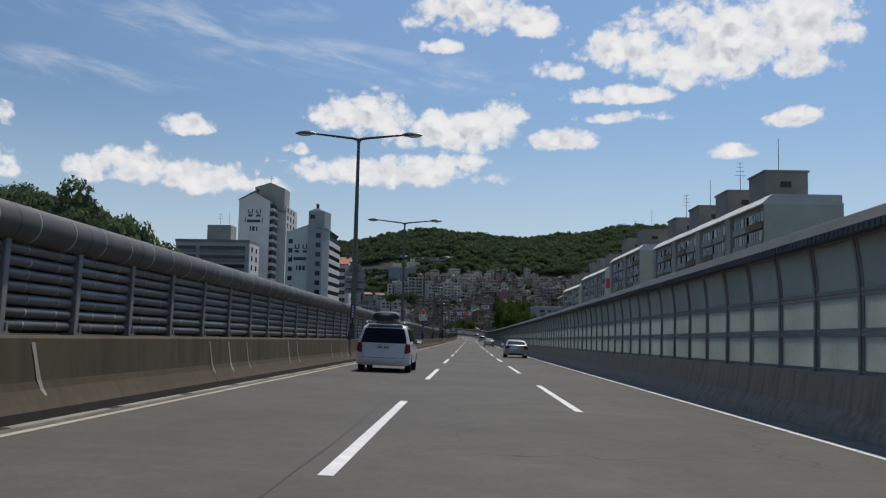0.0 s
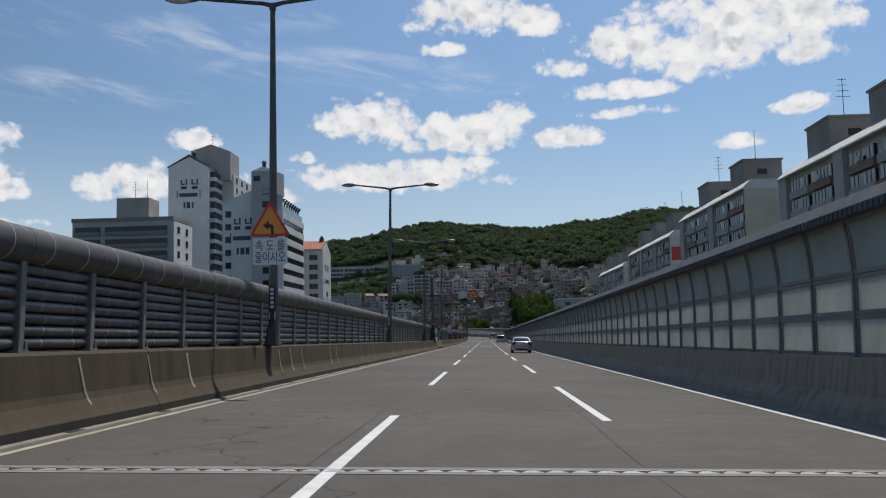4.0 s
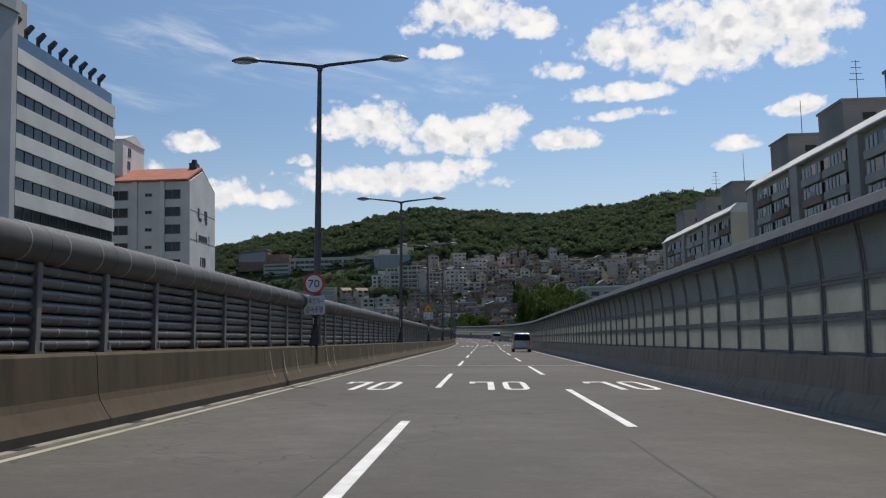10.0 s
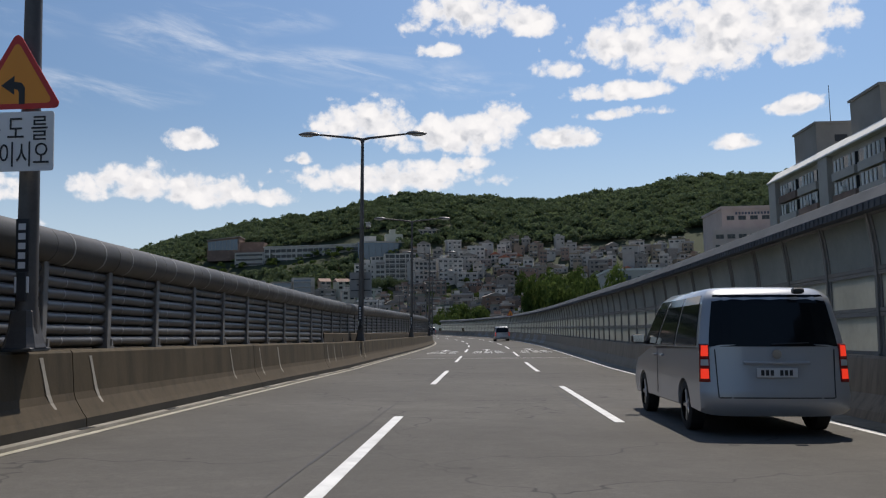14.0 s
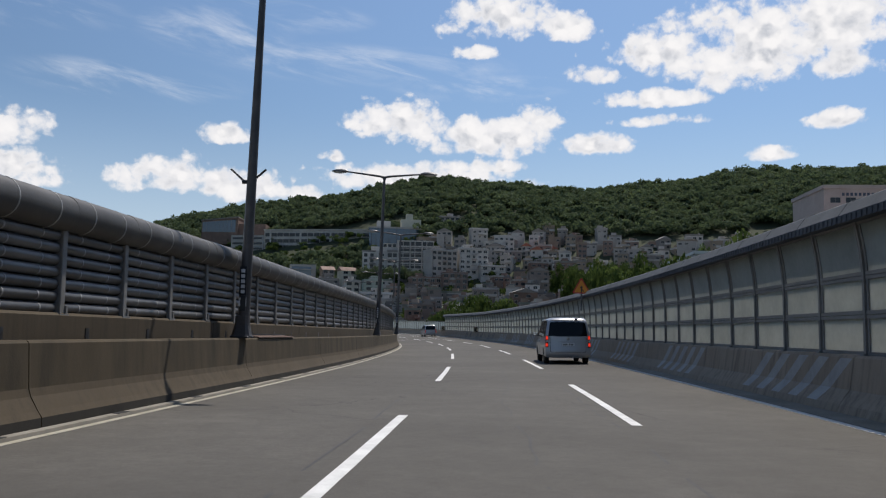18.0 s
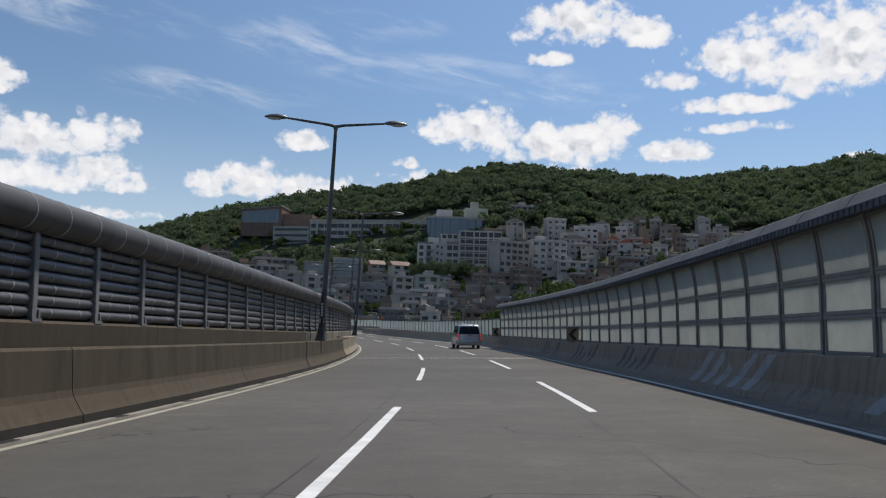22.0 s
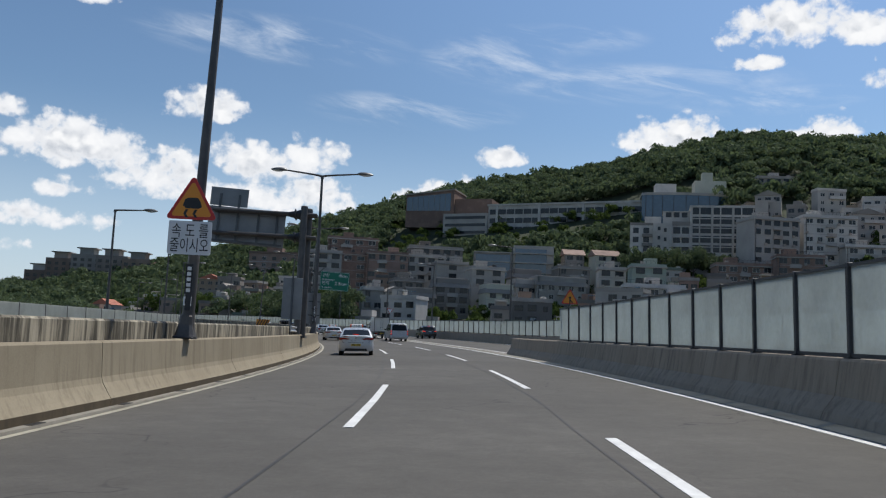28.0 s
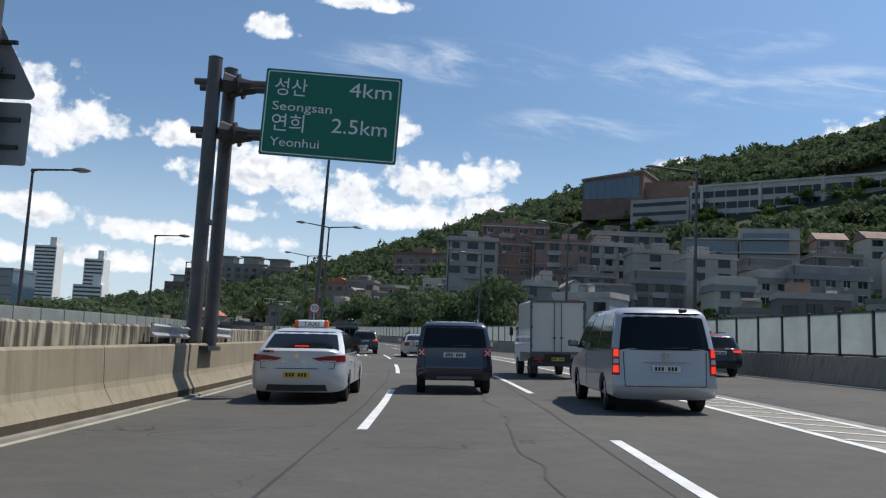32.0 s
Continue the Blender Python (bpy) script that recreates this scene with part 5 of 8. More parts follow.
def flats(x, y, top, w0, d0, turn, cols, mat, label, crown="parapet", storeys=5, name="apartment_house"):
    """A walk-up on the slope: x, y is a front corner, top the eaves' height."""
    g3 = random.Random(int(x * 7 + y))
    z = min(hz(x, y), hz(x + w0 * math.cos(radians(turn)), y + w0 * math.sin(radians(turn)))) - 3.0
    h = top - z
    b = building(label, x, y, z, turn, name, "building", "walk-up flats on the slope")
    part("wall", MB().box(0, w0, 0, d0, 0, h), mat, b)
    if crown == "mansard":
        part("roof", MB().loft([[(-0.4, -0.5, h - 2.6), (w0 + 0.4, -0.5, h - 2.6), (w0 + 0.4, d0 + 0.4, h - 2.6), (-0.4, d0 + 0.4, h - 2.6)],
                                [(0.4, 0.7, h + 0.3), (w0 - 0.4, 0.7, h + 0.3), (w0 - 0.4, d0 - 0.4, h + 0.3), (0.4, d0 - 0.4, h + 0.3)]]), GREY_D, b)
    elif crown == "gable":
        part("roof", MB().loft([[(-0.5, yy, h), (w0 / 2, yy, h + 1.9), (w0 + 0.5, yy, h)] for yy in (-0.6, d0 + 0.4)]), GREY_D, b)
    elif crown == "red":
        part("roof", MB().loft([[(xx, -0.6, h), (xx, d0 / 2, h + 2.2), (xx, d0 + 0.6, h)] for xx in (-0.5, w0 + 0.5)]), BRICK, b)
    else:
        part("eave", MB().box(-0.35, w0 + 0.35, -0.5, d0 + 0.3, h - 0.1, h + 0.22), HOUSE_L, b)
        part("parapet", MB().box(-0.1, w0 + 0.1, -0.1, 0.1, h + 0.22, h + 1.0).box(-0.1, 0.1, 0.1, d0, h + 0.22, h + 1.0).box(w0 - 0.1, w0 + 0.1, 0.1, d0, h + 0.22, h + 1.0), mat, b)
        o = w0 * g3.uniform(0.15, 0.55)
        part("roof_house", MB().box(o, o + min(3.6, w0 * 0.35), d0 * 0.35, d0 * 0.35 + 3.4, h + 0.22, h + 2.9), mat, b)
    m = MB()
    drop = 3.9 if crown == "mansard" else 1.7
    wd = min(2.3, w0 / cols * 0.62)
    for i in range(storeys):
        zz = h - drop - 2.85 * i
        for k in range(cols):
            xx = w0 * (k + 0.5) / cols
            if g3.random() < 0.92:
                window_shape(m, wd * g3.choice((0.7, 1.0, 1.0)), g3.choice((1.3, 1.5)), xx, zz)
    part("glazing", m, [WINDOW, FRAME_KINDS[int(abs(x)) % len(FRAME_KINDS)]], b, "small windows in pale frames")["kind"] = "stuff"
    m = MB()
    for i in range(storeys):
        zz = h - drop - 2.85 * i
        m.box(-0.08, w0 + 0.08, -0.10, 0.0, zz - 0.62, zz - 0.50, 1)
        for k in range(cols):
            if g3.random() < 0.35:
                xx = w0 * (k + g3.uniform(0.1, 0.3)) / cols
                m.box(xx, xx + 0.8, -0.42, 0.0, zz - 0.45, zz + 0.15, 0)
    if crown == "parapet":
        for k in range(g3.randint(3, 6)):
            xx, yy, wd_ = g3.uniform(0.5, w0 - 2.0), g3.uniform(0.6, d0 * 0.7), g3.uniform(0.5, 1.6)
            m.box(xx, xx + wd_, yy, yy + g3.uniform(0.5, 1.4), h + 0.22, h + 0.22 + g3.uniform(0.5, 1.9), g3.choice((0, 1, 2)))
        for k in range(2):
            xx = g3.uniform(0.5, w0 - 0.5)
            m.tube((xx, d0 * 0.5, h), (xx, d0 * 0.5, h + g3.uniform(2.0, 3.8)), 0.05, 0.04, 5, 2)
        for k in range(int(w0 / 1.2)):
            m.box(0.3 + 1.2 * k, 0.36 + 1.2 * k, -0.06, 0.0, h + 1.0, h + 1.9, 2)
        m.box(0.2, w0 - 0.2, -0.06, 0.0, h + 1.84, h + 1.9, 2)
    part("roof_clutter", m, [HOUSE_L, GREY_W, STEEL_D], b, "air conditioners, ledges and roof clutter")["kind"] = "stuff"
    if cols > 2:
        for i in range(min(storeys, 4)):
            zz = h - drop - 2.85 * i - 1.35
            k = int(cols * 0.45)
            part("balcony", MB().box(w0 * k / cols + 0.1, w0 * (k + 1) / cols - 0.1, -0.95, 0, zz, zz + 0.16).box(w0 * k / cols + 0.1, w0 * (k + 1) / cols - 0.1, -0.95, -0.87, zz + 0.16, zz + 1.05), HOUSE_L if i % 2 else GREY_W, b)
        part("downpipe", MB().tube((w0 * 0.04, -0.1, h), (w0 * 0.04, -0.1, h - 2.9 * storeys), 0.09, 0.09, 6), STEEL_D, b)
    return b


F_GREY, F_BRICK, F_PALE, F_DARK, F_RED = ("grey rendered flats with glazed balconies on the slope", "dark brown brick flats with a pale eave strip", "pale rendered house with a flat roof above the road", "dark grey terraced house with small windows", "tan house with a low tiled roof among trees")
flats(-170.3, 796.2, 26.0, 11.7, 11, 32, 3, GREY_W, F_GREY)
flats(-180.9, 830.0, 34.7, 17.7, 11, 30, 4, BRICK, F_BRICK)
flats(-165.3, 811.2, 26.9, 8.6, 11, 34, 2, BRICK, F_BRICK)
flats(-157.6, 814.4, 27.6, 13.6, 12, 28, 4, BRICK, F_BRICK)
flats(-149.0, 829.5, 31.4, 18.3, 10, 30, 5, HOUSE, F_PALE, storeys=4)
flats(-146.0, 821.0, 27.4, 13.0, 8, 34, 4, HOUSE_L, F_PALE, storeys=3)
flats(-131.9, 812.7, 24.4, 10.2, 9, 34, 1, HOUSE_L, F_PALE, storeys=2)
flats(-127.3, 777.6, 14.2, 8.9, 9, 30, 3, GREY_D, F_DARK, "mansard", 3)
flats(-122.5, 788.6, 17.9, 10.0, 9, 32, 3, GREY_D, F_DARK, "mansard", 3)
flats(-136.5, 791.0, 17.0, 9.0, 9, 34, 3, GREY_D, F_DARK, "parapet", 3)
flats(-130.1, 758.1, 12.1, 5.4, 7, 33, 2, HOUSE_L, F_PALE, "parapet", 2, "house")
flats(-125.2, 761.2, 11.6, 5.0, 7, 38, 1, WHITE_F, "white gabled house above the bend", "gable", 2, "house")
flats(-116.9, 803.6, 22.0, 10.3, 9, 34, 2, HOUSE_L, F_PALE, storeys=2)
flats(-107.4, 814.3, 23.1, 9.0, 9, 30, 3, HOUSE, F_GREY, "mansard", 4)
flats(-106.5, 787.1, 16.4, 7.7, 9, 32, 2, CREAM, "cream house with a dark mansard roof above the road", "mansard", 2)
flats(-96.5, 802.6, 20.1, 14.9, 10, 30, 5, HOUSE_L, F_GREY, "mansard", 4)
flats(-102.4, 801.3, 19.1, 6.7, 10, 34, 2, HOUSE_L, F_GREY, "mansard", 4)
flats(-97.5, 831.2, 25.1, 10.5, 9, 28, 3, GREY_D, F_DARK, storeys=2)
flats(-88.5, 846.0, 31.0, 8.6, 8, 30, 2, CREAM, F_RED, "red", 2, "house")
flats(-100.0, 850.0, 31.6, 6.6, 8, 24, 2, HOUSE, F_RED, "red", 2, "house")
flats(-68.8, 800.1, 22.8, 9.4, 8, 18, 2, GREENISH, "pale green rendered box of flats with few windows", storeys=2)
flats(-80.3, 812.0, 23.0, 7.8, 8, 18, 2, WHITE_F, F_PALE, storeys=2)
flats(-66.8, 778.0, 15.6, 15.0, 9, 16, 5, HOUSE_L, F_GREY, storeys=3)
flats(-48.5, 827.7, 26.2, 16.3, 9, 16, 5, BRICK, F_BRICK, storeys=3)
flats(-31.6, 825.3, 28.5, 13.0, 9, 12, 4, BRICK, F_BRICK, storeys=3)
flats(-12.6, 846.6, 34.0, 13.9, 9, 16, 3, WHITE_F, F_PALE, storeys=2)
flats(-38.6, 838.0, 41.7, 15.2, 11, 31, 5, GREY_W, "grey rendered block of flats with even windows on the slope")
flats(-24.3, 848.5, 43.6, 16.4, 11, 20, 5, WHITE_F, "white flats with deep balconies on the slope")
flats(-41.0, 924.0, 71.0, 16.0, 9, 16, 5, HOUSE_L, F_PALE, storeys=3)

# rows of flats far along the valley
for k, (x, h) in enumerate(((-455, 24), (-436, 31), (-414, 33), (-393, 32), (-372, 30))):
    b = building("grey far apartment block with a stepped roof", x, 955 - k * 3, 8.0, 24, "apartment_block", "building", "row of far apartment blocks")
    part("wall", MB().box(0, 17.5, 0, 12, 0, h), HOUSE, b)
    part("roof_house", MB().box(4, 12, 2, 10, h, h + 3.4), HOUSE_L, b)
    part("roof_slab", MB().box(2.5, 13.5, 1, 11, h + 3.4, h + 4.0), GREY_D, b)
    for i in range(5):
        for c in range(4):
            window(b, 1.9, 1.6, (2.3 + 4.2 * c, 0, h - 4 - 3.2 * i), 0, 2)
for x, y, h, w0 in ((-1010, 1230, 112, 26), (-930, 1240, 96, 22), (-860, 1180, 62, 30)):
    b = building("pale far high-rise tower with banded windows", x, y, GZ0, 30, "high_rise", "building", "far towers")
    part("wall", MB().box(0, w0, 0, 18, 0, h), PALE_W, b)
    part("roof_house", MB().box(w0 * 0.6, w0 * 0.9, 4, 12, h, h + 10), PALE_W, b)
    for i in range(int(h / 5) - 6):
        part("window_band", MB().box(1.0, w0 - 1.0, -0.25, 0.02, h - 4 - 4.2 * i, h - 2.2 - 4.2 * i), WINDOW, b)
b = building("teal glass office block beside the valley", -540, 880, -8, 24, "office_building")
part("curtain_wall", MB().box(0, 40, 0, 20, 0, 40), GLASS_B, b)
part("roof_edge", MB().box(-0.4, 40.4, -0.4, 20.4, 40, 41.2), GREY_D, b)
for i in range(8):
    part("floor_edge", MB().box(-0.1, 40.1, -0.2, 0.05, 4 + 4.6 * i, 4.5 + 4.6 * i), GREY_D, b)


# ---- the hillside town ----
rnd = random.Random(7)
TAKEN = [(-62, 862, 20), (-66, 908, 19), (-120, 936, 44), (-180, 948, 30), (-116, 848, 18), (-86, 790, 15), (-100, 782, 12), (-110, 776, 11), (-164, 806, 12), (-172, 836, 14), (-154, 822, 16), (-138, 832, 14), (-126, 816, 11), (-124, 786, 11), (-118, 796, 11), (-132, 796, 9), (-128, 764, 12), (-111, 809, 10), (-103, 818, 9), (-102, 794, 9), (-92, 808, 12), (-93, 836, 9), (-86, 850, 9), (-97, 854, 8), (-64, 806, 9), (-76, 817, 8), (-60, 784, 11), (-40, 834, 13), (-32, 846, 15), (-26, 831, 11), (-16, 856, 14), (-6, 852, 12), (-33, 930, 12), (-250, 906, 16), (50, 565, 26), (118, 665, 40)]


def house_shapes(w0, d0, storeys):
    """Walls (0) with windows (1), their frames (2) and pale edges (3); roof slab (0), roof house (1) and awnings (2)."""
    h = storeys * 2.75 + 4.2
    m = MB().box(-w0 / 2, w0 / 2, 0, d0, 0, h)
    if rnd.random() < 0.45:
        m.box(-w0 / 2 + 0.2, w0 * rnd.uniform(0.0, 0.3), -1.6, 0.0, 0, h - 2.75)
        m.box(-w0 / 2 + 0.1, w0 * 0.3, -1.7, -1.58, h - 2.75, h - 1.9)
    if rnd.random() < 0.5:
        zz = h - 2.75 * rnd.randint(1, 2)
        m.box(-w0 * 0.1, w0 * 0.45, -1.0, 0.0, zz - 0.2, zz, 3).box(-w0 * 0.1, w0 * 0.45, -1.0, -0.9, zz, zz + 0.95, 3)
    n = max(2, int(w0 / 2.6))
    for i in range(min(storeys, 4)):
        for k in range(n):
            if rnd.random() < 0.86:
                start = len(m.f)
                window_shape(m, rnd.choice((1.0, 1.5, 1.9)), rnd.choice((1.1, 1.4)), -w0 / 2 + w0 * (k + 0.5) / n, h - 2.1 - 2.75 * i)
                m.m[start:] = [q + 1 for q in m.m[start:]]
    r = MB()
    if rnd.random() < 0.18:
        r.loft([[(-w0 / 2 - 0.4, y_, h), (0, y_, h + 2.0), (w0 / 2 + 0.4, y_, h)] for y_ in (-0.4, d0 + 0.4)])
        return m, r, True
    r.box(-w0 / 2 - 0.2, w0 / 2 + 0.2, -0.2, d0 + 0.2, h, h + 0.25).box(-w0 / 2 - 0.2, w0 / 2 + 0.2, -0.2, 0.0, h + 0.25, h + 0.9).box(-w0 / 2 - 0.2, -w0 / 2, 0.0, d0, h + 0.25, h + 0.9).box(w0 / 2, w0 / 2 + 0.2, 0.0, d0, h + 0.25, h + 0.9)
    if rnd.random() < 0.65:
        o = rnd.uniform(-0.25, 0.15) * w0
        r.box(o - 1.4, o + 1.5, d0 * 0.4, d0 * 0.4 + 2.8, h, h + 2.5, 1)
    if rnd.random() < 0.35:
        o = rnd.uniform(-0.4, 0.1) * w0
        r.box(o, o + w0 * 0.4, d0 * 0.1, d0 * 0.55, h + 1.9, h + 2.05, 2)
        for q in (0.0, w0 * 0.4 - 0.1):
            r.box(o + q, o + q + 0.1, d0 * 0.1, d0 * 0.1 + 0.1, h, h + 1.9, 2)
    if rnd.random() < 0.3:
        r.tube((w0 * 0.3, d0 * 0.5, h), (w0 * 0.3, d0 * 0.5, h + 1.5), 0.7, 0.7, 8, 2)
    return m, r, False


HOUSE_LABELS = ("grey rendered house with a flat roof on the slope", "dark rendered house with a flat roof on the slope", "brown brick house with a flat roof on the slope", "pale rendered house with a flat roof on the slope")
sites = []
for row in range(26):
    for col in range(-46, 36):
        x = col * 8.7 + rnd.uniform(-2.2, 2.2) + (row % 2) * 4.3
        foot = float(np.interp(x, [-600, -300, -160, -80, 0, 100, 300], [800, 770, 740, 700, 660, 600, 520]))
        y = foot + 24 + row * 9.6 + rnd.uniform(-2, 2)
        lim = float(np.interp(x, [-420, -300, -230, -150, -90, -70, -40, 0, 60, 150, 330], [55, 70, 95, 115, 150, 190, 225, 245, 270, 290, 330]))
        if y - foot > lim or x < -255 or x > 260 or any((x - a) ** 2 + (y + 5 - c) ** 2 < r * r for a, c, r in TAKEN):
            continue
        if x > 20 and y < 690 or x > 90 and y < 760 or rnd.random() < 0.16 + (0.25 if x < -240 else 0):
            continue
        sites.append((x, y))
sites.sort(key=lambda q: math.hypot(q[0] + 61, q[1] - 625))
upper = MB()
UPPER = [GREY_W, GREY_D, BRICK, TAN_W, WHITE_F, WINDOW, FRAME, TILE_R]
for k, (x, y) in enumerate(sites):
    large = rnd.random() < 0.08
    style = rnd.choice((0, 0, 1, 0, 3, 0, 2, 2, 1))
    M = pose(x, y, hz(x, y) - 4.0, 0, 0, rnd.uniform(-8, 24) - (8 if x > 0 else 0))
    wall, roof, tiled = house_shapes(rnd.uniform(8.5, 11.5) if large else rnd.uniform(4.8, 7.6), rnd.uniform(5.0, 6.8), rnd.randint(3, 5) if large else rnd.randint(1, 3))
    if k < 290:
        wall_mat = (HOUSE, HOUSE, BRICK, HOUSE_L)[style]
        b = thing("house", HOUSE_LABELS[style], "house", M, "houses of the hillside town")
        part("wall", wall, [wall_mat, WINDOW, rnd.choice(FRAME_KINDS), HOUSE_L], b)
        if tiled:
            part("roof", roof, TILE_R if rnd.random() < 0.15 else GREY_D, b)
        else:
            part("roof", roof, [ROOF if rnd.random() < 0.75 else HOUSE_L, wall_mat, WHITE_F if rnd.random() < 0.6 else GLASS_B], b)
        continue
    # those higher up the slope, joined
    tone = rnd.choice((0, 1, 2, 3, 3, 0, 4))
    for shape, slots in ((wall, (tone, 5, rnd.choice((4, 6)), 4)), (roof, (rnd.choice((1, 7, 1)) if tiled else rnd.choice((0, 1, 4, 3)), tone, 4))):
        upper.add(shape.v, shape.f, 0, M)
        upper.m[-len(shape.m):] = [slots[q] for q in shape.m]
tagged(part("upper_houses", upper, UPPER), "small grey, brown and pale houses crowding the upper slope", "houses", kind="stuff")


# ---- woods ----
def crown_cards(seed, n, size, lobes):
    """Leaf sprays scattered over a few lobes, as one array of corners."""
    g = np.random.default_rng(seed)
    c = g.normal(0, 0.42, (lobes, 3)) * (1, 1, 0.6)
    pick = g.integers(0, lobes, n)
    u = g.normal(size=(n, 3))
    u /= np.linalg.norm(u, axis=1)[:, None]
    u[:, 2] = np.abs(u[:, 2]) * 0.9 - 0.15
    p = c[pick] + u * g.uniform(0.35, 0.62, (n, 1))
    nrm = u + g.normal(0, 0.35, (n, 3))
    a = np.cross(nrm, g.normal(size=(n, 3)))
    a /= np.linalg.norm(a, axis=1)[:, None]
    b_ = np.cross(nrm, a)
    b_ /= np.linalg.norm(b_, axis=1)[:, None]
    s = size * g.uniform(0.6, 1.3, (n, 1))
    return np.stack([p - a * s - b_ * s * 0.6, p + a * s - b_ * s * 0.7, p + a * s * g.uniform(-0.5, 0.5, (n, 1)) + b_ * s * 1.1], 1)


def scatter(name, label, crowns, spots, mat, seed=3):
    g = np.random.default_rng(seed)
    out = []
    for x, y, z, r, h in spots:
        c = crowns[int(g.integers(len(crowns)))]
        t = g.uniform(0, 6.28)
        rot = np.array([[math.cos(t), -math.sin(t), 0], [math.sin(t), math.cos(t), 0], [0, 0, 1]])
        out.append((c @ rot.T) * (r, r, h) + (x, y, z))
    v = np.concatenate(out).reshape(-1, 3)
    me = bpy.data.meshes.new(name)
    nq = len(v) // 3
    me.vertices.add(len(v))
    me.vertices.foreach_set("co", v.ravel())
    me.loops.add(nq * 3)
    me.loops.foreach_set("vertex_index", np.arange(nq * 3))
    me.polygons.add(nq)
    me.polygons.foreach_set("loop_start", np.arange(nq) * 3)
    me.polygons.foreach_set("loop_total", np.full(nq, 3))
    me.update()
    me.materials.append(mat)
    return tagged(new(name, me), label, "woods", kind="stuff")


far_crowns = [crown_cards(i, 230, 0.15, 7) for i in range(6)]
near_crowns = [crown_cards(20 + i, 2200, 0.070, 11) for i in range(5)]
g = np.random.default_rng(11)
spots = []
while len(spots) < 7600:
    x, y = g.uniform(-640, 520), g.uniform(560, 1075)
    rx, ry, rz = (np.array(c, float) for c in zip(*RIDGE))
    yr = float(np.interp(x, rx, ry))
    foot = float(np.interp(x, [-600, -300, -160, -80, 0, 100, 300], [800, 770, 740, 700, 660, 600, 520]))
    lim = float(np.interp(x, [-420, -300, -230, -150, -90, -70, -40, 0, 60, 150, 330], [55, 70, 95, 115, 150, 190, 225, 245, 270, 290, 330]))
    if y > yr + 26 or y - foot < lim + 6:
        continue
    if any(r < 40 and (x - a) ** 2 + (y - c) ** 2 < (r * 0.75) ** 2 for a, c, r in TAKEN) or (-205 < x < -78 and 906 < y < 952):
        continue
    r = g.uniform(3.0, 5.8)
    spots.append((x, y, hz(x, y) + r * 0.75, r, r * g.uniform(0.85, 1.25)))
scatter("forest", "dense dark green woods covering the hill", far_crowns, spots, FOREST)
spots = []
for _ in range(2000):
    x = g.uniform(-330, 240)
    foot = float(np.interp(x, [-600, -300, -160, -80, 0, 100, 300], [800, 770, 740, 700, 660, 600, 520]))
    y = foot + g.uniform(8, 220)
    r = g.uniform(1.4, 2.9)
    spots.append((x, y, hz(x, y) + r * 0.9 + 1.0, r, r * 1.15))
scatter("garden_trees", "scattered green trees and shrubs between the houses", far_crowns, spots, GREEN, 5)
# verge of shrubs below the far bend
spots = []
for k in range(1300):
    s = g.uniform(728, 900)
    d = ramp_d(s) + g.uniform(2.2, 9.0) if k % 2 else -21.5 - g.uniform(0.5, 16.0)
    p = RP(s, d, 0)
    r = g.uniform(0.9, 1.9)
    spots.append((p.x, p.y, p.z + g.uniform(-1.0, 1.0), r, r))
scatter("shrubs", "bright green shrubs on the bank beyond the bend", far_crowns, spots, GREEN, 8)


def tree(x, y, z, h, r, label, mat=GREEN, seed=0, group="roadside trees"):
    g2 = random.Random(seed)
    b = thing("tree", label, "tree", pose(x, y, z, 0, 0, g2.uniform(0, 360)), group)
    m = MB().tube((0, 0, 0), (0.15, 0.1, h * 0.5), 0.28, 0.17, 7).tube((0.15, 0.1, h * 0.5), (0.1, -0.1, h * 0.82), 0.17, 0.07, 6)
    for k in range(5):
        a = k * 1.3 + g2.random()
        zz = h * (0.42 + 0.08 * k)
        m.tube((0.12, 0.05, zz), (math.cos(a) * r * 0.6, math.sin(a) * r * 0.6, zz + r * 0.45), 0.09, 0.03, 5)
    part("trunk", m, BARK, b)
    c = near_crowns[seed % len(near_crowns)] * (r, r, h * 0.42) + (0.1, 0, h * 0.68)
    v = c.reshape(-1, 3).tolist()
    me = bpy.data.meshes.new("crown")
    me.from_pydata(v, [], [(3 * i, 3 * i + 1, 3 * i + 2) for i in range(len(v) // 3)])
    me.materials.append(mat)
    part("crown", me, None, b)
    return b


# trees whose tops show over the outer wall
for k in range(34):
    y = 455 + k * 8.5
    x = 22 + (k * 37 % 11) * 2.4 + max(0, (640 - y)) * 0.04
    top = float(np.interp(y, [455, 520, 600, 720], [6.5, 8.0, 14.0, 22.0])) + (k * 29 % 7) * 0.5
    tree(x, y, GZ0 if y < 600 else hz(x, y), top - (GZ0 if y < 600 else hz(x, y)), 3.4 + (k % 4) * 0.5, "leafy green roadside tree behind the noise wall", GREEN, k)
for k in range(54):
    a, y = -21.5 - (k * 37 % 54) * 0.26, 150 + (k * 23 % 45)
    x = (y - 20) * math.tan(radians(a))
    top = 1.6 + (y - 20) * math.tan(radians(float(np.interp(a, [-36, -28.5, -22], [9.6, 9.6, 5.6])))) - (k % 4) * 0.9
    tree(x, y, min(hz(x, y) - 0.5, top - 12), max(top - hz(x, y) + 0.5, 12), 4.2 + (k % 3) * 0.8, "dark green tree on the knoll beside the road", FOREST, k + 50, "trees on the knoll")
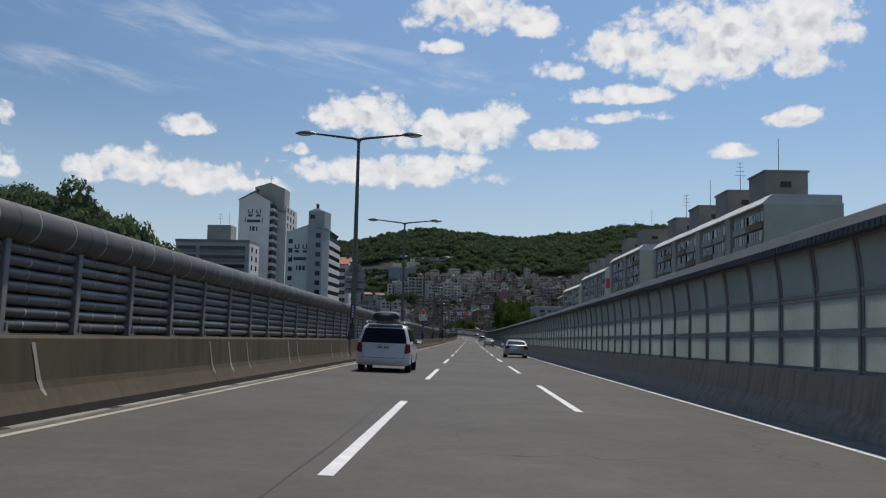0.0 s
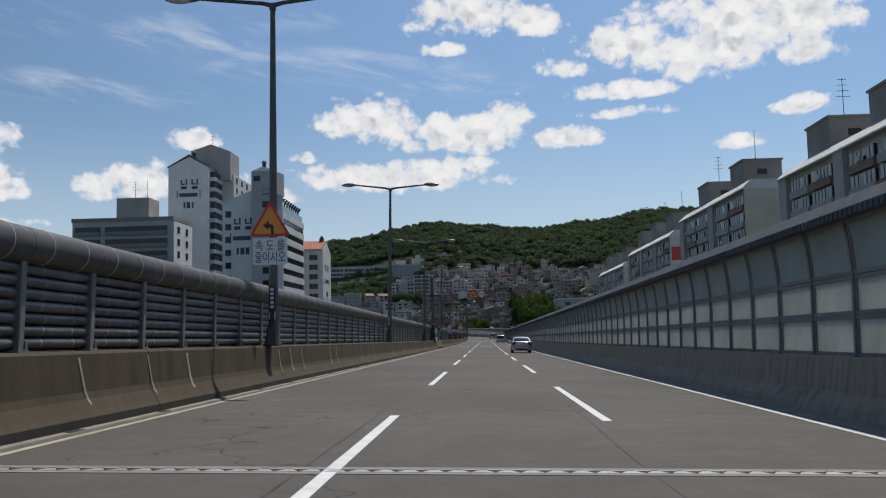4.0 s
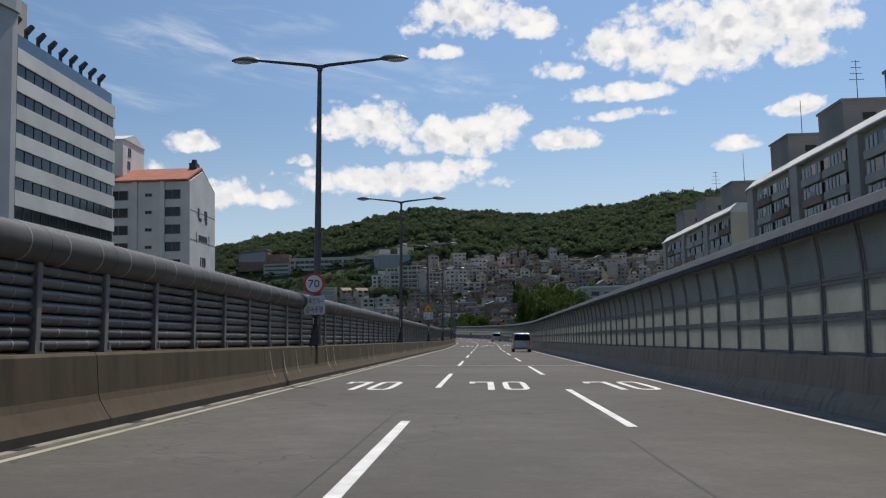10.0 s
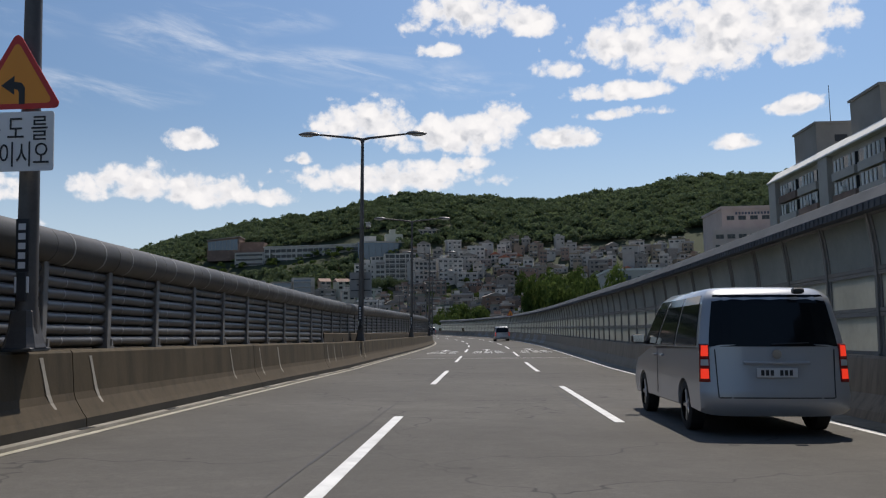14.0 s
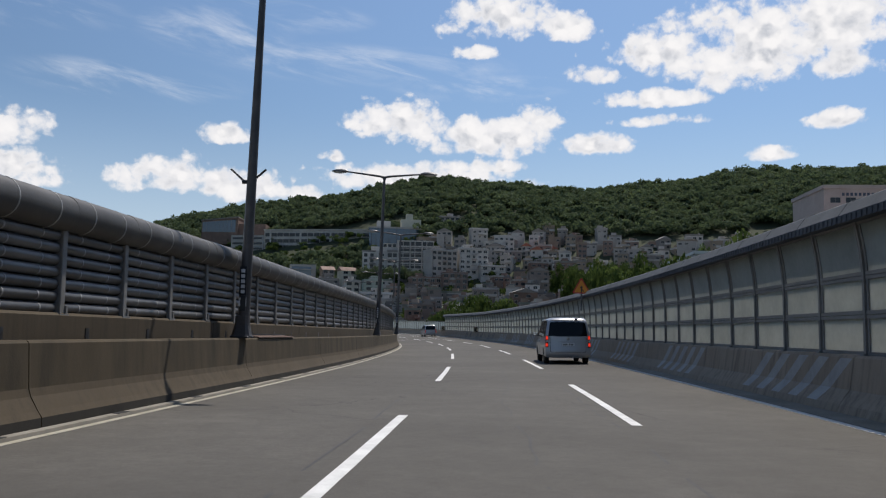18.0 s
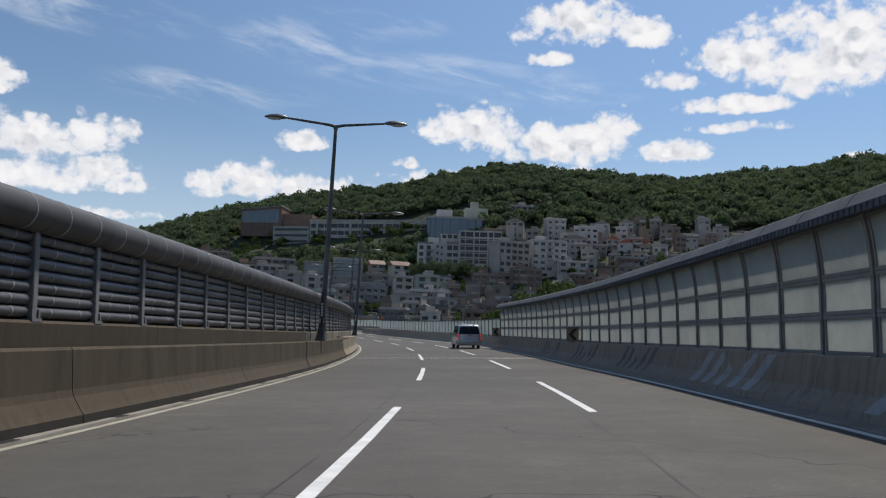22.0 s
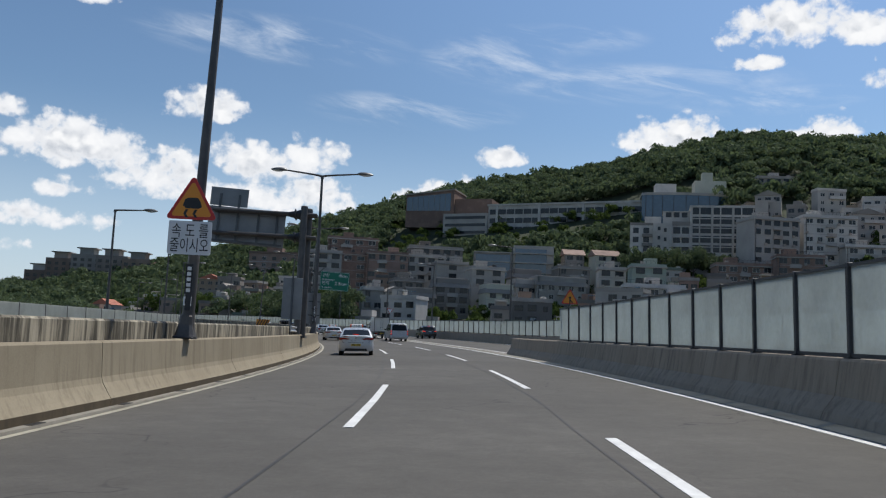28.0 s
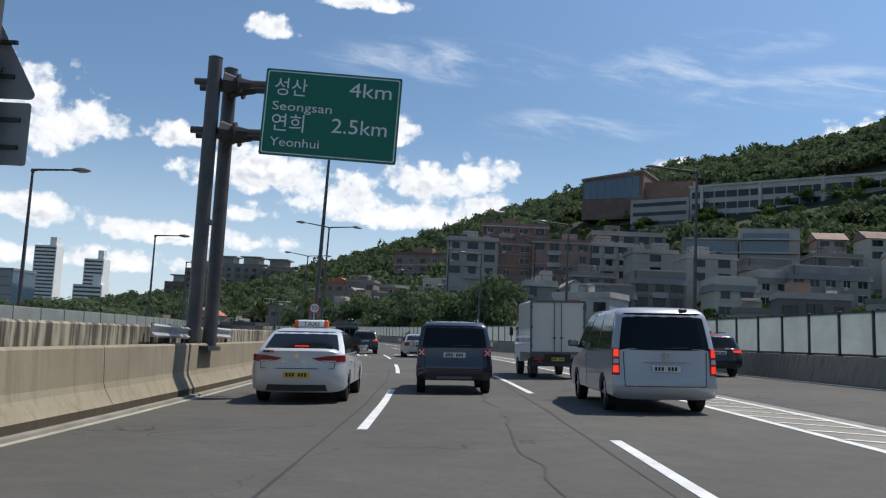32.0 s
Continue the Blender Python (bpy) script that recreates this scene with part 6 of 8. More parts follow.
for k in range(64):
    s = 738 + k * 2.6
    p = RP(s, ramp_d(s) + 7 + (k * 17 % 23), 0)
    if -61 - p.x < 0.55 * (p.y - 624):
        continue
    tree(p.x, p.y, p.z - 2.5, 8.0 + (k * 7 % 5) * 0.8 + (k * 17 % 23) * 0.10, 3.2 + (k % 3) * 0.7, "round leafy tree on the bank beyond the bend", GREEN if k % 3 == 0 else FOREST, k + 90, "trees on the bank")
for k in range(26):
    s = 745 + k * 6
    p = RP(s, -27 - (k * 19 % 30), 0)
    tree(p.x, p.y, p.z - 3.0, 6.4 + (k * 7 % 4) * 0.6, 3.4 + (k % 3) * 0.6, "leafy tree behind the opposite carriageway", FOREST, k + 200, "trees behind the far wall")
# bright trees behind the low glazed wall where the slip road joins
for k in range(16):
    s = 553 + (k * 29 % 16) * 1.9
    d = 20.5 + (k * 7 % 16) * 0.75
    p = RP(s, d, 0)
    top = 1.6 + (d - 20) * 0.32 + (k % 3) * 0.5
    tree(p.x, p.y, GZ0, top - GZ0, 3.0 + (k % 3) * 0.6, "bright leafy tree behind the low glazed wall", GREEN, k + 300, "trees behind the glazed wall")

# ---- lettering ----
def text_mesh(body, height, mat, depth=0.006, width=None, cap=0.70):
    """Letters standing in x-z, facing -y, centred; height is that of the letters."""
    c = bpy.data.curves.new("letters", "FONT")
    c.body, c.size, c.extrude, c.align_x = body, height / cap, depth / 2, "CENTER"
    c.resolution_u = 3
    ob = new("letters", c)
    bpy.context.view_layer.update()
    me = bpy.data.meshes.new_from_object(ob.evaluated_get(bpy.context.evaluated_depsgraph_get()))
    bpy.data.objects.remove(ob)
    xs = [v.co.x for v in me.vertices]
    ys = [v.co.y for v in me.vertices]
    k = width / (max(xs) - min(xs)) if width else 1.0
    mx, my = (max(xs) + min(xs)) / 2, (max(ys) + min(ys)) / 2
    for v in me.vertices:
        v.co = ((v.co.x - mx) * k, -v.co.z, v.co.y - my)
    me.materials.clear()
    me.materials.append(mat)
    return me


def letters(body, height, mat, parent, x, y, z, width=None, label=""):
    return part("lettering", text_mesh(body, height, mat, 0.006, width), None, parent, label, pose(x, y, z))


# trees at the foot of the white stepped building
for k, (x, y) in enumerate(((-78, 846), (-73, 843), (-67, 842), (-62, 846), (-57, 844), (-51, 847), (-45, 849))):
    z = hz(x, y) - 0.5
    tree(x, y, z, max(31.6 + (k * 5 % 3) * 0.8 - z, 5.0), 3.6 + (k % 3) * 0.5, "dark leafy tree on the slope below the flats", FOREST, k + 400, "trees below the flats")

# ---- double-armed street lamps on the median ----
HEAD = worn("lamp_head_paint", (0.10, 0.10, 0.10), (0.17, 0.17, 0.165), 3.0, 0.4, 0.4)
LENS = plain("lamp_lens", (0.55, 0.56, 0.55), 0.25)


def oval(y0, y1, hw, top, low, n=9, m=10):
    """A flattened drop between y0 and y1."""
    rings = []
    for i in range(n):
        t = i / (n - 1)
        k = math.sin(math.pi * (0.04 + 0.92 * t) ** 0.85) ** 0.6
        rings.append([(hw * k * math.cos(a), y0 + (y1 - y0) * t, (top if math.sin(a) > 0 else low) * k * math.sin(a)) for a in (2 * math.pi * j / m for j in range(m))])
    return MB().loft(rings)


def lamp_arm(parent, z, side, reach, rise):
    """A tapering arm with its head, to one side of the pole."""
    S = Matrix.Diagonal((side, 1, 1, 1))
    m = MB()
    pts = [(0.0, 0, z), (0.10 * reach, 0, z + rise * 0.25), (reach * 0.6, 0, z + rise * 0.75), (reach * 0.76, 0, z + rise * 0.9)]
    for a, b, r0, r1 in zip(pts, pts[1:], (0.075, 0.062, 0.05), (0.062, 0.05, 0.042)):
        m.tube(a, b, r0, r1, 8)
    part("arm", m, POLE, parent, M=S, smooth=True)
    tip = pose(side * reach * 0.74, 0, z + rise * 0.9, 0, -side * 4, -90 * side)
    h = part("lamp_head", oval(0.0, 0.98, 0.17, 0.15, 0.07), HEAD, parent, "dark rounded lamp head", tip, True)
    part("lens", oval(0.22, 0.92, 0.14, 0.02, 0.10), LENS, h, "pale glass lens", pose(0, 0, -0.02), True)


def lamp_post(M, height, label, group, double=True, reach=2.85, pole_r=0.135):
    L = thing("street_lamp", label, "street lamp", M, group)
    part("base_plate", MB().box(-0.24, 0.19, -0.24, 0.24, 0, 0.05, 0, None, 0.012), STEEL_D, L)
    m = MB()
    for z0, z1, r0, r1 in ((0.04, 0.55, pole_r * 1.25, pole_r * 1.05), (0.55, height * 0.5, pole_r, pole_r * 0.78), (height * 0.5, height, pole_r * 0.78, pole_r * 0.52)):
        m.tube((0, 0, z0), (0, 0, z1), r0, r1, 12)
    part("pole", m, POLE, L, smooth=True)
    part("access_cover", MB().box(-0.06, 0.06, -pole_r - 0.02, -pole_r + 0.05, 0.62, 0.98, 0, None, 0.008), STEEL_D, L)
    rings = []
    for z, k in ((0.05, 0.215), (0.10, 0.20), (0.30, 0.155), (0.50, 0.14), (0.52, 0.12)):
        q = k * 0.35
        rings.append([(-k + q - 0.02, -k, z), (k - q - 0.02, -k, z), (k - 0.02, -k + q, z), (k - 0.02, k - q, z), (k - q - 0.02, k, z), (-k + q - 0.02, k, z), (-k - 0.02, k - q, z), (-k - 0.02, -k + q, z)])
    part("pedestal", MB().loft(rings), POLE, L, "flared square foot")
    part("collar", MB().tube((0, 0, height - 0.12), (0, 0, height + 0.06), 0.10, 0.09, 10), POLE, L)
    for side in ((1, -1) if double else (1,)):
        lamp_arm(L, height, side, reach, 0.30 if double else 0.14)
    return L


LAMP_S = [9.0, 42.5, 73.7, 107.5, 138.7, 170.9, 204.6, 234.0, 264.7, 294.6, 325.6, 354.6, 384.9, 416.0, 447.5, 479.8, 510.0, 543.6, 575.8, 610.0, 645.8, 684, 719, 753, 787]
LAMP_D, LAMP_Z = -5.74, 1.105


def lamp_d(s):
    """Where a lamp stands across the barrier: a few are a little off the line."""
    return LAMP_D + {42.5: 0.12, 73.7: 0.12, 107.5: 0.12, 294.6: 0.08, 645.8: -0.25}.get(s, 0.0)


first = None
for s in LAMP_S:
    M = RM(s, lamp_d(s), LAMP_Z, True) @ pose(0, 0, 0, 0, -0.3 if s == 610.0 else 0.8 if s == 645.8 else 0.2 if s in (42.5, 73.7, 107.5, 294.6) else 1.3, 0)
    if s in (LAMP_S[0], 354.6, 610.0, 645.8):
        first = lamp_post(M, 9.6 if s < 340 else 9.2 if s < 600 else 9.5 if s < 640 else 10.1, "tall dark double-armed street lamp standing on the median barrier", "street lamps on the median")
    else:
        copy_thing(first, M)
fork = MB()
for a in (-1, 1):
    fork.tube((a * 0.08, 0, 0), (a * 0.42, 0, 0.30), 0.028, 0.024, 6)
fork.tube((-0.14, 0, 0), (0.14, 0, 0), 0.05, 0.05, 8)
fork = fork.mesh("flag_holder", [STEEL_D])
for s in (73.7, 138.7, 204.6, 264.7, 384.9, 416.0, 610.0):
    tagged(part("flag_holder", fork, None, M=RM(s, lamp_d(s), 4.75, True)), "dark forked bracket clamped to a lamp pole", "bracket", "flag holders on the lamps")
for s in (325.6, 543.6):
    c = thing("traffic_camera", "white traffic camera clamped to a lamp pole", "camera", RM(s, lamp_d(s), 6.4, True), "cameras on the lamps")
    part("bracket", MB().box(-0.12, 0.5, -0.04, 0.04, 0, 0.06), STEEL_D, c)
    part("housing", MB().box(0.36, 0.54, -0.35, 0.15, 0.06, 0.24, 0, None, 0.03), WHITE_W, c)
    part("hood", MB().box(0.34, 0.56, -0.45, 0.16, 0.25, 0.27), SIGN_W, c)
for s in LAMP_S[1:23]:
    p = thing("number_strip", "black strip with pale figures on a lamp pole", "number plate", RM(s, lamp_d(s), 2.45, True) @ pose(0, -0.135, 0), "number strips on the lamps")
    part("strip", MB().box(-0.08, 0.08, -0.006, 0.02, -0.36, 0.30), SIGN_K, p)
    part("tag", MB().box(-0.085, 0.085, -0.008, 0.02, -0.62, -0.42), SIGN_W, p, "white tag")
    if s == 610.0:
        for k, ch in enumerate("E215"):
            letters(ch, 0.12, SIGN_W, p, 0, -0.008, 0.20 - 0.155 * k, 0.09)
        letters("14", 0.11, SIGN_K, p, 0, -0.010, -0.52, 0.12)
        continue
    m = MB()
    for k in range(5):
        m.box(-0.045, 0.045, -0.012, -0.004, 0.20 - 0.12 * k - 0.04, 0.20 - 0.12 * k + 0.04)
    part("figure_column", m, SIGN_W, p)["kind"] = "stuff"
    part("figure_bar", MB().box(-0.05, 0.05, -0.013, -0.006, -0.57, -0.47), SIGN_K, p)


# ---- road signs ----
def rounded(w0, h0, r, n=4):
    pts = []
    for cx, cz, a0 in ((w0 / 2 - r, h0 / 2 - r, 0), (-w0 / 2 + r, h0 / 2 - r, 90), (-w0 / 2 + r, -h0 / 2 + r, 180), (w0 / 2 - r, -h0 / 2 + r, 270)):
        pts += [(cx + r * math.cos(radians(a0 + 90 * i / n)), cz + r * math.sin(radians(a0 + 90 * i / n))) for i in range(n + 1)]
    return pts


def tri(size, r):
    pts = []
    for a0 in (90, 210, 330):
        cx, cz = (size / math.sqrt(3) - 2 * r) * math.cos(radians(a0)), (size / math.sqrt(3) - 2 * r) * math.sin(radians(a0))
        pts += [(cx + r * math.cos(radians(a0 + o)), cz + r * math.sin(radians(a0 + o))) for o in (-60, -30, 0, 30, 60)]
    return pts


def disc(r, n=28):
    return [(r * math.cos(2 * math.pi * i / n), r * math.sin(2 * math.pi * i / n)) for i in range(n)]


def clamps(parent, z):
    for o in z:
        part("clamp", MB().box(-0.30, 0.30, 0.012, 0.05, o - 0.03, o + 0.03).box(-0.13, 0.13, 0.05, 0.30, o - 0.025, o + 0.025), STEEL_D, parent)


def sign_plate(parent, poly, mat, z, y=0.0, label="", depth=0.012):
    return part("plate", MB().plate(poly, depth), mat, parent, label, pose(0, y, z))


TURN_ARROW = [(0.10, -0.26), (0.10, 0.02), (0.04, 0.10), (-0.08, 0.12), (-0.08, 0.22), (-0.30, 0.06), (-0.08, -0.10), (-0.08, 0.0), (-0.02, -0.02), (0.0, -0.06), (0.0, -0.26)]
CAR_PICT = [(-0.20, 0.02), (-0.16, 0.16), (-0.08, 0.20), (0.12, 0.20), (0.18, 0.12), (0.22, 0.0), (0.15, -0.04), (-0.12, -0.04)]


def warning(parent, z, pict, y=0.0, size=1.15):
    p = sign_plate(parent, tri(size, 0.06), SIGN_R, z, y, "red-edged yellow triangle")
    part("face", MB().plate(tri(size * 0.80, 0.045), 0.004), SIGN_Y, p, "yellow face", pose(0, -0.004, -0.0))
    if pict == "turn":
        part("symbol", MB().plate(TURN_ARROW, 0.004, M=Matrix.Scale(0.75, 4)), SIGN_K, p, "black bent arrow", pose(0.03, -0.008, -0.08))
    elif pict == "car":
        m = MB().plate(CAR_PICT, 0.004)
        for o in (-0.10, 0.10):
            m.plate([(o - 0.03, -0.06), (o + 0.03, -0.06), (o - 0.02, -0.16), (o + 0.04, -0.24), (o - 0.02, -0.24), (o - 0.08, -0.16)], 0.004)
        part("symbol", m, SIGN_K, p, "black skidding car", pose(0, -0.008, -0.05))
    elif pict == "merge":
        part("symbol", MB().plate([(-0.04, -0.26), (0.04, -0.26), (0.04, -0.06), (0.17, -0.22), (0.22, -0.17), (0.04, 0.06), (0.04, 0.12), (0.12, 0.12), (0, 0.28), (-0.12, 0.12), (-0.04, 0.12)], 0.004, M=Matrix.Scale(0.7, 4)), SIGN_K, p, "black merging arrow", pose(0, -0.008, -0.06))
    return p


def slow_plate(parent, z, y=0.0):
    p = sign_plate(parent, rounded(0.95, 0.74, 0.04), SIGN_W, z, y, "white plate")
    letters("속 도 를", 0.24, SIGN_K, p, 0, -0.006, 0.16, 0.80)
    letters("줄이시오", 0.24, SIGN_K, p, 0, -0.006, -0.16, 0.84)


def limit(parent, z, y=0.0, r=0.44):
    p = sign_plate(parent, disc(r), SIGN_R, z, y, "round red-rimmed plate")
    part("face", MB().plate(disc(r * 0.78), 0.004), SIGN_W, p, "white face", pose(0, -0.004, 0))
    letters("70", r * 0.72, SIGN_K, p, 0, -0.010, 0, r * 1.05)


def on_lamp(s, label, z=0.0):
    return thing("road_sign", label, "road sign", RM(s, lamp_d(s), z, True) @ pose(0, -0.34, 0), "")


for s, pict in ((107.5, "turn"), (294.6, "turn"), (575.8, "car")):
    t = on_lamp(s, "yellow warning triangle over a white plate on a lamp pole")
    z = 4.05 if pict == "car" else 4.42
    warning(t, z, pict)
    slow_plate(t, z - 0.74)
    clamps(t, (z, z - 0.72))
t = on_lamp(234.0, "round speed limit sign above a white plate on a pole")
limit(t, 3.18, 0.0, 0.36)
p = sign_plate(t, rounded(0.70, 0.62, 0.03), SIGN_W, 2.46, 0, "white plate")
letters("눈비안개시", 0.17, SIGN_K, p, 0, -0.006, 0.14, 0.60)
letters("감속운행", 0.17, SIGN_K, p, 0, -0.006, -0.14, 0.56)
clamps(t, (3.18, 2.46))


def sign_back(s, shapes, label, dy=0.20, turn=0.0):
    """Signs that face the other way, seen from behind with their stiffeners."""
    t = thing("road_sign", label, "road sign", RM(s, lamp_d(s), 0, True) @ pose(0, 0, 0, 0, 0, turn) @ pose(0, dy, 0))
    for poly, z, wd in shapes:
        p = sign_plate(t, poly, SIGN_BACK, z, 0.02)
        zs = [q[1] for q in poly]
        for o in (0.28, 0.72):
            zz = min(zs) + (max(zs) - min(zs)) * o
            part("stiffener", MB().box(-wd * 0.42, wd * 0.42, -0.035, 0.0, zz - 0.025, zz + 0.025), STEEL_D, p)
        part("clamp", MB().box(-0.15, 0.15, -0.22, -0.03, -0.03, 0.03), STEEL_D, p)
    return t


sign_back(42.5, [(tri(1.15, 0.06), 4.42, 0.6), (rounded(0.95, 0.74, 0.04), 3.66, 1.0)], "grey backs of triangular and square signs on a pole")
sign_back(325.6, [(rounded(1.05, 1.2, 0.05), 3.75, 1.1)], "grey back of a square sign on a lamp pole")
sign_back(447.5, [(disc(0.40), 4.3, 0.7), (rounded(0.93, 0.72, 0.04), 3.5, 0.9)], "grey backs of round and square signs on a pole")
t = sign_back(610.0, [([(x - 0.30, z) for x, z in rounded(1.36, 1.86, 0.06)], 2.60, 0.8)], "large grey back of a tall sign board", turn=18)
sign_back(645.8, [(tri(1.2, 0.06), 4.5, 0.7), (rounded(1.06, 0.78, 0.04), 3.72, 1.0)], "grey backs of a large triangle and a plate")

# ---- overhead gantries ----
G1 = thing("sign_gantry", "dark cantilever gantry with speed and bend signs over the road", "gantry", RM(187.0, -5.84, 0, True))
part("base", MB().box(-0.34, 0.34, -0.36, 0.36, 0.9, 1.25, 0, None, 0.02).loft([[(x * k, y * k, z) for x, y in ((-0.3, -0.3), (0.3, -0.3), (0.3, 0.3), (-0.3, 0.3))] for z, k in ((1.25, 1.0), (3.0, 0.72))]), STEEL_D, G1)
part("base_rim", MB().box(-0.25, 0.25, -0.25, 0.25, 3.0, 3.08), SIGN_Y, G1, "yellow rim")
part("pole", MB().tube((0, 0, 3.0), (0, 0, 8.5), 0.18, 0.17, 14).tube((0, 0, 8.5), (0, 0, 8.55), 0.18, 0.13, 14), POLE, G1, smooth=True)
part("antenna", MB().tube((0, 0, 8.5), (0, 0, 9.9), 0.02, 0.012, 6), STEEL_D, G1)
part("arm", MB().tube((-0.6, 0, 6.36), (6.65, 0, 6.40), 0.085, 0.07, 10).tube((-0.6, 0, 6.36), (1.0, 0, 6.36), 0.14, 0.14, 10), POLE, G1, smooth=True)
for z, x in ((8.35, 5.6), (8.3, 2.4), (5.1, 4.2), (4.85, 5.0)):
    part("stay_wire", MB().tube((0.15, 0, z), (x, 0, 6.46 if z > 6 else 6.3), 0.012, 0.012, 5), STEEL_D, G1)
part("flange", MB().box(-0.24, 0.26, -0.24, 0.24, 6.16, 6.56, 0, None, 0.03), STEEL_D, G1)
S1G = thing("road_sign", "white speed plate hung on the gantry arm", "road sign", RM(187.0, -5.84, 0, True) @ pose(3.58, -0.14, 6.33))
slow_plate(S1G, 0.0)
clamps(S1G, (0.1, -0.1))
S2G = thing("road_sign", "yellow bend warning triangle on the gantry arm", "road sign", RM(187.0, -5.84, 0, True) @ pose(4.77, -0.14, 6.29))
warning(S2G, 0.0, "turn", 0.0, 1.34)
clamps(S2G, (0.1, -0.1))
S3G = thing("road_sign", "round speed limit sign on the gantry arm", "road sign", RM(187.0, -5.84, 0, True) @ pose(5.78, -0.20, 6.33))
limit(S3G, 0.0, 0.0, 0.465)
clamps(S3G, (0.1, -0.1))


part("hook", MB().box(6.35, 6.55, -0.05, 0.05, 6.42, 6.52).path([(6.45, 0, 6.3), (6.52, 0, 6.2), (6.45, 0, 6.1), (6.45, 0, 5.95)], 0.018, 6), STEEL_D, G1)


def twin_gantry(s, top, arms, side, reach, label):
    G = thing("sign_gantry", label, "gantry", RM(s, -5.86, 0, True))
    for y in (-0.42, 0.42):
        o = 0.12 if y > 0 else -0.06
        part("pole", MB().tube((o, y, 1.0), (o, y, top), 0.17, 0.165, 14).tube((o, y, top), (o, y, top + 0.04), 0.175, 0.12, 14), POLE, G, smooth=True)
        for z in arms:
            part("arm", MB().tube((-side * 0.55, y * 0.6, z), (side * reach, y * 0.6, z + 0.03), 0.085, 0.08, 10), POLE, G, smooth=True)
            m = MB()
            m.tube((side * 0.16, y * 0.6, z), (side * 0.46, y * 0.6, z), 0.26, 0.15, 8).tube((side * 0.46, y * 0.6, z), (side * 0.52, y * 0.6, z), 0.24, 0.24, 8).tube((side * 0.52, y * 0.6, z), (side * 0.80, y * 0.6, z), 0.15, 0.09, 8)
            part("flange", m, STEEL_D, G)
    part("tie", MB().box(-0.05, 0.05, -0.2, 0.2, top * 0.5, top * 0.5 + 0.1).box(-0.05, 0.05, -0.2, 0.2, top - 0.5, top - 0.4), STEEL_D, G)
    part("base_plate", MB().box(-0.35, 0.35, -0.6, 0.6, 0.95, 1.05), STEEL_D, G)
    return G


twin_gantry(656.4, 7.82, (7.28, 6.10), 1, 3.9, "dark twin-pole gantry carrying a green direction sign")
B = thing("direction_sign", "green direction sign with white Korean and English place names", "road sign", RM(656.4, -3.12, 0, True) @ pose(0, -0.42, 6.47, 0, 1.6, 0) @ Matrix.Scale(0.865, 4))
part("board", MB().plate(rounded(3.72, 2.40, 0.05), 0.05), SIGN_G, B, "", pose(0, 0, 0))
mb = MB()
out, inn = rounded(3.62, 2.30, 0.06), rounded(3.56, 2.24, 0.05)
n = len(out)
mb.add([(x, -0.004, z) for x, z in out] + [(x, -0.004, z) for x, z in inn], [(i, (i + 1) % n, n + (i + 1) % n, n + i) for i in range(n)])
part("border", mb, SIGN_W, B, "thin white border line")
for body, x, z, h, wd in (("성산", -1.15, 0.72, 0.38, 0.88), ("4km", 1.02, 0.78, 0.40, 1.16), ("Seongsan", -0.80, 0.14, 0.24, 1.62), ("연희", -1.15, -0.28, 0.38, 0.88), ("2.5km", 0.80, -0.26, 0.40, 1.50), ("Yeonhui", -0.92, -0.82, 0.24, 1.34)):
    letters(body, h, SIGN_W, B, x, -0.004, z, wd)
for x in (-1.3, 0.0, 1.3):
    part("stiffener", MB().box(x - 0.05, x + 0.05, 0.05, 0.16, -1.1, 1.1), STEEL, B)
twin_gantry(599.1, 7.20, (6.85, 5.75), -1, 4.4, "dark twin-pole gantry reaching over the opposite carriageway")
B = thing("direction_sign", "grey back of a direction board over the opposite carriageway", "road sign", RM(599.1, -8.95, 0, True) @ pose(0, 0.40, 0, 0, 2.4, 0))
part("board", MB().box(-1.9, 1.80, 0.0, 0.05, 5.40, 7.18, 0, None, 0.012), SIGN_BACK, B)
part("top_board", MB().box(-1.9, -0.1, 0.0, 0.05, 7.21, 8.10), SIGN_BACK, B)
for x in (-1.4, -0.5, 0.5, 1.4):
    part("stiffener", MB().box(x - 0.05, x + 0.05, -0.09, 0.0, 5.5, 7.8 if x < 0 else 7.05), STEEL, B)
for z in (5.5, 7.0):
    part("rail", MB().box(-1.95, 1.75, -0.14, -0.09, z - 0.05, z + 0.05), STEEL, B)
G = thing("sign_board", "narrow grey back of a sign board beside the gantry", "road sign", RM(597.2, -6.1, 1.105, True))
part("post", MB().tube((0, 0, 0), (0, 0, 2.6), 0.05, 0.05, 8), STEEL, G)
part("board", MB().box(-0.45, 0.45, 0.05, 0.08, 0.7, 2.6, 0, None, 0.008), SIGN_BACK, G)
# guard rails round the gantry feet
for s in (599.1, 656.4):
    for side, o in ((1, -1), (1, 1)):
        R = thing("guard_rail", "short galvanised guard rail beside a gantry foot", "guard rail", RM(s + o * 2.2, -5.92, 1.105, True), "guard rails at the gantries")
        part("rail", MB().loft([[(x, y, z) for x, z in ((0.0, 0.12), (0.06, 0.16), (0.0, 0.22), (0.0, 0.28), (0.06, 0.34), (0.0, 0.38), (-0.02, 0.38), (-0.02, 0.12))] for y in (-1.3, 1.3)]), RAIL, R)
        for y in (-1.1, 0.0, 1.1):
            part("post", MB().box(-0.08, -0.02, y - 0.04, y + 0.04, 0, 0.40), STEEL_D, R)

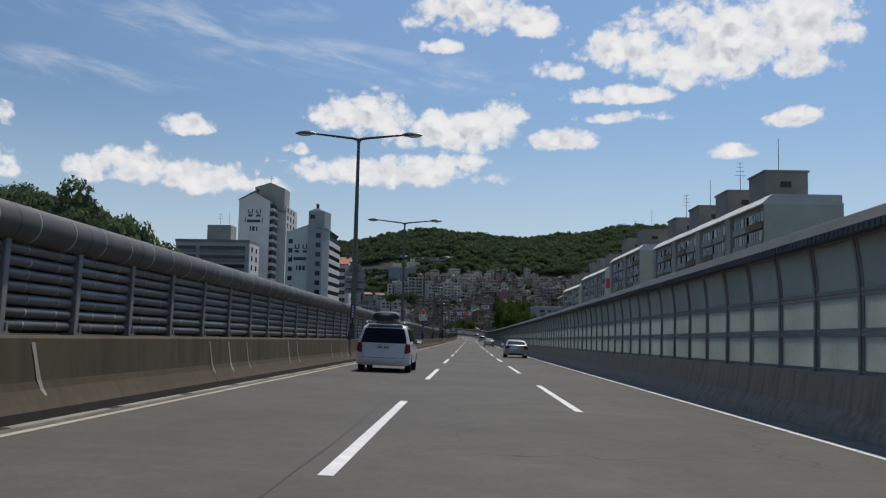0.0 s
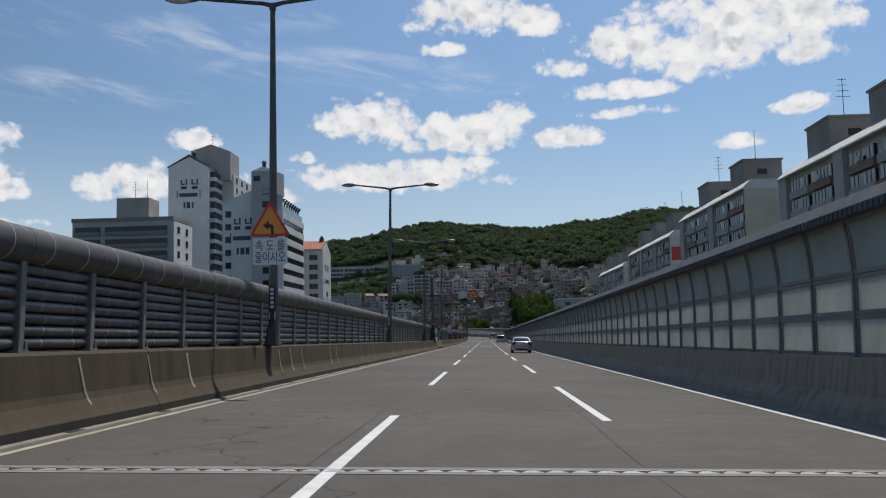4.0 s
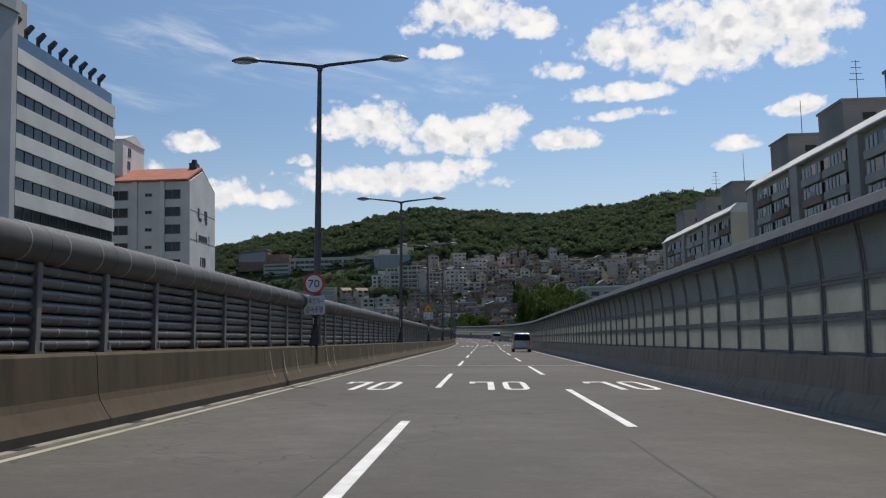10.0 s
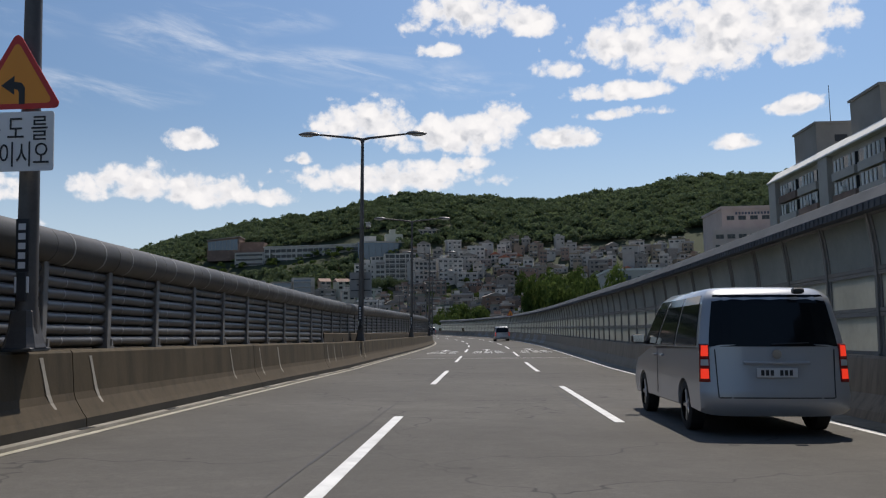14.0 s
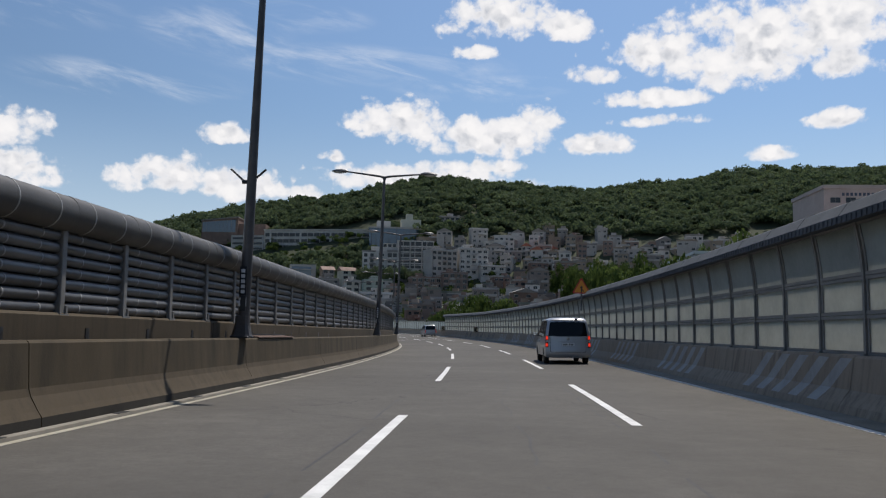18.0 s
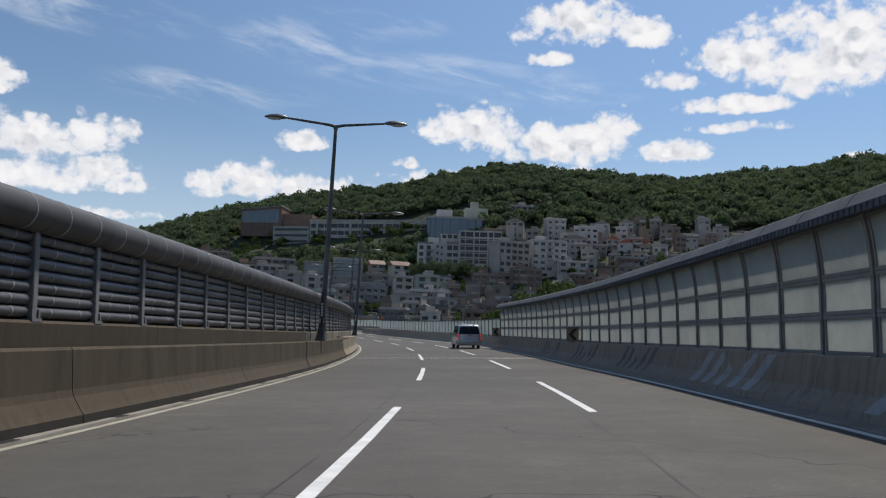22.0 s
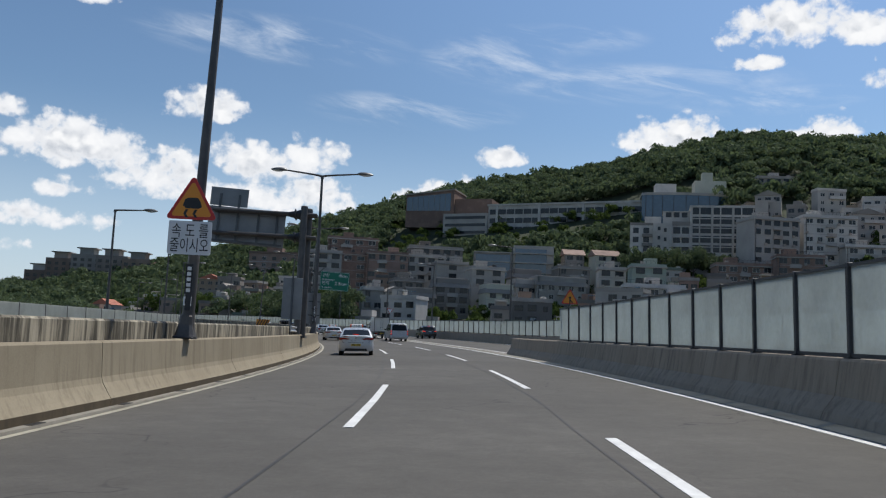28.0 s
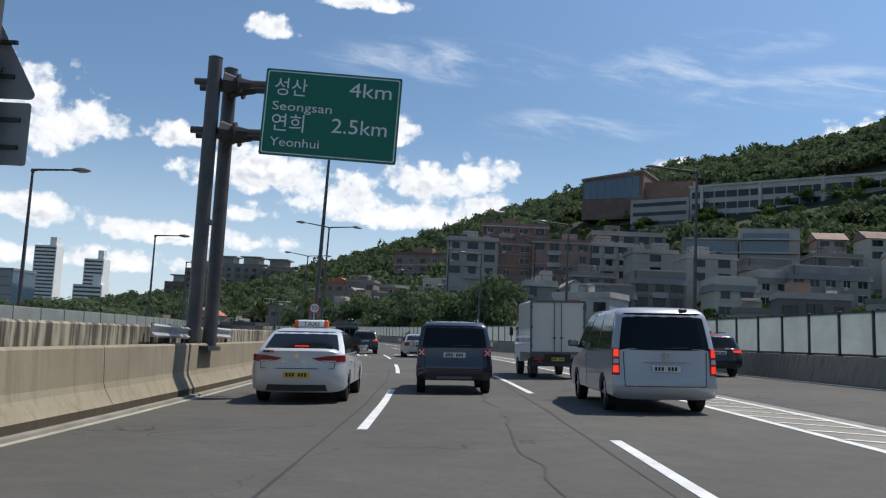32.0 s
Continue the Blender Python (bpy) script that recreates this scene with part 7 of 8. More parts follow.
# ---- signs on the outer wall ----
for s, z, pole in ((414.2, 3.75, 2.5), (597.0, 2.93, 0.9)):
    t = thing("road_sign", "yellow merging-traffic triangle on a post by the outer wall", "road sign", RM(s, 6.72 if s > 500 else 5.72, 0, True))
    part("post", MB().tube((0, 0, pole), (0, 0, z + 0.3), 0.035, 0.035, 8), STEEL, t)
    warning(t, z, "merge", -0.06, 0.85 if s > 500 else 1.05)
for s in (423, 486, 516.6):
    t = thing("chevron_sign", "faded yellow plate, darkened as if backlit, with a black chevron on the outer parapet", "chevron sign", RM(s, 6.0, 0.95) @ pose(0, 0, 0, 0, 0, 12), "chevron signs in the bend")
    part("plate", MB().box(-0.30, 0.30, -0.02, 0.0, 0.02, 0.72), FADED_BACKLIT, t)
    part("chevron", MB().plate([(-0.24, 0.37), (0.04, 0.08), (0.24, 0.08), (-0.02, 0.37), (0.24, 0.66), (0.04, 0.66)], 0.004), TAR, t, "black chevron", pose(0, -0.024, 0))
    part("foot", MB().box(-0.04, 0.04, 0.0, 0.05, -0.03, 0.6), STEEL_D, t)
# slanting pale stripes painted on the outer parapet
STRIPE = worn("faded_stripe_paint", (0.27, 0.265, 0.25), (0.40, 0.395, 0.38), 2.0, 0.75, grain=12)
STRIPE_D = worn("faded_dark_stripe_paint", (0.085, 0.078, 0.066), (0.15, 0.138, 0.118), 2.0, 0.75, grain=12)
for i in range(65):
    s = 370.6 + 10.0 * (i // 5) + (i % 5) * 1.03
    pts = [RP(s + o + sl, d - 0.006, z) for o, sl, d, z in ((0, 0.45, 5.84, 0.16), (0.50, 0.45, 5.84, 0.16), (0.50, 0.22, 6.02, 0.40), (0.50, -0.55, 6.10, 0.93), (0, -0.55, 6.10, 0.93), (0, 0.22, 6.02, 0.40))]
    part("stripe", MB().add(pts, [(0, 1, 2, 5), (5, 2, 3, 4)]), STRIPE if s < 465 else STRIPE_D, parapet)
# pale repair runs at the joints of the median barrier
for i in range(46):
    s = S0 + 9.9 * i + 0.0
    if 180 < s < 220 or s > 330:
        continue
    for o, wd in (((0.08, 0.07), (1.6, 0.10), (3.3, 0.06)), ((-1.4, 0.10), (0.06, 0.09)), ((0.05, 0.06), (2.1, 0.11), (-2.6, 0.07)))[i % 3]:
        pts = [RP(s + o + e * wd * q + k, d + 0.006, z) for z, d, k, q in ((0.28, -5.585, 0.14, 0.5), (0.42, -5.664, 0.10, 0.9), (0.54, -5.688, 0.05, 1.1), (0.80, -5.704, -0.03, 0.8), (1.02, -5.716, -0.10, 1.0)) for e in (-0.5, 0.5)]
        part("mortar_run", MB().add(pts, [(2 * q, 2 * q + 1, 2 * q + 3, 2 * q + 2) for q in range(4)]), MORTAR, barrier)
# expansion joints across the deck: comb plates with teeth between pale bands
def comb_joint(s, wide):
    z = 0.008
    strip("joint_band", s - wide - 0.13, s - wide, -0.25, 10.6, LIP, road, 5.0, 0.006)
    strip("joint_band", s + wide, s + wide + 0.13, -0.25, 10.6, LIP, road, 5.0, 0.006)
    strip("joint_gap", s - wide, s + wide, -0.25, 10.6, DARK_CONC, road, 5.0, 0.005)
    m, n = MB(), 44
    step = 10.5 / n
    for k in range(n):
        d = -5.5 + step * k
        m.add([RP(s - wide, d, z), RP(s - wide, d + step * 0.95, z), RP(s + wide * 0.55, d + step * 0.62, z), RP(s + wide * 0.55, d + step * 0.33, z)], [(0, 1, 2, 3)])
        m.add([RP(s + wide, d + step * 0.5, z), RP(s + wide, d + step * 1.4, z), RP(s + wide * 0.62, d + step * 1.2, z), RP(s + wide * 0.62, d + step * 0.7, z)], [(0, 1, 2, 3)])
    part("joint_teeth", m, RAIL, road, "bright steel comb teeth")["kind"] = "stuff"


for s, wide in ((92.0, 0.10), (248.6, 0.12), (334.0, 0.10), (491.35, 0.24), (692.0, 0.12)):
    comb_joint(s, wide)
# pale mended strip beside the widest joint
part("joint_patch", MB().add([RP(490.02, 1.9, 0.007), RP(489.72, 5.2, 0.007), RP(490.75, 5.2, 0.007), RP(490.75, 2.4, 0.007)], [(0, 1, 2, 3)]), LIP, road)
# rusty cover plates over the gap behind the barrier
for s0, s1 in ((386.3, 390.4), (491.7, 497.0)):
    t = thing("cover_plate", "rusty brown cover plate lying on the barrier top", "cover plate", group="cover plates on the barrier")
    part("plate", sweep(MB(), [(-6.09, 1.108), (-5.70, 1.108), (-5.70, 1.135), (-6.09, 1.16)], s0, s1, 3.0), BRICK, t)
    part("edge_angle", sweep(MB(), [(-6.095, 1.16), (-6.04, 1.16), (-6.04, 1.20), (-6.095, 1.20)], s0 + 0.2, s1 + 0.4, 3.0), STEEL_D, t)
# pier number on the barrier beside that joint
t = thing("pier_plate", "dark blue plate with the pier number in white on the barrier", "number plate", RM(490.72, -5.70, 0.86) @ pose(0, 0, 0, 0, 0, 90))
pl_ = part("plate", MB().box(-0.16, 0.16, -0.012, 0.0, -0.14, 0.14, 0, None, 0.004), INK, t)
letters("P104", 0.11, SIGN_W, pl_, 0, -0.014, 0, 0.24)


# ---- words and arrows on the road ----
def road_word(body, s, d, length, width):
    me = text_mesh(body, 1.0, PAINT, 0.004, width)
    zs = [v.co.z for v in me.vertices]
    k = length / (max(zs) - min(zs))
    for v in me.vertices:
        v.co = (v.co.x, v.co.z * k, 0.004 + v.co.y)
    return part("road_word", me, None, road, M=RM(s, d, 0.004))


def road_arrow(s, d):
    poly = [(-0.07, -2.2), (0.07, -2.2), (0.07, 0.7), (0.42, 0.7), (0, 2.2), (-0.42, 0.7), (-0.07, 0.7)]
    part("road_arrow", MB().plate(poly, 0.004), PAINT, road, M=RM(s, d, 0.008) @ pose(0, 0, 0, -90, 0, 0))


def road_seventy(s, d):
    """The figures 7 and 0, drawn long and thin on the deck."""
    m = MB().plate([(-0.82, 2.2), (-0.10, 2.2), (-0.10, -2.2), (-0.28, -2.2), (-0.28, 1.78), (-0.66, 1.78), (-0.66, 1.15), (-0.82, 1.15)], 0.004)
    outer, inner = [], []
    for cx, cz, a0 in ((1, 1, 0), (-1, 1, 90), (-1, -1, 180), (1, -1, 270)):
        for a in (0, 30, 60, 90):
            c, q = math.cos(radians(a0 + a)), math.sin(radians(a0 + a))
            outer.append((0.49 + cx * 0.17 + 0.17 * c, cz * 1.35 + 0.85 * q))
            inner.append((0.49 + cx * 0.13 + 0.05 * c, cz * 1.25 + 0.55 * q))
    n = len(outer)
    m.add([(x, 0.0, z) for x, z in outer + inner], [(i, (i + 1) % n, n + (i + 1) % n, n + i) for i in range(n)])
    part("road_figure", m, PAINT, road, M=RM(s, d, 0.009) @ pose(0, 0, 0, -90, 0, 0))


for d in (-3.4, 0.25, 3.65):
    road_seventy(229.4, d)
    road_seventy(692.0 if d > 3 else 697.0, d)
for d in (-2.95, 0.28, 3.6):
    road_word("연희동", 346.0, d, 2.75, 2.2)
    road_word("성산동", 349.55, d, 2.75, 2.1)
    road_arrow(354.1 if d < 3 else 355.0, d - 0.08)

# ---- plastic barriers across the opening ----
def plastic_barrier(s, mat, label):
    b = thing("plastic_barrier", label, "barrier", RM(s, -6.50, 0.0), "plastic barriers in the opening")
    L = 0.73
    prof = []
    for z, hw in ((0.06, 0.27), (0.22, 0.26), (0.34, 0.15), (0.90, 0.105), (0.95, 0.08)):
        prof.append((z, hw))
    rings = []
    N = 12
    for i in range(N + 1):
        y = -L + 2 * L * i / N
        rib = 0.025 if i % 3 == 1 else 0.0
        e = 0.035 if i in (0, N) else 0.0
        rings.append([(hw - rib - e, y, z) for z, hw in prof] + [(-hw + rib + e, y, z) for z, hw in reversed(prof)])
    part("shell", MB().loft(rings), mat, b, smooth=True)
    for y in (-0.42, 0.42):
        part("foot", MB().box(-0.25, 0.25, y - 0.18, y + 0.18, 0.0, 0.07, 0, None, 0.012), mat, b)
    for y in (-0.25, 0.25):
        part("slot", MB().box(0.125, 0.165, y - 0.05, y + 0.05, 0.42, 0.52), BLACK, b)
    part("filler_cap", MB().tube((0, 0, 0.94), (0, 0, 0.98), 0.06, 0.05, 8), BLACK, b)
    for y in (-L - 0.02, L - 0.02):
        part("coupling", MB().box(-0.05, 0.05, y, y + 0.04, 0.15, 0.85), mat, b)


for i in range(6):
    if i % 2:
        plastic_barrier(195.85 + 1.5 * i, BAR_W, "dirty white water-filled plastic road barrier in the median opening")
    else:
        plastic_barrier(195.85 + 1.5 * i, ORANGE, "orange water-filled plastic road barrier in the median opening")

# ---- single-armed lamps ----
first = None
for s in (560, 590, 621, 650, 682, 715, 748, 780):
    M = RM(s, -20.4, 0.2, True)
    if first is None:
        first = lamp_post(M, 9.3, "grey single-armed street lamp behind the opposite carriageway", "street lamps on the far side", False, 2.6, 0.12)
    else:
        copy_thing(first, M)
first = None
for s in (648.5, 680.5, 703, 730, 760):
    M = RM(s, ramp_d(s) + 0.75, 0.0, True) @ pose(0, 0, 0, 0, 0, 180)
    if first is None:
        first = lamp_post(M, 10.2, "grey single-armed street lamp beside the slip road", "street lamps on the slip road", False, 2.4, 0.12)
    else:
        copy_thing(first, M)
# striped end board and a limit sign where the far rail begins
t = thing("hazard_board", "black and yellow striped hazard board at a barrier end", "hazard board", RM(706, -6.6, 1.1, True))
part("board", MB().box(-1.5, 0.6, -0.03, 0.0, 0.05, 0.95), SIGN_Y, t)
for k in range(5):
    x = -1.45 + 0.42 * k
    part("stripe", MB().plate([(x, 0.06), (x + 0.2, 0.06), (min(x + 0.62, 0.59), 0.94), (min(x + 0.42, 0.55), 0.94)], 0.004), SIGN_K, t, "", pose(0, -0.035, 0))
for x in (-1.2, 0.3):
    part("leg", MB().box(x - 0.05, x + 0.05, 0.0, 0.08, -0.05, 0.9), STEEL_D, t)
t = thing("road_sign", "small round speed limit sign on a lamp pole in the bend", "road sign", RM(684, LAMP_D, 0, True) @ pose(0, -0.30, 0))
limit(t, 2.75, 0, 0.30)
clamps(t, (2.75,))
t = thing("road_sign", "white and red give-way triangle on a post by the slip road", "road sign", RM(700, ramp_d(700) + 0.35, 0.9, True))
part("post", MB().tube((0, 0, 0), (0, 0, 3.2), 0.04, 0.04, 8), STEEL, t)
p = part("plate", MB().plate([(x, -z) for x, z in tri(1.1, 0.06)], 0.012), SIGN_R, t, "red-edged triangle", pose(0, -0.06, 3.0))
part("face", MB().plate([(x, -z) for x, z in tri(0.84, 0.04)], 0.004), SIGN_W, p, "white face", pose(0, -0.004, 0))

# ---- vehicles: y runs from the rear bumper forward, x to the right ----
def wheel(parent, x, y, r, wd, side, alloy=ALLOY):
    W = part("wheel", MB().tube((-wd * 0.3, 0, 0), (wd * 0.3, 0, 0), r * 0.62, r * 0.62, 18), STEEL_D, parent, M=pose(x, y, r))
    rings = [[(o * wd / 2, r * k * math.cos(a), r * k * math.sin(a)) for a in (2 * math.pi * i / 24 for i in range(24))] for o, k in ((-1, 0.66), (-1.0, 0.90), (-0.82, 1.0), (0.82, 1.0), (1.0, 0.90), (1, 0.66))]
    part("tyre", MB().loft(rings, caps=False), RUBBER, W, "black rubber tyre", None, True)
    m = MB().tube((side * wd * 0.30, 0, 0), (side * wd * 0.44, 0, 0), r * 0.18, r * 0.14, 12)
    for k in range(5):
        a = 2 * math.pi * k / 5
        m.loft([[(side * wd * 0.36, r * q * math.cos(a + e), r * q * math.sin(a + e)) for q, e in ((0.12, -0.35), (0.12, 0.35), (0.66, 0.17), (0.66, -0.17))],
                [(side * wd * 0.42, r * q * math.cos(a + e), r * q * math.sin(a + e)) for q, e in ((0.12, -0.25), (0.12, 0.25), (0.65, 0.12), (0.65, -0.12))]])
    part("rim", m, alloy, W, "five-spoke alloy rim")


def plate_bars(parent, mat, y, z, wd=0.52, label="white number plate"):
    p = part("number_plate", MB().box(-wd / 2, wd / 2, -0.012, 0.0, -0.06, 0.06, 0, None, 0.004), mat, parent, label, pose(0, y, z))
    for k in range(7):
        if k != 3:
            part("figure_bar", MB().box(-0.205 + 0.06 * k, -0.165 + 0.06 * k, -0.016, -0.011, -0.035, 0.035), SIGN_K, p)
    return p


def make_car(name, label, M, paint, c, group="vehicles on the road"):
    """A car from a side outline with wheel arches, a cabin and its fittings."""
    V = thing(name, label, c.get("cat", "car"), M, group)
    L, wd, zb, zr = c["L"], c["W"] / 2, c["belt"], c["roof"]
    z0, r = c.get("z0", 0.22), c["wheel"]
    ya, yf = c["rear_axle"], c["front_axle"]
    arch = r + 0.06

    def notch(yc):
        return [(yc + arch * math.cos(a), max(z0, r + arch * math.sin(a))) for a in (math.pi * i / 10 for i in range(11))]
    top = c["top"]                                  # upper line of the lower body, rear to front
    outline = [(0.10, z0), (0.02, z0 + 0.10), (0.0, c.get("bump", 0.58))] + top + [(L - 0.02, 0.62), (L, 0.48), (L - 0.06, z0)]
    outline += notch(yf) + notch(ya)

    rear = [(z, y) for y, z in outline[1:3]] + [(z, y) for y, z in top if y < 0.30]
    rear.sort()

    def pull(x):
        return c.get("round", 0.16) * (0.25 * (abs(x) / wd) ** 2 + 0.75 * (abs(x) / wd) ** 6)

    def rear_y(x, z):
        """How far forward the rear skin lies at a place across and up."""
        return float(np.interp(z, [p[0] for p in rear], [p[1] for p in rear])) + pull(x)

    def slice_at(x):
        k = abs(x) / wd
        drop = c.get("shoulder", 0.09) * max(0.0, (k - 0.70) / 0.30) ** 2
        pts = []
        for y, z in outline:
            t = y / L
            yy = y + pull(x) * ((1 - t) ** 6 - t ** 6)
            zz = z - drop * min(1.0, max(0.0, (z - 0.52) / (zb - 0.52))) + 0.05 * k ** 8 * (1 if z < z0 + 0.05 else 0)
            u = (z - 0.62) / 0.5
            pts.append((x * (1 - 0.045 * u * u), yy, zz))
        return pts
    xs = [-1, -0.985, -0.94, -0.87, -0.77, -0.6, -0.35, 0, 0.35, 0.6, 0.77, 0.87, 0.94, 0.985, 1]
    part("body", MB().loft([slice_at(k * wd) for k in xs]), paint, V, "", None, True)

    def rear_panel(nm, poly, mat, label="", proud=0.014, parent=V):
        """A piece that follows the rear skin, from an outline across and up."""
        n_ = len(poly)
        fine = []
        for i in range(n_):
            (x0, q0), (x1, q1) = poly[i], poly[(i + 1) % n_]
            fine += [(x0 + (x1 - x0) * j / 4, q0 + (q1 - q0) * j / 4) for j in range(4)]
        cx, cz = sum(p[0] for p in fine) / len(fine), sum(p[1] for p in fine) / len(fine)
        rings = [[(cx + (x - cx) * g_, rear_y(cx + (x - cx) * g_, cz + (z - cz) * g_) - o, cz + (z - cz) * g_) for x, z in fine] for g_, o in ((1.0, -0.03), (1.0, proud * 0.6), (0.94, proud), (0.5, proud), (0.06, proud))]
        return part(nm, MB().loft(rings), mat, parent, label, None, True)
    part("underbody", MB().box(-wd + 0.16, wd - 0.16, 0.25, L - 0.3, z0 + 0.02, zb - 0.15), BLACK, V)
    # cabin: frames at belt and roof with rounded corners
    yb0, yb1, yr0, yr1, wb, wr = c["yb0"], c["yb1"], c["yr0"], c["yr1"], c.get("wb", wd - 0.05), c["wr"]

    bow_r, bow_f = c.get("corner", 0.14), c.get("corner", 0.14) * 2

    def frame_at(f):
        u = max(0.0, (f - 0.80) / 0.20) ** 2
        y0, y1 = yb0 + (yr0 - yb0) * f + 0.16 * u, yb1 + (yr1 - yb1) * f - 0.16 * u
        hw = wb + (wr + 0.03 - wb) * f ** 1.25 - 0.09 * u
        z = zb - 0.04 + (zr - zb + 0.04) * f
        return y0, y1, hw, z

    def bow(k, depth):
        return depth * (0.40 * k * k + 0.60 * k ** 8)
    ks = (-1, -0.975, -0.93, -0.86, -0.7, -0.4, 0, 0.4, 0.7, 0.86, 0.93, 0.975, 1)

    def ring(f, grow=0.0, dz=0.0):
        y0, y1, hw, z = frame_at(f)
        y0, y1, hw = y0 - grow, y1 + grow, hw + grow
        return [(hw * k, y1 - bow(k, bow_f), z + dz) for k in reversed(ks)] + [(hw * k, y0 + bow(k, bow_r), z + dz) for k in ks]
    part("cabin", MB().loft([ring(f) for f in (0, 0.25, 0.5, 0.72, 0.82, 0.90, 0.96, 1.0)] + [ring(1.0, -0.10, 0.012), ring(1.0, -0.30, 0.030), ring(1.0, -0.50, 0.036)]), paint, V, "", None, True)
    f0, f1 = c.get("glass", (0.10, 0.86))
    fs = [f0 + (f1 - f0) * i / 6 for i in range(7)]

    def pane(nm, skin, us):
        """Curved glazing that follows the cabin's skin, a little proud of it."""
        part(nm, MB().loft([[skin(u, f, 0.008) for u in us] + [skin(u, f, -0.02) for u in reversed(us)] for f in fs]), TINT, V, "dark tinted glass")

    def back_skin(k, f, o):
        y0, y1, hw, z = frame_at(f)
        return hw * k, y0 + bow(k, bow_r) - o, z

    def front_skin(k, f, o):
        y0, y1, hw, z = frame_at(f)
        return hw * k, y1 - bow(k, bow_f) + o, z
    across = [0.88 * i / 6 for i in range(-6, 7)]
    pane("rear_window", back_skin, across)
    pane("windscreen", front_skin, across)
    y0a, za = frame_at(f0)[0], frame_at(f0)[3]
    for side in (-1, 1):
        def side_skin(q, f, o):
            y0, y1, hw, z = frame_at(f)
            y0, y1 = y0 + bow_r + 0.07, y1 - bow_f - 0.03
            return side * (hw + o), y0 + (y1 - y0) * q, z
        cuts = c["cuts"]
        for q0, q1 in zip(cuts, cuts[1:]):
            e = 0.014
            pane("side_window", side_skin, [q0 + e, q1 - e])
        for y in c.get("handles", ()):
            part("door_handle", MB().box(-0.025, 0.025, y - 0.1, y + 0.1, -0.018, 0.018, 0, None, 0.008), c.get("handle_mat", paint), V, M=pose(side * (wd + 0.005), 0, zb - 0.18))
        part("door_seam", MB().box(-0.003, 0.003, c["seam"] - 0.006, c["seam"] + 0.006, z0 + 0.15, zb - 0.08), BLACK, V, M=pose(side * (wd + 0.001), 0, 0))
        mir = part("door_mirror", MB().box(-0.11, 0.11, -0.05, 0.10, -0.07, 0.08, 0, None, 0.03).box(-0.16 if side > 0 else 0.08, -0.08 if side > 0 else 0.16, -0.02, 0.06, -0.08, -0.03), c.get("mirror_mat", paint), V, M=pose(side * (wd + 0.12), yb1 - 0.62, zb + 0.07))
        part("mirror_glass", MB().box(-0.09, 0.09, -0.058, -0.05, -0.05, 0.065), CHROME, mir)
        for poly, mat, lab in c["tail"]:
            rear_panel("tail_light", [(side * x, z) for x, z in poly], mat, lab, 0.014 if mat is LAMP_RED else 0.020)
        for x, y, z, hx, hz_ in c.get("head", ()):
            part("headlight", MB().box(-hx, hx, -0.2, 0.06, -hz_, hz_, 0, None, 0.03), LENS, V, "clear headlight", pose(side * x, y, z, 0, 0, -side * c.get("head_turn", 12)))
        for y in (ya, yf):
            wheel(V, side * (wd - 0.12), y, r, 0.21, side)
    plate_bars(V, c.get("plate_mat", PLATE), c["plate"][0], c["plate"][1], label=c.get("plate_label", "white number plate"))
    if c.get("strip"):
        e, h0 = c["strip"]
        rear_panel("bumper_strip", [(-e, z0 + 0.03), (e, z0 + 0.03), (e * 0.94, z0 + h0), (-e * 0.94, z0 + h0)], BLACK, "black lower bumper", 0.008)
    if "seam_z" in c:
        y_, z_ = c["seam_z"]
        rear_panel("hatch_seam", [(-wd * 0.76, z_ - 0.008), (wd * 0.76, z_ - 0.008), (wd * 0.76, z_ + 0.008), (-wd * 0.76, z_ + 0.008)], BLACK, "", 0.004)
        for side in (-1, 1):
            rear_panel("hatch_seam", [(side * wd * 0.76, z_), (side * wd * 0.775, z_), (side * wd * 0.80, zb - 0.06), (side * wd * 0.785, zb - 0.06)], BLACK, "", 0.004)
    if c.get("wiper"):
        part("wiper", MB().tube((-0.05, y0a - 0.03, za + 0.03), (0.42, y0a - 0.03, za + 0.05), 0.012, 0.008, 5), BLACK, V)
    if c.get("high_stop"):
        y0, y1, hw, z = frame_at(0.97)
        part("high_brake_light", MB().box(-0.16, 0.16, y0 - 0.01, y0 + 0.04, z - 0.02, z + 0.015), c["high_stop"], V)
    if c.get("rails"):
        for side in (-1, 1):
            y0, y1, hw, z = frame_at(1.0)
            part("roof_rail", MB().path([(side * (hw - 0.10), y0 + 0.15, z), (side * (hw - 0.09), y0 + 0.25, z + 0.07), (side * (hw - 0.09), y1 - 0.35, z + 0.07), (side * (hw - 0.10), y1 - 0.2, z)], 0.02, 6), CHROME if c["rails"] == 2 else BLACK, V)
    if c.get("antenna"):
        y0, y1, hw, z = frame_at(1.0)
        part("antenna", MB().plate([(0, 0), (0.18, 0), (0.03, 0.09)], 0.03, M=pose(0.015, y0 + 0.25, z + 0.03, 0, 0, 90)), BLACK, V)
    part("exhaust", MB().tube((wd * 0.55, 0.20, z0 + 0.02), (wd * 0.55, 0.45, z0 + 0.02), 0.035, 0.035, 8), STEEL_D, V)
    return V


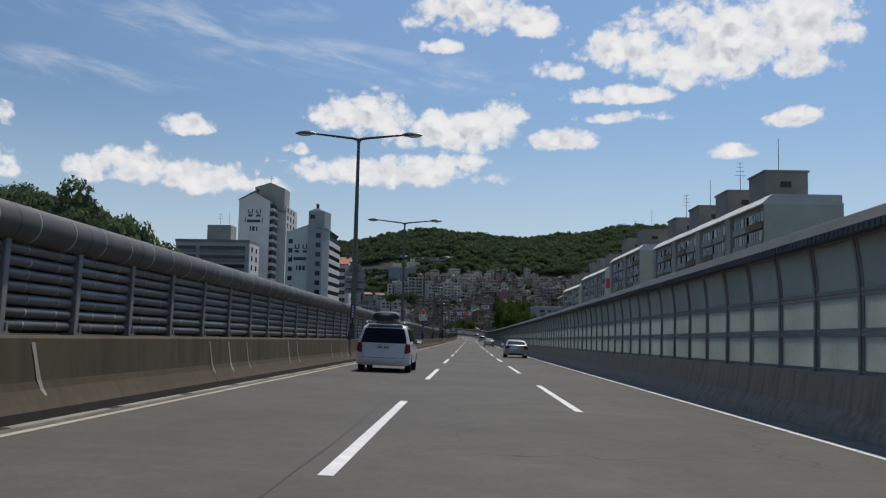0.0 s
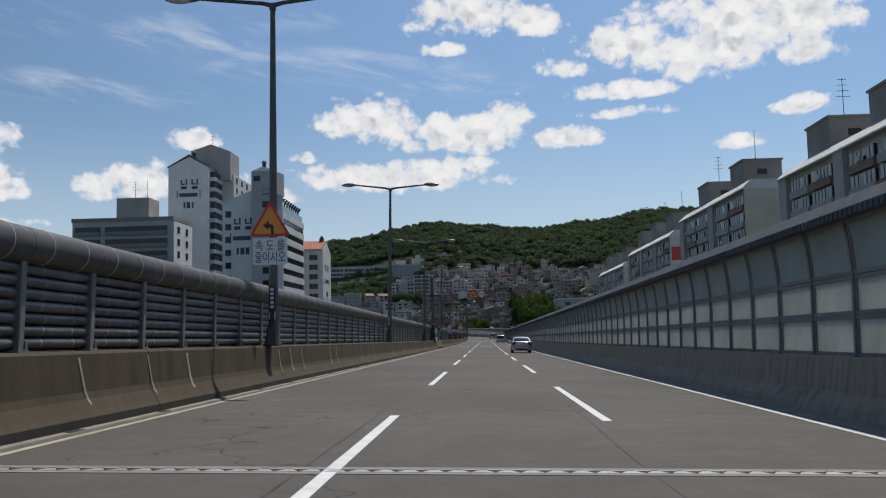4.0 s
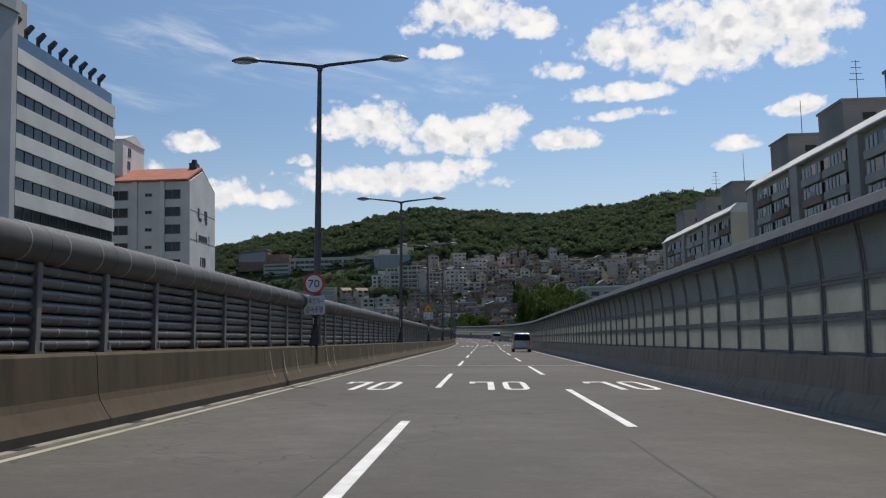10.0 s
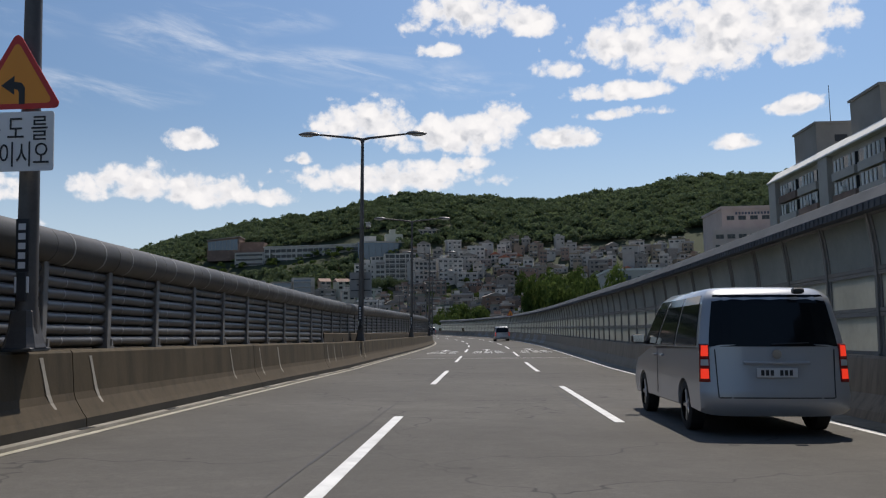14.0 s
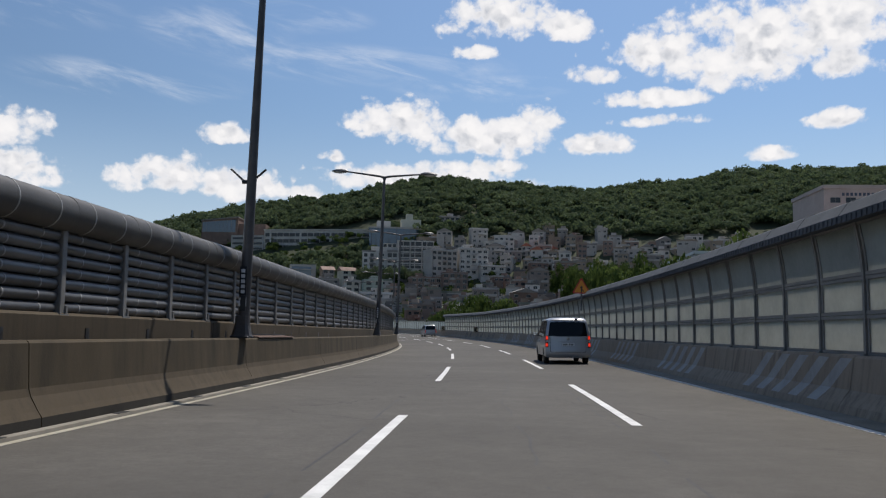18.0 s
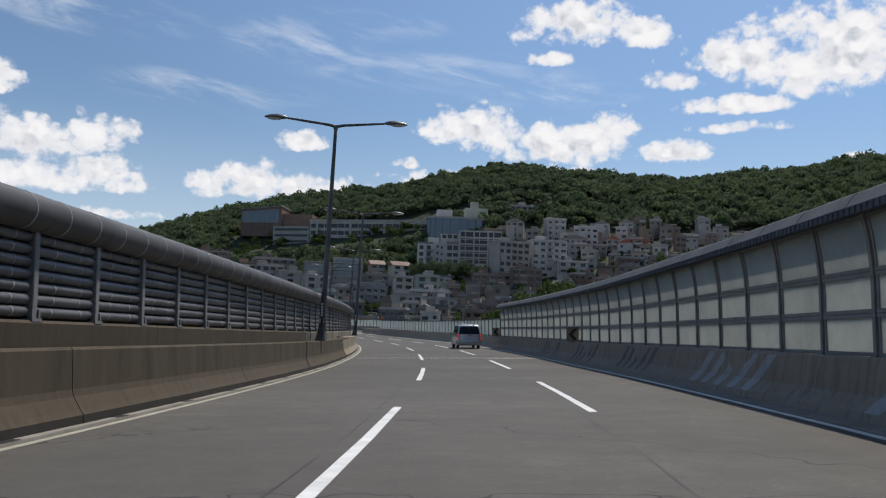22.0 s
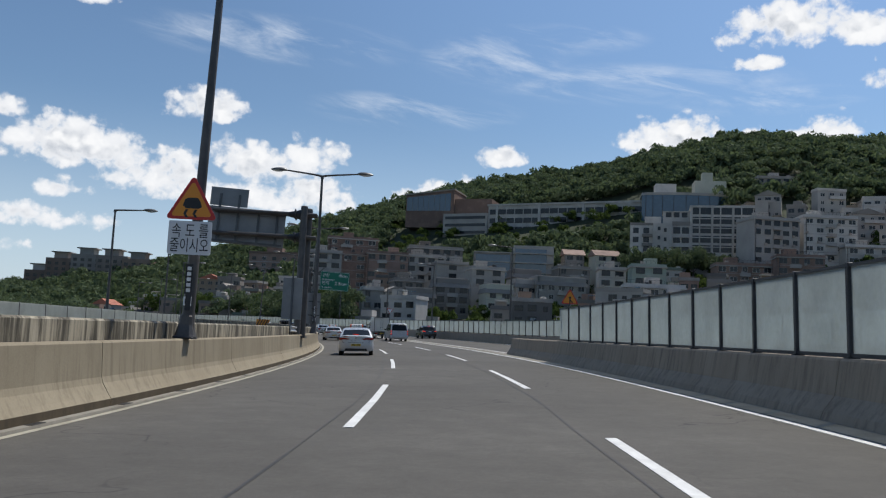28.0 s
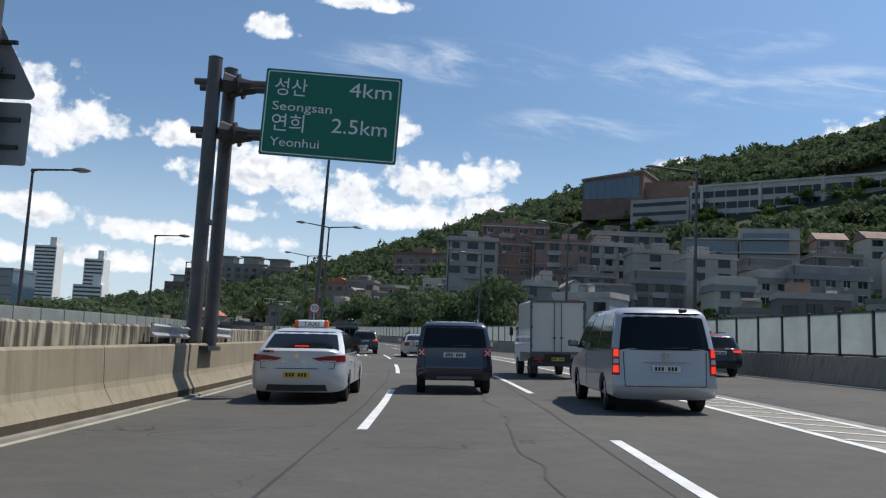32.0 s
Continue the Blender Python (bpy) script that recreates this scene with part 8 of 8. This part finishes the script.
SEDAN = dict(L=4.85, W=1.86, belt=0.98, roof=1.46, wheel=0.33, rear_axle=1.05, front_axle=3.86, bump=0.60, seam=2.35, round=0.38, shoulder=0.15,
             top=[(0.03, 0.80), (0.02, 1.02), (0.10, 1.07), (0.55, 1.06), (3.45, 0.98), (4.5, 0.80), (4.74, 0.70)],
             yb0=0.36, yb1=3.80, yr0=1.32, yr1=2.72, wr=0.655, wb=0.88, corner=0.17, cuts=(0.0, 0.16, 0.52, 1.0), glass=(0.08, 0.90),
             tail=[([(0.50, 0.97), (0.72, 0.99), (0.905, 0.93), (0.915, 0.74), (0.72, 0.73), (0.60, 0.80)], LAMP_RED, "dark red tail light")], strip=(0.60, 0.15), head=[(0.74, 4.58, 0.66, 0.15, 0.06)], head_turn=38, plate=(0.0, 0.56), handles=(1.55, 2.55), seam_z=(0.02, 0.68), antenna=True)
MINIVAN = dict(L=4.81, W=1.985, belt=1.05, roof=1.74, wheel=0.345, rear_axle=0.95, front_axle=3.84, bump=0.55, seam=1.95, round=0.18, z0=0.24,
               top=[(0.02, 0.60), (0.05, 1.05), (0.20, 1.09), (3.6, 1.05), (4.55, 0.88), (4.72, 0.76)],
               yb0=0.05, yb1=4.0, yr0=0.36, yr1=2.70, wr=0.72, wb=0.955, cuts=(0.0, 0.27, 0.58, 1.0), glass=(0.06, 0.90),
               tail=[([(0.80, 1.06), (0.95, 1.04), (0.985, 0.76), (0.90, 0.70), (0.78, 0.70)], LAMP_RED, "large dark red tail light")], head=[(0.75, 4.55, 0.75, 0.2, 0.1)], plate=(0.02, 0.90), handles=(2.2, 2.75), handle_mat=CHROME, seam_z=(0.0, 0.52), wiper=True, mirror_mat=BLACK)
VAN = dict(cat="van", L=5.12, W=1.92, belt=1.18, roof=1.93, wheel=0.34, rear_axle=1.05, front_axle=4.22, bump=0.52, seam=2.9, round=0.12, z0=0.26,
           top=[(0.02, 0.60), (0.06, 1.18), (0.20, 1.22), (3.9, 1.18), (4.85, 0.98), (5.03, 0.80)],
           yb0=0.05, yb1=4.55, yr0=0.24, yr1=3.35, wr=0.77, wb=0.94, corner=0.17, cuts=(0.0, 0.36, 0.72, 1.0), glass=(0.02, 0.88),
           tail=[([(0.83, 1.19), (0.935, 1.19), (0.955, 0.70), (0.83, 0.70)], LAMP_RED, "tall red tail light"), ([(0.845, 1.17), (0.925, 1.17), (0.935, 1.03), (0.845, 1.03)], BRAKE, "lit brake light"), ([(0.845, 0.99), (0.935, 0.99), (0.94, 0.91), (0.845, 0.91)], LENS, "clear reversing lens"), ([(0.845, 0.87), (0.94, 0.87), (0.945, 0.74), (0.845, 0.74)], BRAKE, "lit brake light")], mirror_mat=BLACK, plate=(0.01, 0.82), handles=(2.55, 3.1), seam_z=(0.01, 0.50), wiper=True, antenna=False)
SUV = dict(L=4.26, W=1.80, belt=1.08, roof=1.69, wheel=0.35, rear_axle=0.86, front_axle=3.43, bump=0.62, seam=2.1, round=0.10, z0=0.32,
           top=[(0.02, 0.68), (0.05, 1.08), (0.15, 1.12), (3.0, 1.10), (3.95, 1.02), (4.17, 0.85)],
           yb0=0.06, yb1=3.25, yr0=0.20, yr1=2.55, wr=0.72, wb=0.87, cuts=(0.0, 0.24, 0.58, 1.0), glass=(0.10, 0.88),
           tail=[([(0.67, 1.07), (0.86, 1.07), (0.87, 0.88), (0.67, 0.88)], LAMP_RED, "square dark tail light")], strip=(0.70, 0.16), plate=(0.01, 0.92), handles=(1.5, 2.35), seam_z=(0.01, 0.60), wiper=True, mirror_mat=BLACK, rails=1)
CROSS = dict(SUV, L=4.45, W=1.85, roof=1.64, yb0=0.08, yr0=0.55, rear_axle=0.92, front_axle=3.6, yb1=3.4, round=0.16,
             top=[(0.02, 0.70), (0.06, 1.06), (0.2, 1.10), (3.1, 1.06), (4.1, 0.95), (4.35, 0.8)],
             tail=[([(0.52, 1.0), (0.90, 1.03), (0.915, 0.92), (0.56, 0.93)], BRAKE, "lit brake light")], strip=(0.72, 0.2), high_stop=BRAKE, antenna=True)

# people carrier with a roof box in the inner lane
v = make_car("minivan", "white minivan with a black roof box, driving in the inner lane", RM(32.45, -3.20), CAR_WHITE, MINIVAN)
for y in (0.85, 2.05):
    part("cross_bar", MB().box(-0.78, 0.78, y - 0.03, y + 0.03, 1.83, 1.86, 0, None, 0.01), ALLOY, v)
for side in (-1, 1):
    part("roof_rail", MB().path([(side * 0.70, 0.55, 1.76), (side * 0.70, 0.65, 1.83), (side * 0.70, 2.5, 1.83), (side * 0.70, 2.6, 1.76)], 0.024, 6), BLACK, v)
rb = []
for y, k, h in ((0.40, 0.70, 0.20), (0.50, 1.05, 0.30), (1.2, 1.12, 0.37), (2.0, 1.0, 0.33), (2.45, 0.7, 0.2), (2.6, 0.4, 0.10)):
    rb.append([(x * 0.46 * k, y, 1.87 + z * h) for x, z in ((-0.8, 0), (0.8, 0), (1.0, 0.3), (0.98, 0.6), (0.75, 0.92), (0.3, 1.0), (-0.3, 1.0), (-0.75, 0.92), (-0.98, 0.6), (-1.0, 0.3))])
box = part("roof_box", MB().loft(rb), BLACK, v, "black plastic roof box", None, True)
part("badge", MB().box(-0.12, 0.12, 0.41, 0.42, 2.05, 2.08), SIGN_W, box, "small pale mark")
part("spoiler", MB().box(-0.66, 0.66, 0.28, 0.50, 1.70, 1.745, 0, None, 0.015), CAR_WHITE, v)
part("badge", MB().tube((0, 0.0, 1.02), (0, 0.02, 1.02), 0.055, 0.055, 12), CHROME, v)
part("trim_strip", MB().box(-0.45, 0.45, -0.005, 0.02, 0.985, 1.0), CHROME, v)
# other traffic in the same direction
for s, d in ((73.1, 3.80), (165.5, 3.55)):
    make_car("sedan", "silver saloon car driving in the outer lane", RM(s, d), CAR_SILVER, SEDAN)
vans = [make_car("van", "silver-grey van with lit brake lights in the outer lane", RM(651.7, 3.82), CAR_GREY, VAN)]
v = vans[0]
part("badge", MB().tube((0, -0.01, 1.06), (0, 0.03, 1.06), 0.06, 0.06, 12), CHROME, v)
part("handle_strip", MB().box(-0.42, 0.42, -0.012, 0.02, 0.93, 0.965, 0, None, 0.008), CAR_GREY, v)
part("reversing_camera", MB().box(0.28, 0.42, 0.10, 0.22, 1.84, 1.92, 0, None, 0.02), BLACK, v)
for s, d in ((295.4, 3.75), (402.2, 3.55), (513.5, 3.4)):
    copy_thing(vans[0], RM(s, d))
v = make_car("compact_suv", "dark navy boxy compact off-roader with crossed tail lights", RM(656.6, 0.12), CAR_DARK, SUV)
for side in (-1, 1):
    part("lamp_cross", MB().box(-0.085, 0.085, -0.06, -0.05, -0.014, 0.014, 0, pose(0, 0, 0, 0, 45, 0)).box(-0.085, 0.085, -0.06, -0.05, -0.014, 0.014, 0, pose(0, -0.001, 0, 0, -45, 0)), BAR_W, v, "pale cross in the tail light", pose(side * 0.77, 0.075, 0.975, 0, 0, side * 8))
part("skid_plate", MB().box(-0.42, 0.42, -0.02, 0.1, 0.34, 0.42, 0, None, 0.02), STEEL, v)
TAXI = dict(SEDAN, tail=[([(0.28, 0.88), (0.60, 0.93), (0.905, 0.95), (0.915, 0.82), (0.66, 0.80), (0.40, 0.84)], LAMP_RED, "slim dark red tail light"), ([(0.46, 0.845), (0.74, 0.835), (0.74, 0.81), (0.60, 0.805)], LENS, "clear reversing lens")], plate_mat=PLATE_Y, plate_label="yellow number plate", mirror_mat=BLACK, antenna=False)
v = make_car("taxi", "pale silver saloon taxi with a lit-up brake light and roof sign", RM(652.9, -3.05), CAR_BLUE, TAXI)
ts = part("roof_sign", MB().box(-0.30, 0.30, -0.09, 0.09, 0, 0.17, 0, None, 0.03), SIGN_W, v, "white roof sign with orange ends", pose(0, 2.05, 1.49))
for side in (-1, 1):
    part("sign_end", MB().box(-0.05, 0.05, -0.085, 0.085, 0.01, 0.165, 0, None, 0.02), ORANGE, ts, "orange end", pose(side * 0.315, 0, 0))
letters("TAXI", 0.085, SIGN_K, ts, 0, -0.096, 0.085, 0.34)
part("badge", MB().tube((0, 0.0, 0.93), (0, 0.03, 0.93), 0.05, 0.05, 12), CHROME, v)
part("model_bars", MB().box(-0.30, -0.18, 0.0, 0.02, 0.80, 0.82).box(-0.10, 0.02, 0.0, 0.02, 0.80, 0.82).box(0.10, 0.22, 0.0, 0.02, 0.80, 0.82), CHROME, v, "small chrome marks")
part("sticker", MB().box(-0.66, -0.52, 0.02, 0.05, 0.985, 1.03), INK, v, "dark sticker on the boot lid")
part("sticker", MB().box(-0.51, -0.45, 0.02, 0.05, 0.985, 1.03), ORANGE, v, "orange sticker on the boot lid")
part("stop_strip", MB().box(-0.14, 0.14, 0.62, 0.66, 1.10, 1.12), BRAKE, v, "red strip in the rear window")
copy_thing(v, RM(603.8, -3.15))
make_car("suv", "black sport utility car with red brake lights on the slip road", RM(669.2, 10.9), CAR_BLACK, CROSS)
make_car("suv", "dark sport utility car with red lights far ahead", RM(700.0, -2.6), CAR_BLACK, CROSS)
make_car("sedan", "silver saloon car far ahead in the middle lane", RM(692.0, 0.55), CAR_SILVER, SEDAN)
make_car("sedan", "white saloon car far ahead in the bend", RM(722.0, -3.6), CAR_WHITE, SEDAN)


def pickup(M):
    v = thing("pickup_truck", "dark blue light lorry with a railed load bed, far ahead", "truck", M, "vehicles on the road")
    part("cab", MB().loft([[(x, y, z) for y, z in ((3.4, 0.45), (5.0, 0.45), (5.05, 1.1), (4.6, 1.95), (3.45, 2.0), (3.35, 1.9))] for x in (-0.82, 0.82)]), CAR_DARK, v)
    part("rear_window", MB().box(-0.6, 0.6, 3.33, 3.36, 1.35, 1.8), TINT, v)
    part("chassis", MB().box(-0.5, 0.5, 0.1, 4.8, 0.45, 0.75), BLACK, v)
    part("bed", MB().box(-0.85, 0.85, 0.0, 3.25, 0.75, 0.85).box(-0.85, -0.80, 0.0, 3.25, 0.85, 1.25).box(0.80, 0.85, 0.0, 3.25, 0.85, 1.25).box(-0.80, 0.80, 0.0, 0.05, 0.85, 1.25), CAR_DARK, v)
    for x in (-0.6, -0.2, 0.2, 0.6):
        part("rack_bar", MB().box(x - 0.025, x + 0.025, 3.25, 3.30, 0.85, 1.9), STEEL, v)
    part("rack_bar", MB().box(-0.8, 0.8, 3.25, 3.30, 1.86, 1.92), STEEL, v)
    for side in (-1, 1):
        part("tail_light", MB().box(side * 0.6 - 0.12, side * 0.6 + 0.12, -0.03, 0.02, 0.60, 0.72), LAMP_RED, v)
        for y in (0.95, 4.1):
            wheel(v, side * 0.72, y, 0.33, 0.22, side, STEEL)
    plate_bars(v, PLATE, -0.01, 0.62)
    return v


pickup(RM(699.0, -3.9))


def box_truck(M):
    v = thing("box_truck", "small white box truck with dented rear doors", "truck", M, "vehicles on the road")
    part("cargo_box", MB().box(-0.92, 0.92, 0.06, 3.3, 0.86, 2.62, 0, None, 0.025), CAR_WHITE, v)
    for side in (-1, 1):
        d = part("rear_door", MB().box(min(0, side * 0.88) + 0.008, max(0, side * 0.88) - 0.008, 0.03, 0.06, 0.92, 2.56), BAR_W, v, "dirty white rear door")
        part("lock_rod", MB().tube((side * 0.12, 0.015, 0.92), (side * 0.12, 0.015, 2.56), 0.016, 0.016, 6).box(side * 0.12 - 0.05, side * 0.12 + 0.05, 0.0, 0.03, 1.35, 1.41), STEEL, d)
        for z in (1.1, 1.75, 2.4):
            part("hinge", MB().box(side * 0.90 - 0.05, side * 0.90 + 0.05, 0.0, 0.04, z - 0.04, z + 0.04), STEEL, d)
        part("tail_light", MB().box(side * 0.66 - 0.16, side * 0.66 + 0.16, 0.0, 0.06, 0.60, 0.72, 0, None, 0.015), LAMP_RED, v)
        part("door_mirror", MB().box(side * 1.06 - 0.07, side * 1.06 + 0.07, 4.35, 4.42, 1.45, 1.78, 0, None, 0.02), BLACK, v)
        part("mirror_arm", MB().tube((side * 0.80, 4.45, 1.7), (side * 1.05, 4.40, 1.7), 0.015, 0.015, 6), BLACK, v)
        for y in (0.95, 4.1):
            wheel(v, side * 0.74, y, 0.34, 0.24, side, STEEL)
        part("mudflap", MB().box(side * 0.74 - 0.14, side * 0.74 + 0.14, 0.5, 0.515, 0.15, 0.7), BLACK, v)
    part("corner_frame", MB().box(-0.94, -0.88, 0.0, 0.10, 0.84, 2.64).box(0.88, 0.94, 0.0, 0.10, 0.84, 2.64).box(-0.88, 0.88, 0.0, 0.10, 2.57, 2.64).box(-0.88, 0.88, 0.0, 0.10, 0.84, 0.91), STEEL, v)
    part("cab", MB().loft([[(x, y, z) for y, z in ((3.4, 0.5), (5.05, 0.5), (5.1, 1.1), (4.65, 1.95), (3.5, 2.0), (3.4, 1.9))] for x in (-0.84, 0.84)]), CAR_WHITE, v)
    for side in (-1, 1):
        part("side_window", MB().box(side * 0.845 - 0.006, side * 0.845 + 0.006, 3.75, 4.6, 1.25, 1.78), TINT, v)
    part("chassis", MB().box(-0.45, 0.45, 0.1, 4.8, 0.5, 0.86), BLACK, v)
    part("bumper", MB().box(-0.85, 0.85, 0.02, 0.12, 0.42, 0.56, 0, None, 0.015), STEEL_D, v)
    plate_bars(v, PLATE_Y, 0.0, 0.66, 0.44, "yellow number plate")
    return v


box_truck(RM(665.5, 4.0))
# opposite carriageway, facing the camera
TURN = pose(0, 0, 0, 0, 0, 180)
make_car("sedan", "white saloon car on the opposite carriageway", RM(207.5, -9.8) @ TURN, CAR_WHITE, SEDAN)
make_car("suv", "black sport utility car on the opposite carriageway", RM(531.0, -9.8) @ TURN, CAR_BLACK, CROSS)
make_car("sedan", "white saloon car on the opposite carriageway", RM(546.0, -13.0) @ TURN, CAR_WHITE, SEDAN)
make_car("suv", "white sport utility car on the opposite carriageway", RM(571.0, -9.8) @ TURN, CAR_WHITE, CROSS)
